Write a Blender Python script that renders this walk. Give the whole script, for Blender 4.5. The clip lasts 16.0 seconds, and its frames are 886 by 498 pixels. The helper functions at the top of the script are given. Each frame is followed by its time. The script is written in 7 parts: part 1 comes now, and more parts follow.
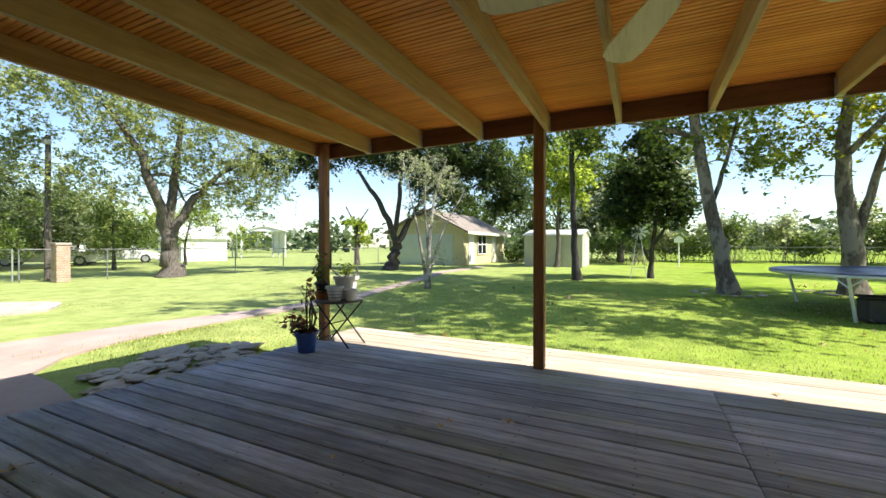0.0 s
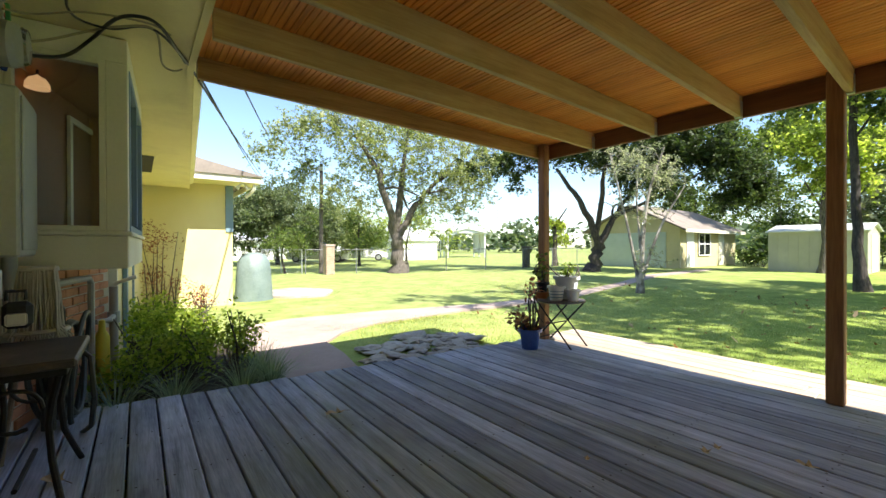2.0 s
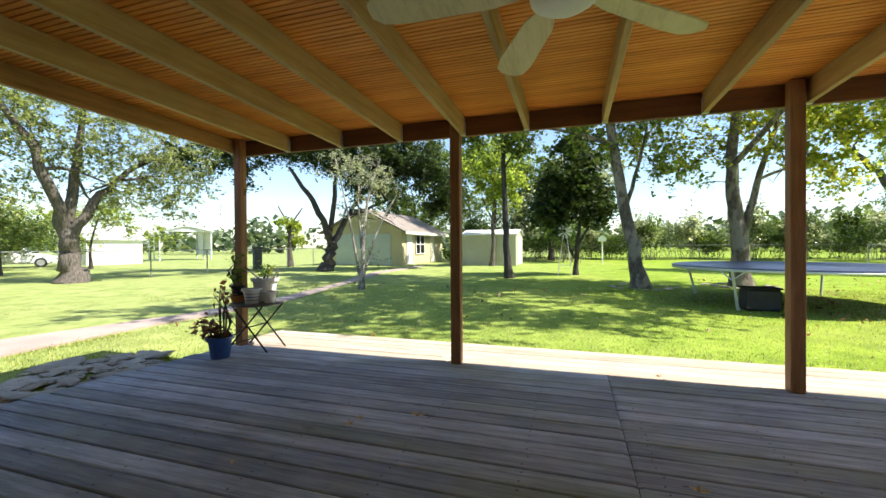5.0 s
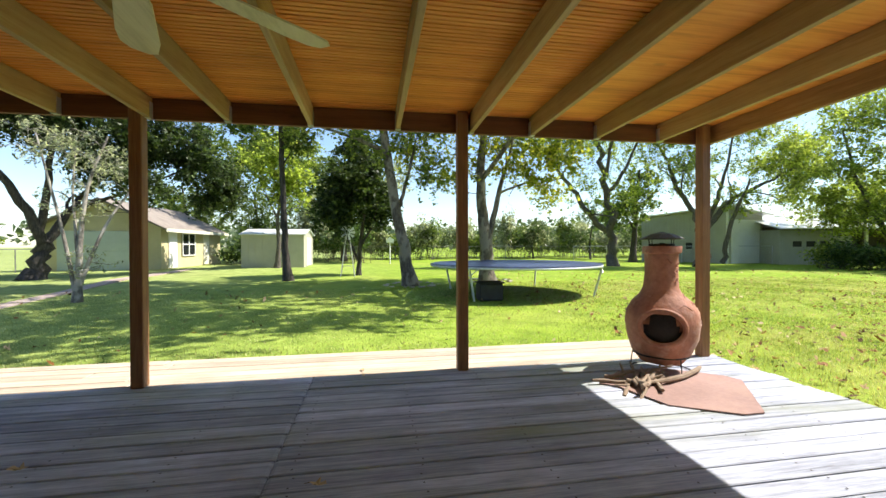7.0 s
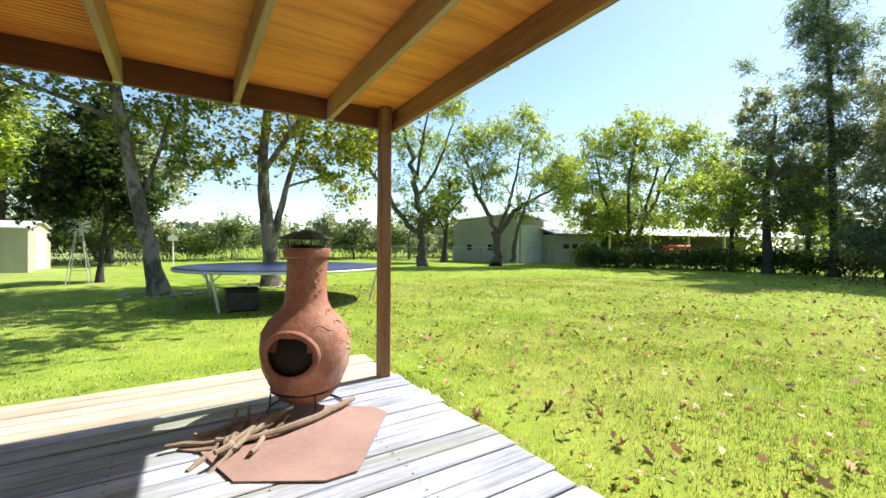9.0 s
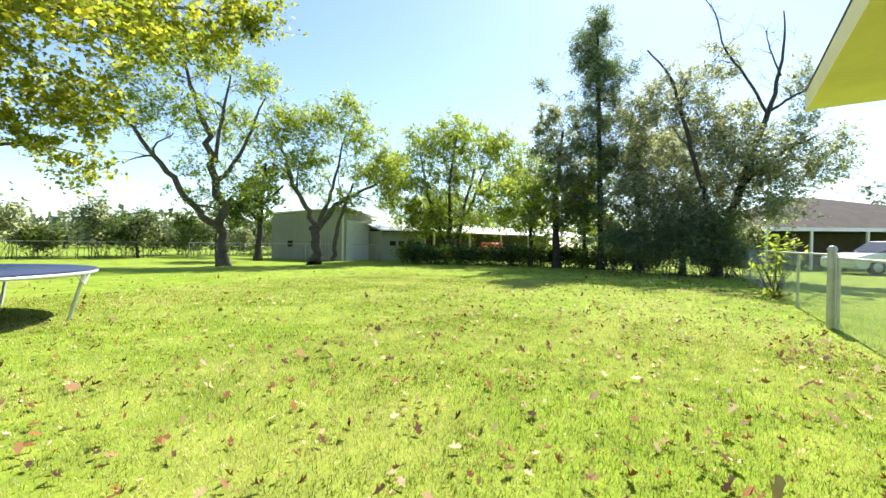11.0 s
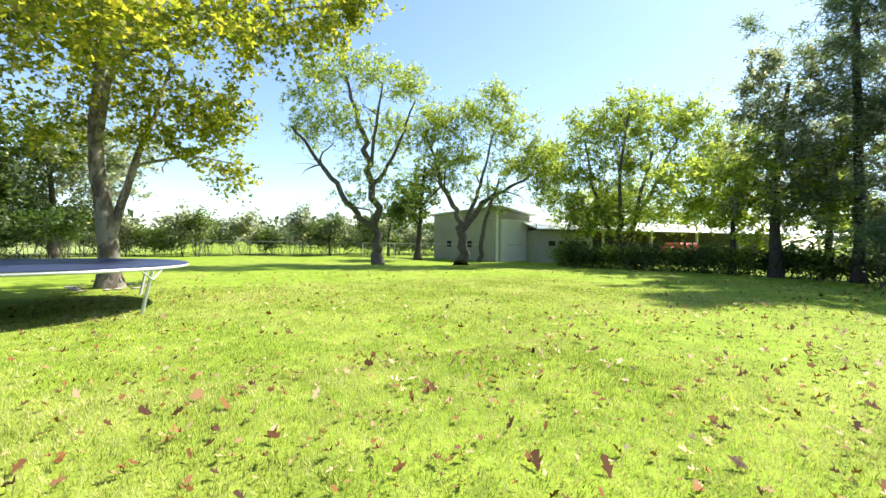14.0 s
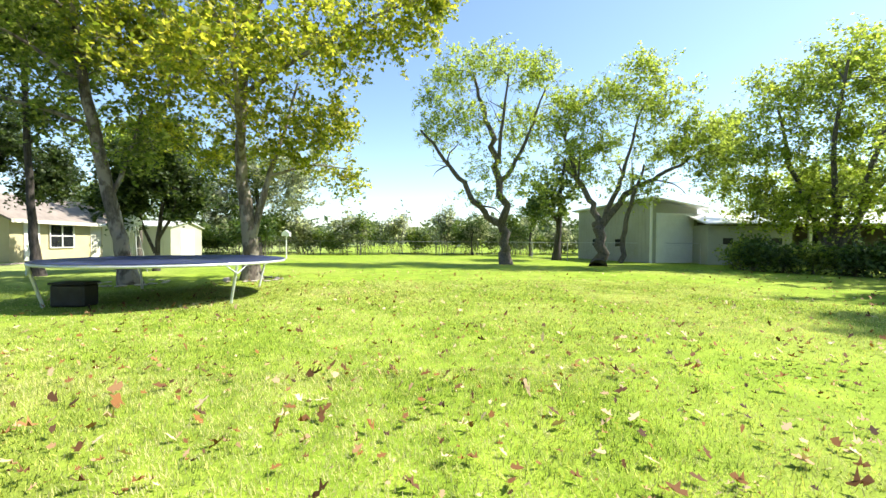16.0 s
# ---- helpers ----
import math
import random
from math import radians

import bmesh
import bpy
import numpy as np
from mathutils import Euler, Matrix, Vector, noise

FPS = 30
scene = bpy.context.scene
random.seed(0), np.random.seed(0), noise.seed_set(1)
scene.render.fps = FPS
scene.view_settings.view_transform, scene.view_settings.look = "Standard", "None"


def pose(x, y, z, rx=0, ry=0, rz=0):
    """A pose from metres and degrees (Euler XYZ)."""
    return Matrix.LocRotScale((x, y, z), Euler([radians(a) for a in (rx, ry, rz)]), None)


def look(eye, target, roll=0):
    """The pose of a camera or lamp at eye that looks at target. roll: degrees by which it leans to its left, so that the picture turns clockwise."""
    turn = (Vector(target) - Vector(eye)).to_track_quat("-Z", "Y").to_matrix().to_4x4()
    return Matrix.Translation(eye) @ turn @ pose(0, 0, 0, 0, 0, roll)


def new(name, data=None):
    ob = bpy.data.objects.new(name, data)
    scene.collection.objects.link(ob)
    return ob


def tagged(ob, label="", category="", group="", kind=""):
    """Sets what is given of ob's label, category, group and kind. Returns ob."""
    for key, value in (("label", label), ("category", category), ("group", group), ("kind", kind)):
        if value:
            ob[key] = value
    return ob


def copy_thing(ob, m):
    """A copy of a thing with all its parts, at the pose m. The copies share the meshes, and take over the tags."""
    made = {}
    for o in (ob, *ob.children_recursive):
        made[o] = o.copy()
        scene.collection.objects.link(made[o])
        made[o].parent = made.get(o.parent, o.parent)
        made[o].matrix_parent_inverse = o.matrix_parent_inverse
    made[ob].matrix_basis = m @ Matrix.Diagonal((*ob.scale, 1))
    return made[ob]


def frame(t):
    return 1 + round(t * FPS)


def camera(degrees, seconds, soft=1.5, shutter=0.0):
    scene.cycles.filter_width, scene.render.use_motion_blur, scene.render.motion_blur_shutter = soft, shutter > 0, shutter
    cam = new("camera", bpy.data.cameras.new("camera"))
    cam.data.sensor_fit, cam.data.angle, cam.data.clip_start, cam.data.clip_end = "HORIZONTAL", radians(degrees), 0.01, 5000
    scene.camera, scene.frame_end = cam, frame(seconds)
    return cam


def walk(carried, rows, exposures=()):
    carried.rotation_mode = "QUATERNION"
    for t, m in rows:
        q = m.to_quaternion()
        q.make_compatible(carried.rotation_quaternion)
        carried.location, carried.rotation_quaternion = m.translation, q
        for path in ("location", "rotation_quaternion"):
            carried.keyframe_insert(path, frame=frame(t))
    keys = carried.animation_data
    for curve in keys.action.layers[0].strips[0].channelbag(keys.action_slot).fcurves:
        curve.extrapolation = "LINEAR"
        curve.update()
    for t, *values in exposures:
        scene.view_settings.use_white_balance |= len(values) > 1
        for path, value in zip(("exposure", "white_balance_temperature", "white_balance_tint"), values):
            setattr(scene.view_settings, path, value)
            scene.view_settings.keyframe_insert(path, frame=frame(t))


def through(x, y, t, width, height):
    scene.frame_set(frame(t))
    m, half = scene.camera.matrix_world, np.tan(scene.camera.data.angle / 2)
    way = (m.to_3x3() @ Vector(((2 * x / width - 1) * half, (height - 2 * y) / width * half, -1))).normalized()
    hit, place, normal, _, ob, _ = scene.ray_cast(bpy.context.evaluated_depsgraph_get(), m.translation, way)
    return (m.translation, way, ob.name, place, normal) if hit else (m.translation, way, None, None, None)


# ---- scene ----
cam = camera(95.26, 16.0)
ROWS = [
    (0.0, 0.818, -3.475, 1.047, 26.06, -0.39, -0.01),
    (0.5, 0.726, -3.519, 1.062, 35.12, -0.38, 0.08),
    (1.0, 0.669, -3.569, 1.038, 41.81, -0.13, -0.12),
    (1.5, 0.638, -3.639, 1.037, 48.04, -0.28, 0.16),
    (2.0, 0.603, -3.668, 1.040, 52.94, -0.28, 0.16),
    (2.5, 0.584, -3.662, 1.042, 55.42, -0.39, 0.24),
    (3.0, 0.591, -3.642, 1.046, 55.64, -0.41, 0.25),
    (3.5, 0.644, -3.614, 1.046, 54.17, -0.42, 0.41),
    (4.0, 0.750, -3.542, 1.043, 42.06, -0.34, 0.27),
    (4.5, 0.886, -3.478, 1.054, 29.13, -0.58, 0.42),
    (5.0, 1.023, -3.471, 1.045, 17.70, -0.43, 0.38),
    (7.5, 2.130, -3.293, 1.071, -12.03, -0.48, 0.09),
    (8.0, 2.589, -3.193, 1.090, -13.97, -0.60, 0.03),
    (8.5, 3.073, -3.135, 1.075, -21.72, -0.61, -0.09),
    (9.0, 3.493, -3.044, 1.068, -32.65, -0.41, -0.38),
    (9.5, 3.938, -2.955, 1.063, -37.27, -0.39, -0.32),
    (10.0, 4.356, -2.866, 1.085, -46.49, -0.55, -0.37),
    (12.5, 6.820, -2.805, 1.063, -57.19, -0.69, -0.78),
    (13.0, 7.322, -2.726, 1.083, -48.13, -0.80, -0.77),
    (13.5, 7.796, -2.589, 1.067, -37.45, -0.87, -0.71),
    (14.0, 8.227, -2.536, 1.033, -29.24, -0.83, -0.74),
    (14.5, 8.727, -2.468, 1.002, -20.07, -0.89, -0.37),
    (15.0, 9.249, -2.421, 0.981, -15.90, -0.96, -0.15),
    (15.5, 9.767, -2.389, 0.987, -10.79, -0.99, -0.26),
    (16.0, 10.312, -2.318, 0.997, -6.37, -1.07, -0.36),
]
EXPOSURES = [(0.0, 1.08), (1.5, 1.22), (2.5, 1.4), (3.5, 1.38), (4.5, 1.22), (7.5, 1.02), (9.5, 1.0), (10.0, 1.05), (12.5, 1.12), (16.0, 1.22)]
walk(cam, [(t, pose(x, y, z, 90 + pitch, roll, yaw)) for t, x, y, z, yaw, pitch, roll in ROWS], EXPOSURES)

# ---- daylight ----
SUN_DIR = Vector((1.8, 0.1, 2.22)).normalized()
world = bpy.data.worlds.new("sky")
scene.world = world
world.use_nodes = True
wn = world.node_tree.nodes
sky = wn.new("ShaderNodeTexSky")
sky.sky_type = 'NISHITA'
sky.sun_disc = False
sky.sun_elevation = math.asin(SUN_DIR.z)
sky.sun_rotation = math.atan2(SUN_DIR.x, SUN_DIR.y)
sky.air_density, sky.dust_density, sky.ozone_density = 1.0, 0.4, 2.4
world.node_tree.links.new(sky.outputs[0], wn["Background"].inputs[0])
wn["Background"].inputs[1].default_value = 0.122
sun_data = bpy.data.lights.new("sun", 'SUN')
sun_data.energy, sun_data.angle, sun_data.color = 5.0, radians(0.55), (1.0, 0.94, 0.85)
sun = new("sun", sun_data)
sun.matrix_world = look((30, 2, 40), Vector((30, 2, 40)) - SUN_DIR)


# ---- materials ----
def material(name):
    m = bpy.data.materials.new(name)
    m.use_nodes = True
    nt = m.node_tree
    return m, nt, nt.nodes["Principled BSDF"]


def ramp(nt, fac, stops):
    r = nt.nodes.new("ShaderNodeValToRGB")
    el = r.color_ramp.elements
    while len(el) < len(stops):
        el.new(0.5)
    for e, (p, c) in zip(el, stops):
        e.position, e.color = p, (*c, 1)
    nt.links.new(fac, r.inputs[0])
    return r.outputs[0]


def noise_tex(nt, vec, scale, detail=4.0, rough=0.6):
    n = nt.nodes.new("ShaderNodeTexNoise")
    n.inputs["Scale"].default_value, n.inputs["Detail"].default_value, n.inputs["Roughness"].default_value = scale, detail, rough
    if vec is not None:
        nt.links.new(vec, n.inputs["Vector"])
    return n.outputs["Fac"]


def stretch(nt, vec, sx, sy, sz):
    m = nt.nodes.new("ShaderNodeMapping")
    m.inputs["Scale"].default_value = (sx, sy, sz)
    nt.links.new(vec, m.inputs["Vector"])
    return m.outputs[0]


def mix(nt, fac, a, b, mode='MIX'):
    n = nt.nodes.new("ShaderNodeMix")
    n.data_type, n.blend_type = 'RGBA', mode
    for s, v in ((n.inputs[0], fac), (n.inputs[6], a), (n.inputs[7], b)):
        if isinstance(v, (int, float)):
            s.default_value = v
        elif isinstance(v, tuple):
            s.default_value = (*v, 1)
        else:
            nt.links.new(v, s)
    return n.outputs[2]


def bump(nt, bsdf, height, strength=0.3, distance=0.01):
    b = nt.nodes.new("ShaderNodeBump")
    b.inputs["Strength"].default_value, b.inputs["Distance"].default_value = strength, distance
    nt.links.new(height, b.inputs["Height"])
    nt.links.new(b.outputs[0], bsdf.inputs["Normal"])


def position(nt):
    return nt.nodes.new("ShaderNodeNewGeometry").outputs["Position"]


def painted(name, dark, light, rough=0.6, scale=3.0, fine=60.0, bump_strength=0.15, metal=0.0, stain=None, stain_amount=0.4):
    """A plain surface with broad and fine variation between two colours, and stains."""
    m, nt, b = material(name)
    p = position(nt)
    broad = noise_tex(nt, p, scale, 3)
    grain = noise_tex(nt, p, fine, 3)
    f = mix(nt, 0.35, broad, grain)
    col = ramp(nt, f, [(0.3, dark), (0.7, light)])
    if stain:
        s = ramp(nt, noise_tex(nt, p, scale * 0.6, 6, 0.7), [(0.52, (0, 0, 0)), (0.68, (stain_amount,) * 3)])
        col = mix(nt, s, col, stain)
    nt.links.new(col, b.inputs["Base Color"])
    b.inputs["Roughness"].default_value, b.inputs["Metallic"].default_value = rough, metal
    bump(nt, b, grain, bump_strength, 0.004)
    return m


def wood(name, axis, dark, mid, light, rough=0.75, grain=26.0, knots=0.0, vary=0.25, stain=None):
    """Sawn wood with its grain along an axis; boards differ by their own random value."""
    m, nt, b = material(name)
    p = position(nt)
    info = nt.nodes.new("ShaderNodeObjectInfo").outputs["Random"]
    off = nt.nodes.new("ShaderNodeVectorMath")
    off.operation = 'MULTIPLY_ADD'
    comb = nt.nodes.new("ShaderNodeCombineXYZ")
    for i in range(3):
        nt.links.new(info, comb.inputs[i])
    nt.links.new(comb.outputs[0], off.inputs[0])
    off.inputs[1].default_value = (7.3, 11.1, 5.7)
    nt.links.new(p, off.inputs[2])
    v = off.outputs[0]
    s = [1.0, 1.0, 1.0]
    s["xyz".index(axis)] = 0.055
    lines = noise_tex(nt, stretch(nt, v, *s), grain, 6, 0.65)
    fine = noise_tex(nt, stretch(nt, v, *s), grain * 6, 3, 0.6)
    f = mix(nt, 0.35, lines, fine)
    col = ramp(nt, f, [(0.32, dark), (0.5, mid), (0.68, light)])
    broad = noise_tex(nt, v, 1.6, 4)
    tone = ramp(nt, broad, [(0.3, (1 - vary,) * 3), (0.7, (1 + vary * 0.4,) * 3)])
    col = mix(nt, 1.0, col, tone, 'MULTIPLY')
    per = ramp(nt, info, [(0.0, (1 - vary,) * 3), (1.0, (1.1,) * 3)])
    col = mix(nt, 1.0, col, per, 'MULTIPLY')
    if stain:
        k = ramp(nt, noise_tex(nt, stretch(nt, p, 0.4, 2.2, 1.0), 1.0, 5, 0.6), [(0.5, (0, 0, 0)), (0.68, (0.6,) * 3)])
        col = mix(nt, k, col, stain)
    if knots:
        vo = nt.nodes.new("ShaderNodeTexVoronoi")
        vo.inputs["Scale"].default_value = 3.2
        s2 = [1.0, 1.0, 1.0]
        s2["xyz".index(axis)] = 0.45
        nt.links.new(stretch(nt, v, *s2), vo.inputs["Vector"])
        kf = ramp(nt, vo.outputs["Distance"], [(0.03, (knots,) * 3), (0.085, (0, 0, 0))])
        col = mix(nt, kf, col, tuple(c * 0.45 for c in dark))
    nt.links.new(col, b.inputs["Base Color"])
    b.inputs["Roughness"].default_value = rough
    bump(nt, b, f, 0.35, 0.003)
    return m


def leafy(name, dark, mid, light, through=0.45, rough=0.55):
    """Leaves: each takes its own tone, and lets some light through."""
    m, nt, b = material(name)
    r = nt.nodes.new("ShaderNodeNewGeometry").outputs["Random Per Island"]
    col = ramp(nt, r, [(0.0, dark), (0.55, mid), (1.0, light)])
    nt.links.new(col, b.inputs["Base Color"])
    b.inputs["Roughness"].default_value = rough
    t = nt.nodes.new("ShaderNodeBsdfTranslucent")
    warm = mix(nt, 1.0, col, (1.2, 1.25, 0.62), 'MULTIPLY')
    nt.links.new(warm, t.inputs[0])
    ms = nt.nodes.new("ShaderNodeMixShader")
    ms.inputs[0].default_value = through
    nt.links.new(b.outputs[0], ms.inputs[1])
    nt.links.new(t.outputs[0], ms.inputs[2])
    nt.links.new(ms.outputs[0], nt.nodes["Material Output"].inputs["Surface"])
    return m


def bark(name, dark, light, patch=None, scale=9.0):
    m, nt, b = material(name)
    p = position(nt)
    n = noise_tex(nt, stretch(nt, p, 1, 1, 0.25), scale * 2.2, 6, 0.7)
    col = ramp(nt, n, [(0.35, dark), (0.65, light)])
    if patch:
        k = ramp(nt, noise_tex(nt, stretch(nt, p, 1, 1, 0.6), 3.5, 3), [(0.47, (0, 0, 0)), (0.55, (0.85,) * 3)])
        col = mix(nt, k, col, patch)
    nt.links.new(col, b.inputs["Base Color"])
    b.inputs["Roughness"].default_value = 0.9
    bump(nt, b, n, 0.8, 0.03)
    return m


def clear_glass(name, tint=(0.9, 0.95, 0.95)):
    m, nt, b = material(name)
    b.inputs["Base Color"].default_value = (*tint, 1)
    b.inputs["Roughness"].default_value = 0.02
    b.inputs["Transmission Weight"].default_value = 1.0
    b.inputs["IOR"].default_value = 1.45
    return m


def lawn_material():
    m, nt, b = material("lawn")
    p = position(nt)
    big = noise_tex(nt, p, 0.22, 4)
    mid_n = noise_tex(nt, p, 2.2, 5, 0.65)
    fine = noise_tex(nt, stretch(nt, p, 1, 1, 0.4), 45, 5, 0.75)
    f = mix(nt, 0.5, mid_n, fine)
    col = ramp(nt, f, [(0.3, (0.06, 0.095, 0.012)), (0.5, (0.20, 0.295, 0.026)), (0.72, (0.37, 0.46, 0.06))])
    dry = ramp(nt, big, [(0.46, (0, 0, 0)), (0.66, (0.35,) * 3)])
    col = mix(nt, dry, col, (0.34, 0.34, 0.09))
    # paler towards -x: overexposed sunlight put into the lawn's colour
    sx = nt.nodes.new("ShaderNodeSeparateXYZ")
    nt.links.new(p, sx.inputs[0])
    worn = nt.nodes.new("ShaderNodeMapRange")
    for i, v in zip((1, 2, 3, 4), (4.0, -7.0, 0.0, 0.75)):
        worn.inputs[i].default_value = v
    nt.links.new(sx.outputs[0], worn.inputs[0])
    pale = ramp(nt, f, [(0.3, (0.10, 0.125, 0.04)), (0.5, (0.30, 0.345, 0.13)), (0.72, (0.50, 0.51, 0.27))])
    col = mix(nt, worn.outputs[0], col, pale)
    nt.links.new(col, b.inputs["Base Color"])
    b.inputs["Roughness"].default_value = 0.9
    b.inputs["Specular IOR Level"].default_value = 0.1
    bump(nt, b, f, 0.5, 0.03)
    return m


M_LAWN = lawn_material()
M_DECK = wood("weathered deck", "x", (0.22, 0.235, 0.285), (0.46, 0.495, 0.60), (0.72, 0.755, 0.85), 0.8, 24, 0.5, 0.34, (0.23, 0.25, 0.105))
M_STRIP = wood("sun bleached board", "x", (0.38, 0.29, 0.21), (0.55, 0.45, 0.35), (0.64, 0.56, 0.46), 0.8, 24, 0.2, 0.2)
M_RAFTER = wood("pine rafter", "y", (0.30, 0.185, 0.075), (0.43, 0.295, 0.13), (0.50, 0.375, 0.19), 0.65, 18, 0.9, 0.15)
M_RAFTER_X = wood("stained beam", "x", (0.10, 0.04, 0.015), (0.19, 0.08, 0.03), (0.26, 0.12, 0.05), 0.6, 18, 0.8, 0.2)
M_EDGE = wood("stained edge rafter", "y", (0.2, 0.1, 0.04), (0.36, 0.2, 0.08), (0.45, 0.28, 0.13), 0.6, 18, 0.9, 0.2)
M_POST = wood("stained post", "z", (0.15, 0.06, 0.025), (0.27, 0.13, 0.055), (0.37, 0.2, 0.09), 0.6, 18, 0.9, 0.2)
M_PLY = wood("orange plywood", "x", (0.44, 0.135, 0.02), (0.74, 0.275, 0.045), (0.84, 0.38, 0.085), 0.5, 9, 0.3, 0.15)
M_METAL = painted("galvanised steel", (0.42, 0.43, 0.44), (0.6, 0.61, 0.62), 0.45, 6, 80, 0.1, 0.7)
M_ROOF_METAL = painted("white metal roofing", (0.62, 0.63, 0.63), (0.8, 0.8, 0.79), 0.4, 1.2, 30, 0.1, 0.2, (0.45, 0.4, 0.35), 0.3)
M_CREAM = painted("cream wall paint", (0.70, 0.59, 0.27), (0.80, 0.70, 0.37), 0.7, 1.0, 70, 0.2, 0, (0.5, 0.42, 0.25), 0.25)
M_SOFFIT = painted("pale yellow soffit paint", (0.76, 0.66, 0.30), (0.84, 0.75, 0.39), 0.6, 2, 60, 0.2, 0, (0.5, 0.42, 0.2), 0.3)
M_TRIM = painted("cream trim paint", (0.70, 0.68, 0.54), (0.79, 0.77, 0.63), 0.55, 2, 60, 0.15, 0, (0.45, 0.4, 0.28), 0.3)
M_WHITE = painted("white paint", (0.74, 0.74, 0.71), (0.82, 0.82, 0.8), 0.5, 2, 60, 0.1, 0, (0.55, 0.52, 0.46), 0.2)
M_BLUE = painted("dusty blue paint", (0.16, 0.25, 0.33), (0.22, 0.32, 0.4), 0.6)
M_SHINGLE = painted("brown grey shingles", (0.17, 0.14, 0.12), (0.30, 0.26, 0.22), 0.9, 1.5, 18, 0.7)
M_SHINGLE_DARK = painted("dark brown shingles", (0.045, 0.034, 0.03), (0.085, 0.066, 0.058), 0.95, 1.5, 18, 0.7)
M_CONCRETE = painted("concrete path", (0.32, 0.235, 0.205), (0.46, 0.365, 0.325), 0.9, 1.5, 40, 0.3, 0, (0.25, 0.22, 0.19), 0.4)
M_BARK = bark("grey brown bark", (0.035, 0.03, 0.025), (0.17, 0.145, 0.12))
M_BARK_DARK = bark("dark bark", (0.02, 0.017, 0.015), (0.09, 0.075, 0.065))
M_BARK_PALE = bark("pale peeling bark", (0.10, 0.085, 0.07), (0.25, 0.225, 0.19), (0.42, 0.385, 0.33))
M_LEAF_OAK = leafy("oak leaves", (0.06, 0.10, 0.02), (0.13, 0.19, 0.04), (0.27, 0.32, 0.10), 0.5)
M_LEAF_DARK = leafy("dark leaves", (0.03, 0.06, 0.016), (0.07, 0.125, 0.032), (0.16, 0.22, 0.065), 0.45)
M_LEAF_YELLOW = leafy("yellow green leaves", (0.13, 0.18, 0.03), (0.32, 0.35, 0.05), (0.64, 0.56, 0.10), 0.68)
M_LEAF_PALE = leafy("pale oak leaves", (0.12, 0.16, 0.055), (0.27, 0.31, 0.13), (0.52, 0.53, 0.29), 0.52, 0.4)
M_LEAF_YG = leafy("thin green sycamore leaves", (0.10, 0.15, 0.03), (0.23, 0.29, 0.07), (0.42, 0.45, 0.14), 0.65)
M_BARK_SYC = bark("mottled brown sycamore bark", (0.06, 0.046, 0.036), (0.17, 0.14, 0.11), (0.29, 0.255, 0.205))
M_LEAF_VDARK = leafy("very dark live oak leaves", (0.02, 0.038, 0.012), (0.05, 0.085, 0.026), (0.13, 0.17, 0.055), 0.42)
M_LEAF_LIME = leafy("lime leaves", (0.15, 0.20, 0.045), (0.34, 0.41, 0.09), (0.56, 0.60, 0.18), 0.76)
M_LEAF_GREY = leafy("grey green leaves", (0.16, 0.18, 0.155), (0.34, 0.36, 0.31), (0.58, 0.58, 0.54), 0.72, 0.3)
M_LEAF_PINE = leafy("pine needles", (0.09, 0.13, 0.085), (0.19, 0.25, 0.165), (0.32, 0.38, 0.27), 0.6)
M_DEAD_LEAF = leafy("fallen brown leaves", (0.05, 0.022, 0.009), (0.26, 0.105, 0.022), (0.66, 0.52, 0.33), 0.12, 0.85)


# ---- mesh helpers ----
def thing(name, at=(0, 0, 0), label="", category="", group="", kind=""):
    ob = new(name)
    ob.location = at
    ob.empty_display_size = 0.1
    return tagged(ob, label, category, group, kind)


def from_bm(name, bm, mats, smooth=False):
    me = bpy.data.meshes.new(name)
    bmesh.ops.recalc_face_normals(bm, faces=bm.faces[:])
    bm.to_mesh(me)
    bm.free()
    for m in (mats if isinstance(mats, (list, tuple)) else [mats]):
        me.materials.append(m)
    if smooth:
        me.polygons.foreach_set("use_smooth", [True] * len(me.polygons))
        me.set_sharp_from_angle(angle=radians(38))
    return me


def part(name, bm, mat, parent=None, label="", smooth=False):
    """Links a bmesh as one mesh object under a thing or a part."""
    ob = new(name, from_bm(name, bm, mat, smooth))
    ob.parent = parent
    return tagged(ob, label)


def box(x0, x1, y0, y1, z0, z1, bevel=0.0, bm=None):
    b = bmesh.new()
    v = [b.verts.new((x, y, z)) for x in (x0, x1) for y in (y0, y1) for z in (z0, z1)]
    for f in ((0, 1, 3, 2), (4, 6, 7, 5), (0, 4, 5, 1), (2, 3, 7, 6), (0, 2, 6, 4), (1, 5, 7, 3)):
        b.faces.new([v[i] for i in f])
    if bevel:
        bmesh.ops.bevel(b, geom=b.edges[:], offset=bevel, segments=1, affect='EDGES')
    return join(bm, b)


def join(bm, b):
    if bm is None:
        return b
    me = bpy.data.meshes.new("tmp")
    b.to_mesh(me)
    b.free()
    bm.from_mesh(me)
    bpy.data.meshes.remove(me)
    return bm


def prism(points, axis, a, b, bm=None):
    """A polygon pulled along an axis from a to b; its points name the other two axes in order."""
    out = bmesh.new()
    rings = []
    for w in (a, b):
        rings.append([out.verts.new({"x": (w, p, q), "y": (p, w, q), "z": (p, q, w)}[axis]) for p, q in points])
    n = len(points)
    out.faces.new(rings[0])
    out.faces.new(rings[1][::-1])
    for i in range(n):
        out.faces.new((rings[0][i], rings[1][i], rings[1][(i + 1) % n], rings[0][(i + 1) % n]))
    return join(bm, out)


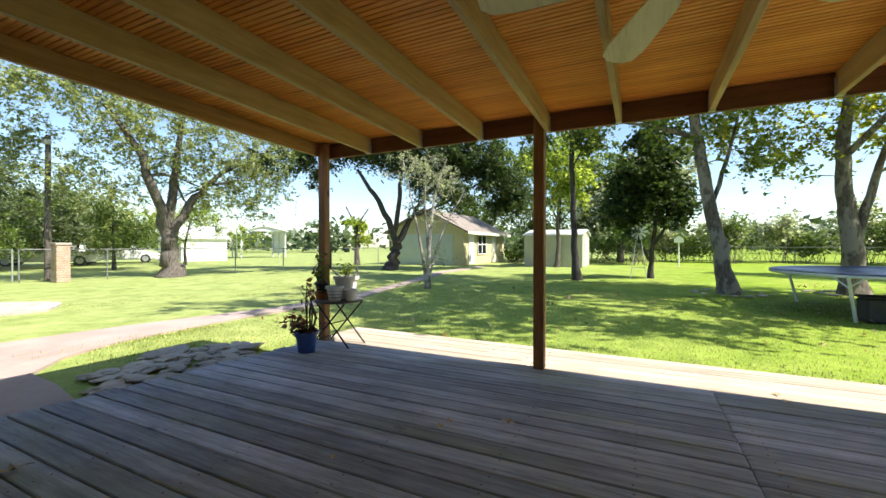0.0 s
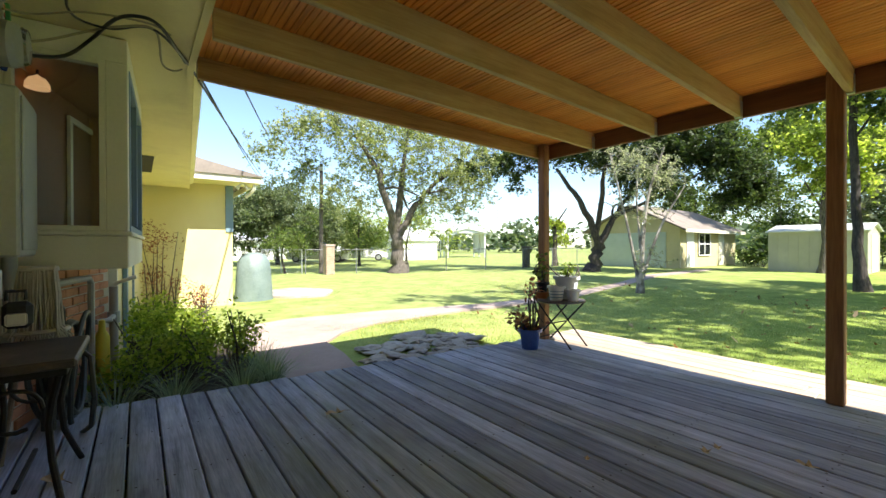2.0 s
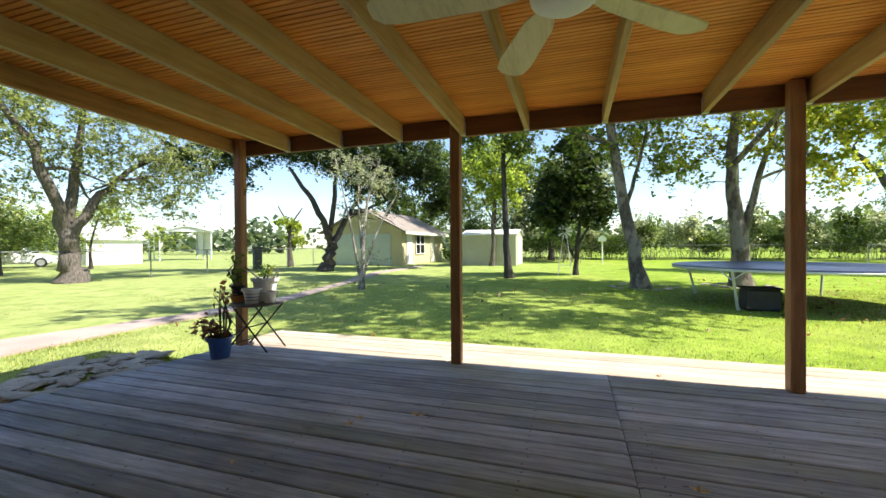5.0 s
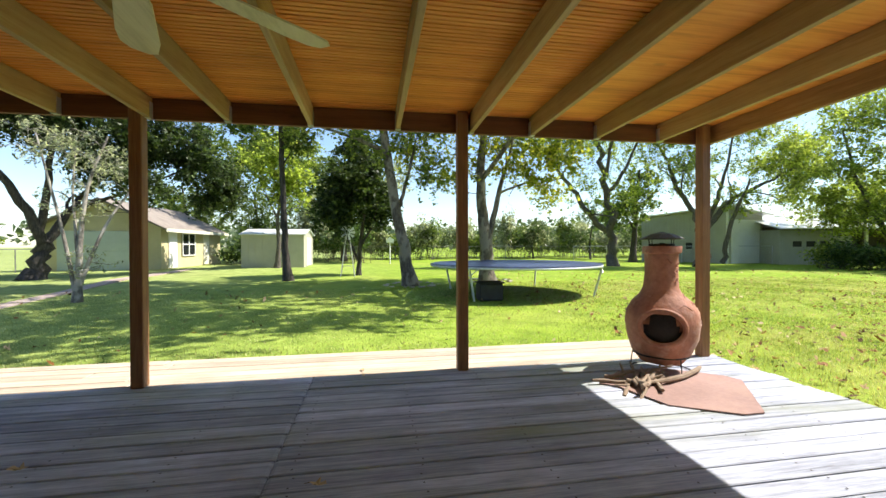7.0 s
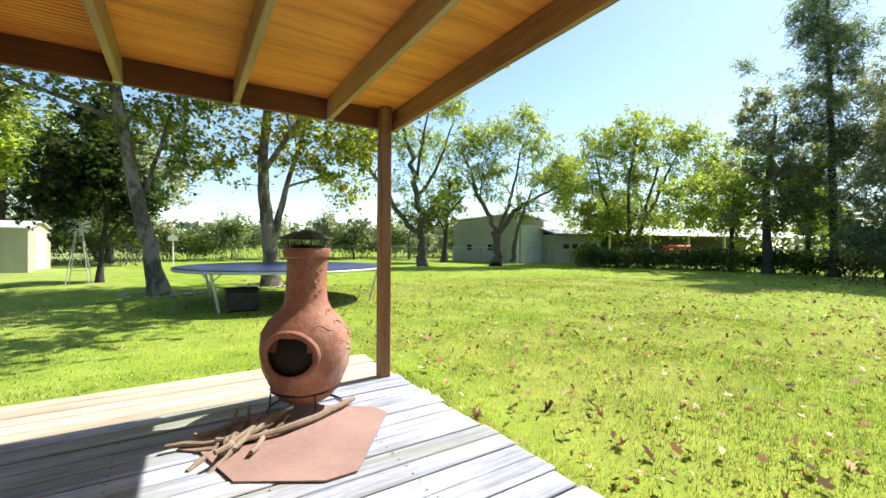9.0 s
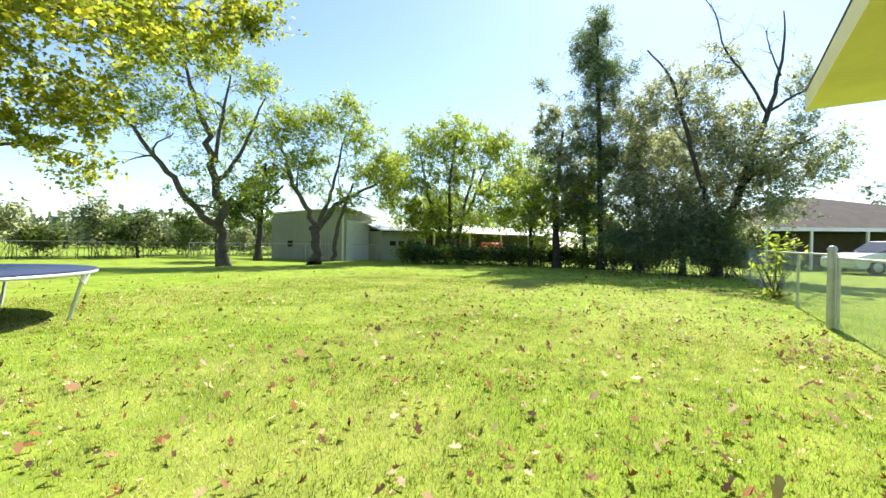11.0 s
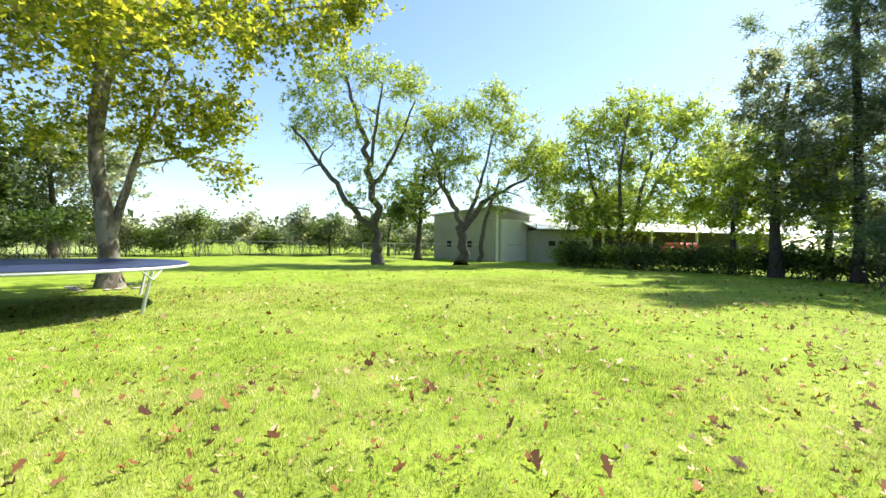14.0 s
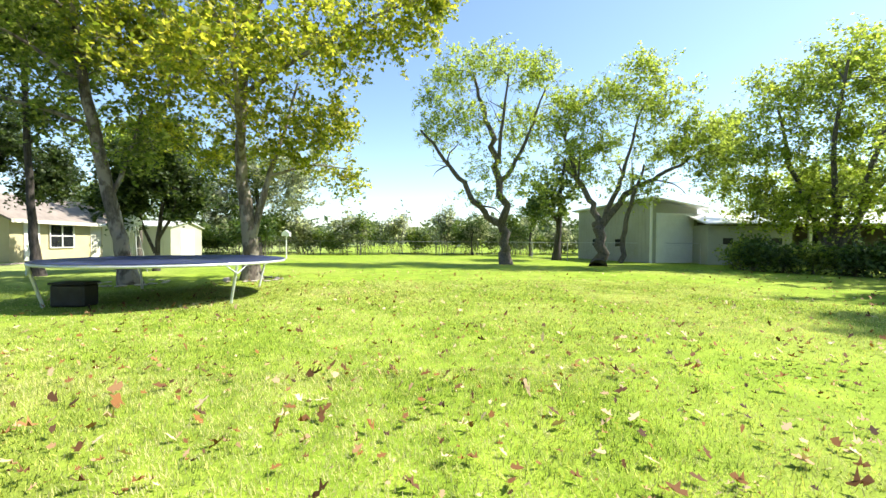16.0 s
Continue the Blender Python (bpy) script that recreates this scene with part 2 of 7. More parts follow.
def tube(points, radii, n=8, bm=None, closed=False):
    """A tapered pipe through points."""
    out = bmesh.new() if bm is None else bm
    pts = [Vector(p) for p in points]
    if isinstance(radii, (int, float)):
        radii = [radii] * len(pts)
    rings, up = [], None
    for i, p in enumerate(pts):
        d = (pts[min(i + 1, len(pts) - 1)] - pts[max(i - 1, 0)])
        if closed:
            d = pts[(i + 1) % len(pts)] - pts[i - 1]
        d.normalize()
        if up is None:
            up = d.orthogonal().normalized()
        up = (up - d * up.dot(d)).normalized()
        side = d.cross(up)
        rings.append([out.verts.new(p + (up * math.cos(2 * math.pi * k / n) + side * math.sin(2 * math.pi * k / n)) * radii[i]) for k in range(n)])
    m = len(rings)
    for i in range(m if closed else m - 1):
        for k in range(n):
            out.faces.new((rings[i][k], rings[i][(k + 1) % n], rings[(i + 1) % m][(k + 1) % n], rings[(i + 1) % m][k]))
    if not closed:
        out.faces.new(rings[0][::-1])
        out.faces.new(rings[-1])
    return out


def lathe(profile, n=24, at=(0, 0, 0), bm=None, wobble=0.0):
    """A turned body: profile of (radius, height)."""
    out = bmesh.new() if bm is None else bm
    rings = []
    for r, z in profile:
        rings.append([out.verts.new((at[0] + r * math.cos(2 * math.pi * k / n), at[1] + r * math.sin(2 * math.pi * k / n), at[2] + z)) for k in range(n)])
    for a, b in zip(rings, rings[1:]):
        for k in range(n):
            out.faces.new((a[k], a[(k + 1) % n], b[(k + 1) % n], b[k]))
    if profile[0][0] > 1e-4:
        out.faces.new(rings[0][::-1])
    if profile[-1][0] > 1e-4:
        out.faces.new(rings[-1])
    bmesh.ops.remove_doubles(out, verts=out.verts[:], dist=1e-5)
    return out


def raw_mesh(name, verts, faces, mat):
    """A mesh from arrays in which every face has as many corners as the others."""
    verts, faces = np.asarray(verts, np.float32), np.asarray(faces, np.int32)
    me = bpy.data.meshes.new(name)
    k = faces.shape[1]
    me.vertices.add(len(verts))
    me.vertices.foreach_set("co", verts.ravel())
    me.loops.add(faces.size)
    me.loops.foreach_set("vertex_index", faces.ravel())
    me.polygons.add(len(faces))
    me.polygons.foreach_set("loop_start", np.arange(len(faces), dtype=np.int32) * k)
    me.materials.append(mat)
    me.update(calc_edges=True)
    return me


# ---- plants ----
def leaf_arrays(rng, centres, size, shape="oval", flat=0.35):
    """Small leaves at the centres, each turned its own way."""
    n = len(centres)
    a = rng.normal(size=(n, 3))
    a[:, 2] *= 0.6
    a /= np.linalg.norm(a, axis=1)[:, None]
    b = rng.normal(size=(n, 3))
    b[:, 2] *= flat
    b -= a * (a * b).sum(1)[:, None]
    b /= np.linalg.norm(b, axis=1)[:, None]
    s = size * rng.uniform(0.6, 1.3, n)[:, None]
    if shape == "lobed":
        outline = [(-0.5, 0.0), (-0.2, 0.42), (0.05, 0.22), (0.5, 0.0), (0.05, -0.22), (-0.2, -0.42)]
    elif shape == "needle":
        outline = [(-0.5, 0.0), (0.0, 0.065), (0.5, 0.0), (0.0, -0.065)]
    elif shape == "long":
        outline = [(-0.5, 0.0), (0.05, 0.17), (0.5, 0.0), (0.05, -0.17)]
    else:
        outline = [(-0.5, 0.0), (-0.05, 0.33), (0.5, 0.0), (-0.05, -0.33)]
    k = len(outline)
    nrm = np.cross(a, b)
    v = np.empty((n, k, 3))
    for i, (u, w) in enumerate(outline):
        v[:, i] = centres + a * s * u + b * s * w + nrm * s * (0.22 * abs(w) - 0.12 * u * u)
    return v.reshape(-1, 3), np.arange(n * k).reshape(n, k)


def tube_arrays(paths, sides):
    """Many tapered twigs, each a list of points and radii, as arrays of quads."""
    vs, fs, base = [], [], 0
    ang = np.arange(sides) * 2 * np.pi / sides
    for pts, rad in paths:
        pts, rad = np.asarray(pts, float), np.asarray(rad, float)
        d = np.gradient(pts, axis=0)
        d /= np.linalg.norm(d, axis=1)[:, None] + 1e-9
        ref = np.where(np.abs(d[:, 2:3]) > 0.9, [[1.0, 0, 0]], [[0, 0, 1.0]])
        if np.any(np.abs(d[:, 2]) > 0.9):
            ref = np.tile([[1.0, 0.13, 0]], (len(d), 1))
        u = np.cross(d, ref)
        u /= np.linalg.norm(u, axis=1)[:, None] + 1e-9
        w = np.cross(d, u)
        ring = pts[:, None] + (u[:, None] * np.cos(ang)[None, :, None] + w[:, None] * np.sin(ang)[None, :, None]) * rad[:, None, None]
        vs.append(ring.reshape(-1, 3))
        m = len(pts)
        i, k = np.meshgrid(np.arange(m - 1), np.arange(sides), indexing="ij")
        k2 = (k + 1) % sides
        fs.append((base + np.stack([i * sides + k, i * sides + k2, (i + 1) * sides + k2, (i + 1) * sides + k], -1)).reshape(-1, 4))
        base += m * sides
    return np.concatenate(vs), np.concatenate(fs)


def spray_arrays(rng, starts, outward, count, length, leaf):
    """Short sprigs that fan out from the starts, and places for leaves close along each."""
    n = len(starts)
    d = outward / (np.linalg.norm(outward, axis=1)[:, None] + 1e-6) * 0.7 + rng.normal(size=(n, 3)) * 0.62
    d[:, 2] += 0.12
    d /= np.linalg.norm(d, axis=1)[:, None] + 1e-6
    L = length * rng.uniform(0.45, 1.25, n)
    sag = np.stack([np.zeros(n), np.zeros(n), -0.22 * L], 1)
    u = rng.uniform(0.12, 1.0, (n, count, 1)) ** 0.8
    c = starts[:, None] + d[:, None] * (L[:, None, None] * u) + sag[:, None] * u * u
    off = rng.normal(size=(n, count, 3))
    off /= np.linalg.norm(off, axis=2)[:, :, None]
    c += off * leaf * rng.uniform(0.2, 1.1, (n, count, 1))
    side = np.cross(d, (0.31, 0.17, 0.93))
    side /= np.linalg.norm(side, axis=1)[:, None] + 1e-6
    up = np.cross(d, side)
    w = np.array((0.005, 0.0018))
    v = np.empty((n, 2, 3, 3))
    for i, t in enumerate((0.0, 1.0)):
        mid = starts + d * (L * t)[:, None] + sag * t * t
        for k in range(3):
            a = 2.0944 * k
            v[:, i, k] = mid + (side * math.cos(a) + up * math.sin(a)) * w[i]
    base = np.arange(n)[:, None] * 6
    f = [base + np.array((k, (k + 1) % 3, 3 + (k + 1) % 3, 3 + k)) for k in range(3)]
    return c.reshape(-1, 3), v.reshape(-1, 3), np.concatenate(f)


def smooth_path(points, rng, jitter, per=4):
    """Limb points (x, y, z, radius) made finer and a little crooked."""
    p = np.asarray(points, float)
    t = np.arange(len(p))
    tt = np.linspace(0, len(p) - 1, (len(p) - 1) * per + 1)
    out = np.stack([np.interp(tt, t, p[:, i]) for i in range(4)], 1)
    for _ in range(2):
        out[1:-1] = (out[:-2] + 2 * out[1:-1] + out[2:]) / 4
    out[1:-1, :3] += rng.normal(size=(len(out) - 2, 3)) * jitter * out[1:-1, 3:4]
    return out


def tree(name, label, base, limbs, blobs, leaf, per_tip, bark_mat, leaf_mat, seed, shape="oval", spread=0.32, category="tree", min_z=0.0, twig=0.012, jitter=0.12, droop=0.0, fill=0.55, sub=0):
    """A tree: limbs of (x, y, z, radius), twigs that reach into the crown's blobs (x, y, z, rx, ry, rz, tips), leaves round the twigs."""
    rng = np.random.default_rng(seed)
    root = thing(name, base, label, category)
    fine = [smooth_path(l, rng, jitter) for l in limbs]
    for _ in range(sub):
        l = fine[int(rng.integers(1 if len(fine) > 1 else 0, len(fine)))]
        i = int(rng.integers(len(l) // 3, len(l) - 1))
        q, r = l[i, :3], l[i, 3] * rng.uniform(0.35, 0.6)
        d = (l[i + 1, :3] - q) / (np.linalg.norm(l[i + 1, :3] - q) + 1e-6) * 0.6 + rng.normal(size=3) * 0.6 + np.array((0, 0, 0.25))
        d /= np.linalg.norm(d)
        pts = [np.append(q, r)]
        for k in range(5):
            d += rng.normal(size=3) * 0.3
            d /= np.linalg.norm(d)
            q = q + d * min(0.16 + r * 4.5, 0.55)
            pts.append(np.append(q, max(r * (1 - 0.17 * (k + 1)), 0.006)))
        if min(p[2] for p in pts) > min_z * 0.8:
            fine.append(np.array(pts))
    trunk_paths = []
    for i, l in enumerate(fine):
        l = l.copy()
        if i == 0:
            l[0, 3] *= 1.55
            l[1, 3] *= 1.15
            l[0, 2] -= 0.12
        trunk_paths.append((l[:, :3], l[:, 3]))
    v, f = tube_arrays(trunk_paths, 10)
    trunk = new("trunk", raw_mesh("trunk", v, f, bark_mat))
    trunk.data.polygons.foreach_set("use_smooth", [True] * len(trunk.data.polygons))
    trunk.parent = root
    nodes = np.concatenate([l[(l[:, 2] > min_z)] for l in fine])
    node_p, node_r = nodes[:, :3], nodes[:, 3]
    twigs, starts, outward = [], [], []
    each = 11
    sprigs = max(2, int(round(per_tip / each))) if per_tip else 0
    for x, y, z, rx, ry, rz, tips in blobs:
        for _ in range(tips):
            d = rng.normal(size=3)
            d /= np.linalg.norm(d)
            p = np.array((x, y, z)) + d * np.array((rx, ry, rz)) * rng.uniform(0, 1) ** fill
            gap = node_p - p
            cost = np.linalg.norm(gap, axis=1) + np.maximum(gap[:, 2], 0) * 0.8
            i = int(np.argmin(cost))
            q = node_p[i]
            length = np.linalg.norm(p - q) + 1e-6
            mid = (p + q) / 2 + rng.normal(size=3) * length * 0.12 + np.array((0, 0, length * 0.10))
            tip = p - np.array((0, 0, droop * length))
            s = np.linspace(0, 1, 6)[:, None]
            path = q * (1 - s) ** 2 + 2 * mid * s * (1 - s) + tip * s ** 2
            r0 = min(node_r[i] * 0.6, twig * (0.6 + length * 0.7))
            twigs.append((path, np.linspace(r0, 0.004, 6)))
            node_p = np.concatenate([node_p, path[2:5]])
            node_r = np.concatenate([node_r, np.linspace(r0, 0.004, 6)[2:5]])
            if sprigs:
                s = (1 - rng.uniform(0, 0.8, sprigs) ** 1.5)[:, None]
                starts.append(q * (1 - s) ** 2 + 2 * mid * s * (1 - s) + tip * s ** 2)
                outward.append(np.tile((tip - q) / length, (sprigs, 1)))
    v, f = tube_arrays(twigs, 4)
    if sprigs:
        centres, sv, sf = spray_arrays(rng, np.concatenate(starts), np.concatenate(outward), each, spread * 1.5, leaf)
        f = np.concatenate([f, sf + len(v)])
        v = np.concatenate([v, sv])
    branches = new("branch", raw_mesh("branch", v, f, bark_mat))
    branches.parent = root
    tagged(branches, "", "", "", "stuff")
    if per_tip:
        v, f = leaf_arrays(rng, centres, leaf, shape)
        crown = new("crown", raw_mesh("crown", v, f, leaf_mat))
        crown.parent = root
        tagged(crown, "", "", "", "stuff")
    return root


def bush(name, label, base, blobs, leaf, leaf_mat, seed, shape="oval", stems=6, category="bush", kind="", bark_mat=None):
    """A shrub: blobs (x, y, z, rx, ry, rz, leaves) of foliage on thin stems."""
    rng = np.random.default_rng(seed)
    root = thing(name, base, label, category, "", kind)
    cs, tw = [], []
    for x, y, z, rx, ry, rz, n in blobs:
        d = rng.normal(size=(n, 3))
        d /= np.linalg.norm(d, axis=1)[:, None]
        lump = 0.75 + 0.45 * np.sin(d[:, 0] * 5.1 + seed) * np.cos(d[:, 1] * 4.3 + d[:, 2] * 3.7)
        c = np.array((x, y, z)) + d * np.array((rx, ry, rz)) * (rng.uniform(0, 1, n) ** 0.4 * lump)[:, None]
        m = max(4, n // 14)
        home = c[rng.integers(0, m, n)]
        near = rng.normal(size=(n, 3))
        near *= (rng.uniform(0, 1, n) ** 0.5 / np.linalg.norm(near, axis=1))[:, None]
        c = np.where(rng.uniform(size=(n, 1)) < 0.8, home + near * (leaf * 1.6 + 0.12 * np.array((rx, ry, rz))), c)
        cs.append(c[c[:, 2] > 0.0])
        for _ in range(stems):
            top = np.array((x, y, z)) + rng.normal(size=3) * np.array((rx, ry, rz)) * 0.45
            top[2] = max(top[2], 0.15)
            foot = np.array((x + rng.normal() * rx * 0.2, y + rng.normal() * ry * 0.2, -0.03))
            mid = (top + foot) / 2 + rng.normal(size=3) * 0.05
            tw.append((np.array((foot, mid, top)), (0.012 + 0.006 * rz, 0.01, 0.004)))
    v, f = tube_arrays(tw, 4)
    st = new("stalk", raw_mesh("stalk", v, f, bark_mat or M_BARK))
    st.parent = root
    tagged(st, "", "", "", "stuff")
    v, f = leaf_arrays(rng, np.concatenate(cs), leaf, shape)
    fo = new("foliage", raw_mesh("foliage", v, f, leaf_mat))
    fo.parent = root
    tagged(fo, "", "", "", "stuff")
    return root


# ---- ground ----
GROUND = -0.22
rng0 = np.random.default_rng(5)


def ground_sheet():
    xs = np.unique(np.concatenate([np.linspace(-600, -60, 10), np.linspace(-60, 70, 131), np.linspace(70, 600, 10)]))
    ys = np.unique(np.concatenate([np.linspace(-600, -30, 10), np.linspace(-30, 70, 101), np.linspace(70, 600, 10)]))
    gx, gy = np.meshgrid(xs, ys, indexing="ij")
    gz = GROUND + 0.025 * np.sin(gx * 0.35 + 1.0) * np.cos(gy * 0.41) * (np.abs(gx) < 60) * (gy > 1.5)
    n, m = len(xs), len(ys)
    i, j = np.meshgrid(np.arange(n - 1), np.arange(m - 1), indexing="ij")
    f = np.stack([i * m + j, (i + 1) * m + j, (i + 1) * m + j + 1, i * m + j + 1], -1).reshape(-1, 4)
    me = raw_mesh("ground", np.stack([gx, gy, gz], -1).reshape(-1, 3), f, M_LAWN)
    return tagged(new("ground", me), "mown green lawn with dry patches", "lawn", "", "structure")


ground_sheet()

# ---- deck ----
M_NAIL = painted("rusty nail", (0.03, 0.022, 0.018), (0.07, 0.05, 0.04), 0.8)
deck = thing("deck", (0, 0, 0), "weathered grey wooden deck of long boards", "deck", "", "structure")
DECK_Y0, BOARD, GAP = -4.26, 0.1435, 0.0098
JOINT = 1.29
bm = bmesh.new()
for x in np.arange(-2.2, 5.0, 0.6):
    box(x - 0.02, x + 0.02, -4.2, 0.74, GROUND, -0.042, 0, bm)
box(-2.3, 4.96, 0.70, 0.74, GROUND + 0.005, -0.045, 0, bm)
box(4.93, 4.97, -4.3, 0.69, GROUND + 0.005, -0.046, 0, bm)
part("joists", bm, M_DECK, deck)
unit_board = from_bm("board", box(0, 1, 0, BOARD - GAP, -0.038, 0, 0.005), M_DECK)
unit_strip = from_bm("board", box(0, 1, 0, BOARD - GAP, -0.038, 0, 0.004), M_STRIP)
rows_n = int(round(-DECK_Y0 / BOARD))
for i in range(rows_n + 5):
    y = 0.02 - (rows_n - i) * BOARD if i < rows_n else 0.022 + (i - rows_n) * BOARD
    left = -2.47 + 0.10 * min(y, 0) + rng0.uniform(-0.03, 0.03)
    right = 5.0 + rng0.uniform(-0.02, 0.03)
    cuts = [left, JOINT + 0.002, right] if i < rows_n else [left, -0.3 + rng0.uniform(-0.4, 0.4), right - 0.02]
    for a, b in zip(cuts, cuts[1:]):
        ob = new("board", unit_board if i < rows_n else unit_strip)
        ob.parent = deck
        ob.location = (a + 0.002, y, rng0.uniform(-0.003, 0.002))
        ob.scale = (b - a - 0.004, 1, 1)

# nail heads along the joists
nv, nf = [], []
for i in range(rows_n):
    y = 0.02 - (rows_n - i) * BOARD
    for x in np.arange(-2.2, 5.0, 0.6):
        for dy in (0.03, 0.105):
            cx, cy, b = x + rng0.uniform(-0.012, 0.012), y + dy + rng0.uniform(-0.008, 0.008), len(nv)
            nv += [(cx + 0.0055 * math.cos(k * math.pi / 3), cy + 0.0055 * math.sin(k * math.pi / 3), 0.0028) for k in range(6)]
            nf.append(tuple(range(b, b + 6)))
nails = new("nail_head", raw_mesh("nail_head", nv, nf, M_NAIL))
nails.parent = deck
tagged(nails, "rusty dark nail heads", "", "", "stuff")

# ---- patio roof ----
BEAM_Z0, BEAM_Z1 = 2.03, 2.20
roof = thing("patio_roof", (0, 0, 0), "patio roof of stained timber with orange plywood ceiling", "roof", "", "structure")
RAFTERS = [-1.77, -1.15, -0.51, 0.10, 0.66, 1.28, 1.98, 2.61, 3.16, 3.79, 4.43]
HOUSE_EDGE = -3.355
SLOPE = 0.024


def sloped(bm):
    """Lifts a roof part towards the house."""
    for v in bm.verts:
        v.co.z += SLOPE * (0.048 - v.co.y)
    return bm


for x in RAFTERS:
    bm = box(x - 0.019, x + 0.019, HOUSE_EDGE, 0.047, BEAM_Z0, BEAM_Z1 - 0.01, 0.003)
    part("rafter", sloped(bm), M_RAFTER, roof)
part("beam", box(-2.46, 5.02, 0.048, 0.088, BEAM_Z0, BEAM_Z1 - 0.01, 0.003), M_RAFTER_X, roof, "dark stained front beam")
part("edge_rafter", sloped(box(-2.46, -2.42, HOUSE_EDGE, 0.047, BEAM_Z0 + 0.02, BEAM_Z1 - 0.01, 0.003)), M_EDGE, roof)
part("edge_rafter", sloped(box(-2.505, -2.464, HOUSE_EDGE, 0.088, BEAM_Z0 + 0.06, BEAM_Z1 - 0.01, 0.003)), M_EDGE, roof)
part("edge_rafter", sloped(box(4.96, 5.0, HOUSE_EDGE, 0.047, BEAM_Z0, BEAM_Z1 - 0.01, 0.003)), M_EDGE, roof)
# rafter hangers
for x in RAFTERS:
    bm = box(x - 0.022, x - 0.0195, 0.0, 0.0465, BEAM_Z0 - 0.003, BEAM_Z0 + 0.12)
    box(x + 0.0195, x + 0.022, 0.0, 0.0465, BEAM_Z0 - 0.003, BEAM_Z0 + 0.12, 0, bm)
    box(x - 0.022, x + 0.022, 0.0, 0.0465, BEAM_Z0 - 0.004, BEAM_Z0 - 0.001, 0, bm)
    part("rafter_hanger", bm, M_METAL, roof)


def ceiling_panel():
    """Grooved plywood: grooves along x over most of it, plain sheets at the far end."""
    bm = bmesh.new()
    z = BEAM_Z1 - 0.008
    prof, y = [], HOUSE_EDGE
    while y < 0.08:
        prof += [(y, z), (y + 0.027, z), (y + 0.029, z + 0.008), (y + 0.036, z + 0.008)]
        y += 0.038
    a = [bm.verts.new((-2.5, p, q)) for p, q in prof]
    b = [bm.verts.new((3.16, p, q)) for p, q in prof]
    for i in range(len(prof) - 1):
        bm.faces.new((a[i], a[i + 1], b[i + 1], b[i]))
    box(3.161, 5.03, HOUSE_EDGE, 0.1, z, z + 0.012, 0, bm)
    box(-2.5, 5.03, HOUSE_EDGE, 0.1, z + 0.0135, z + 0.03, 0, bm)
    return bm


ob = new("ceiling", from_bm("ceiling", sloped(ceiling_panel()), M_PLY))
tagged(ob, "orange grooved plywood patio ceiling", "ceiling", "", "structure")
part("roof_sheet", sloped(box(-2.52, 5.05, HOUSE_EDGE - 0.0046, 0.11, BEAM_Z1 + 0.024, BEAM_Z1 + 0.034)), M_ROOF_METAL, roof, "thin metal roofing sheet")

POSTS = [(-2.36, 0.0), (0.04, 0.0), (2.52, -0.01), (4.87, 0.0)]
post_first = None
for x, y in POSTS:
    if post_first is None:
        post_first = thing("post", (x, y, 0), "brown stained square timber post of the patio", "post", "patio posts")
        part("shaft", box(-0.045, 0.045, -0.045, 0.045, 0.0, BEAM_Z1 - 0.012, 0.006), M_POST, post_first)
    else:
        copy_thing(post_first, Matrix.Translation((x, y, 0)))

# ---- house ----
WALL_Y = -4.27
wall_house = tagged(new("wall_house", from_bm("wall_house", box(-2.6, 9.4, WALL_Y - 0.22, WALL_Y, GROUND, 2.5), M_CREAM)), "house wall of red brick and cream paint", "wall", "", "structure")
bm = prism([(9.85, -4.6), (9.85, -3.40), (-2.6, -3.40), (-9.0, -2.87), (-9.0, -4.6)], "z", 2.245, 2.26)
tagged(new("trim_soffit", from_bm("trim_soffit", bm, M_SOFFIT)), "pale yellow painted soffit under the eave", "soffit", "", "structure")
bm = prism([(9.87, -3.40), (9.87, -3.36), (-2.6, -3.36), (-9.0, -2.83), (-9.0, -2.87), (-2.6, -3.40)], "z", 2.235, 2.42)
tagged(new("trim_fascia", from_bm("trim_fascia", bm, M_SOFFIT)), "pale yellow fascia board", "fascia", "", "structure")
bm = prism([(-3.36, 2.43), (-9.0, 4.2), (-14.6, 2.43), (-14.6, 2.40), (-3.36, 2.40)], "x", -9.0, 9.9)
prism([(-2.6, -3.361), (-9.0, -2.81), (-9.0, -3.361)], "z", 2.422, 2.432, bm)
tagged(new("roof_house", from_bm("roof_house", bm, M_SHINGLE)), "brown grey shingle roof of the house", "roof", "", "structure")
bm = box(-16.0, -9.3, -12.0, -2.0, GROUND, 2.51)
tagged(new("wall_wing", from_bm("wall_wing", bm, M_CREAM)), "cream painted wall of the house wing", "wall", "", "structure")
bm = prism([(-1.53, 2.53), (-7.0, 3.7), (-12.6, 2.53), (-12.6, 2.511), (-1.53, 2.511)], "x", -16.6, -8.48)
tagged(new("roof_wing", from_bm("roof_wing", bm, M_SHINGLE)), "low shingle roof of the house wing", "roof", "", "structure")
tagged(new("wall_recess", from_bm("wall_recess", prism([(-2.6, -4.275), (-4.15, -3.895), (-9.3, -3.60), (-9.3, -4.3)], "z", GROUND, 2.244), M_CREAM)), "cream siding wall between brick and wing", "wall", "", "structure")


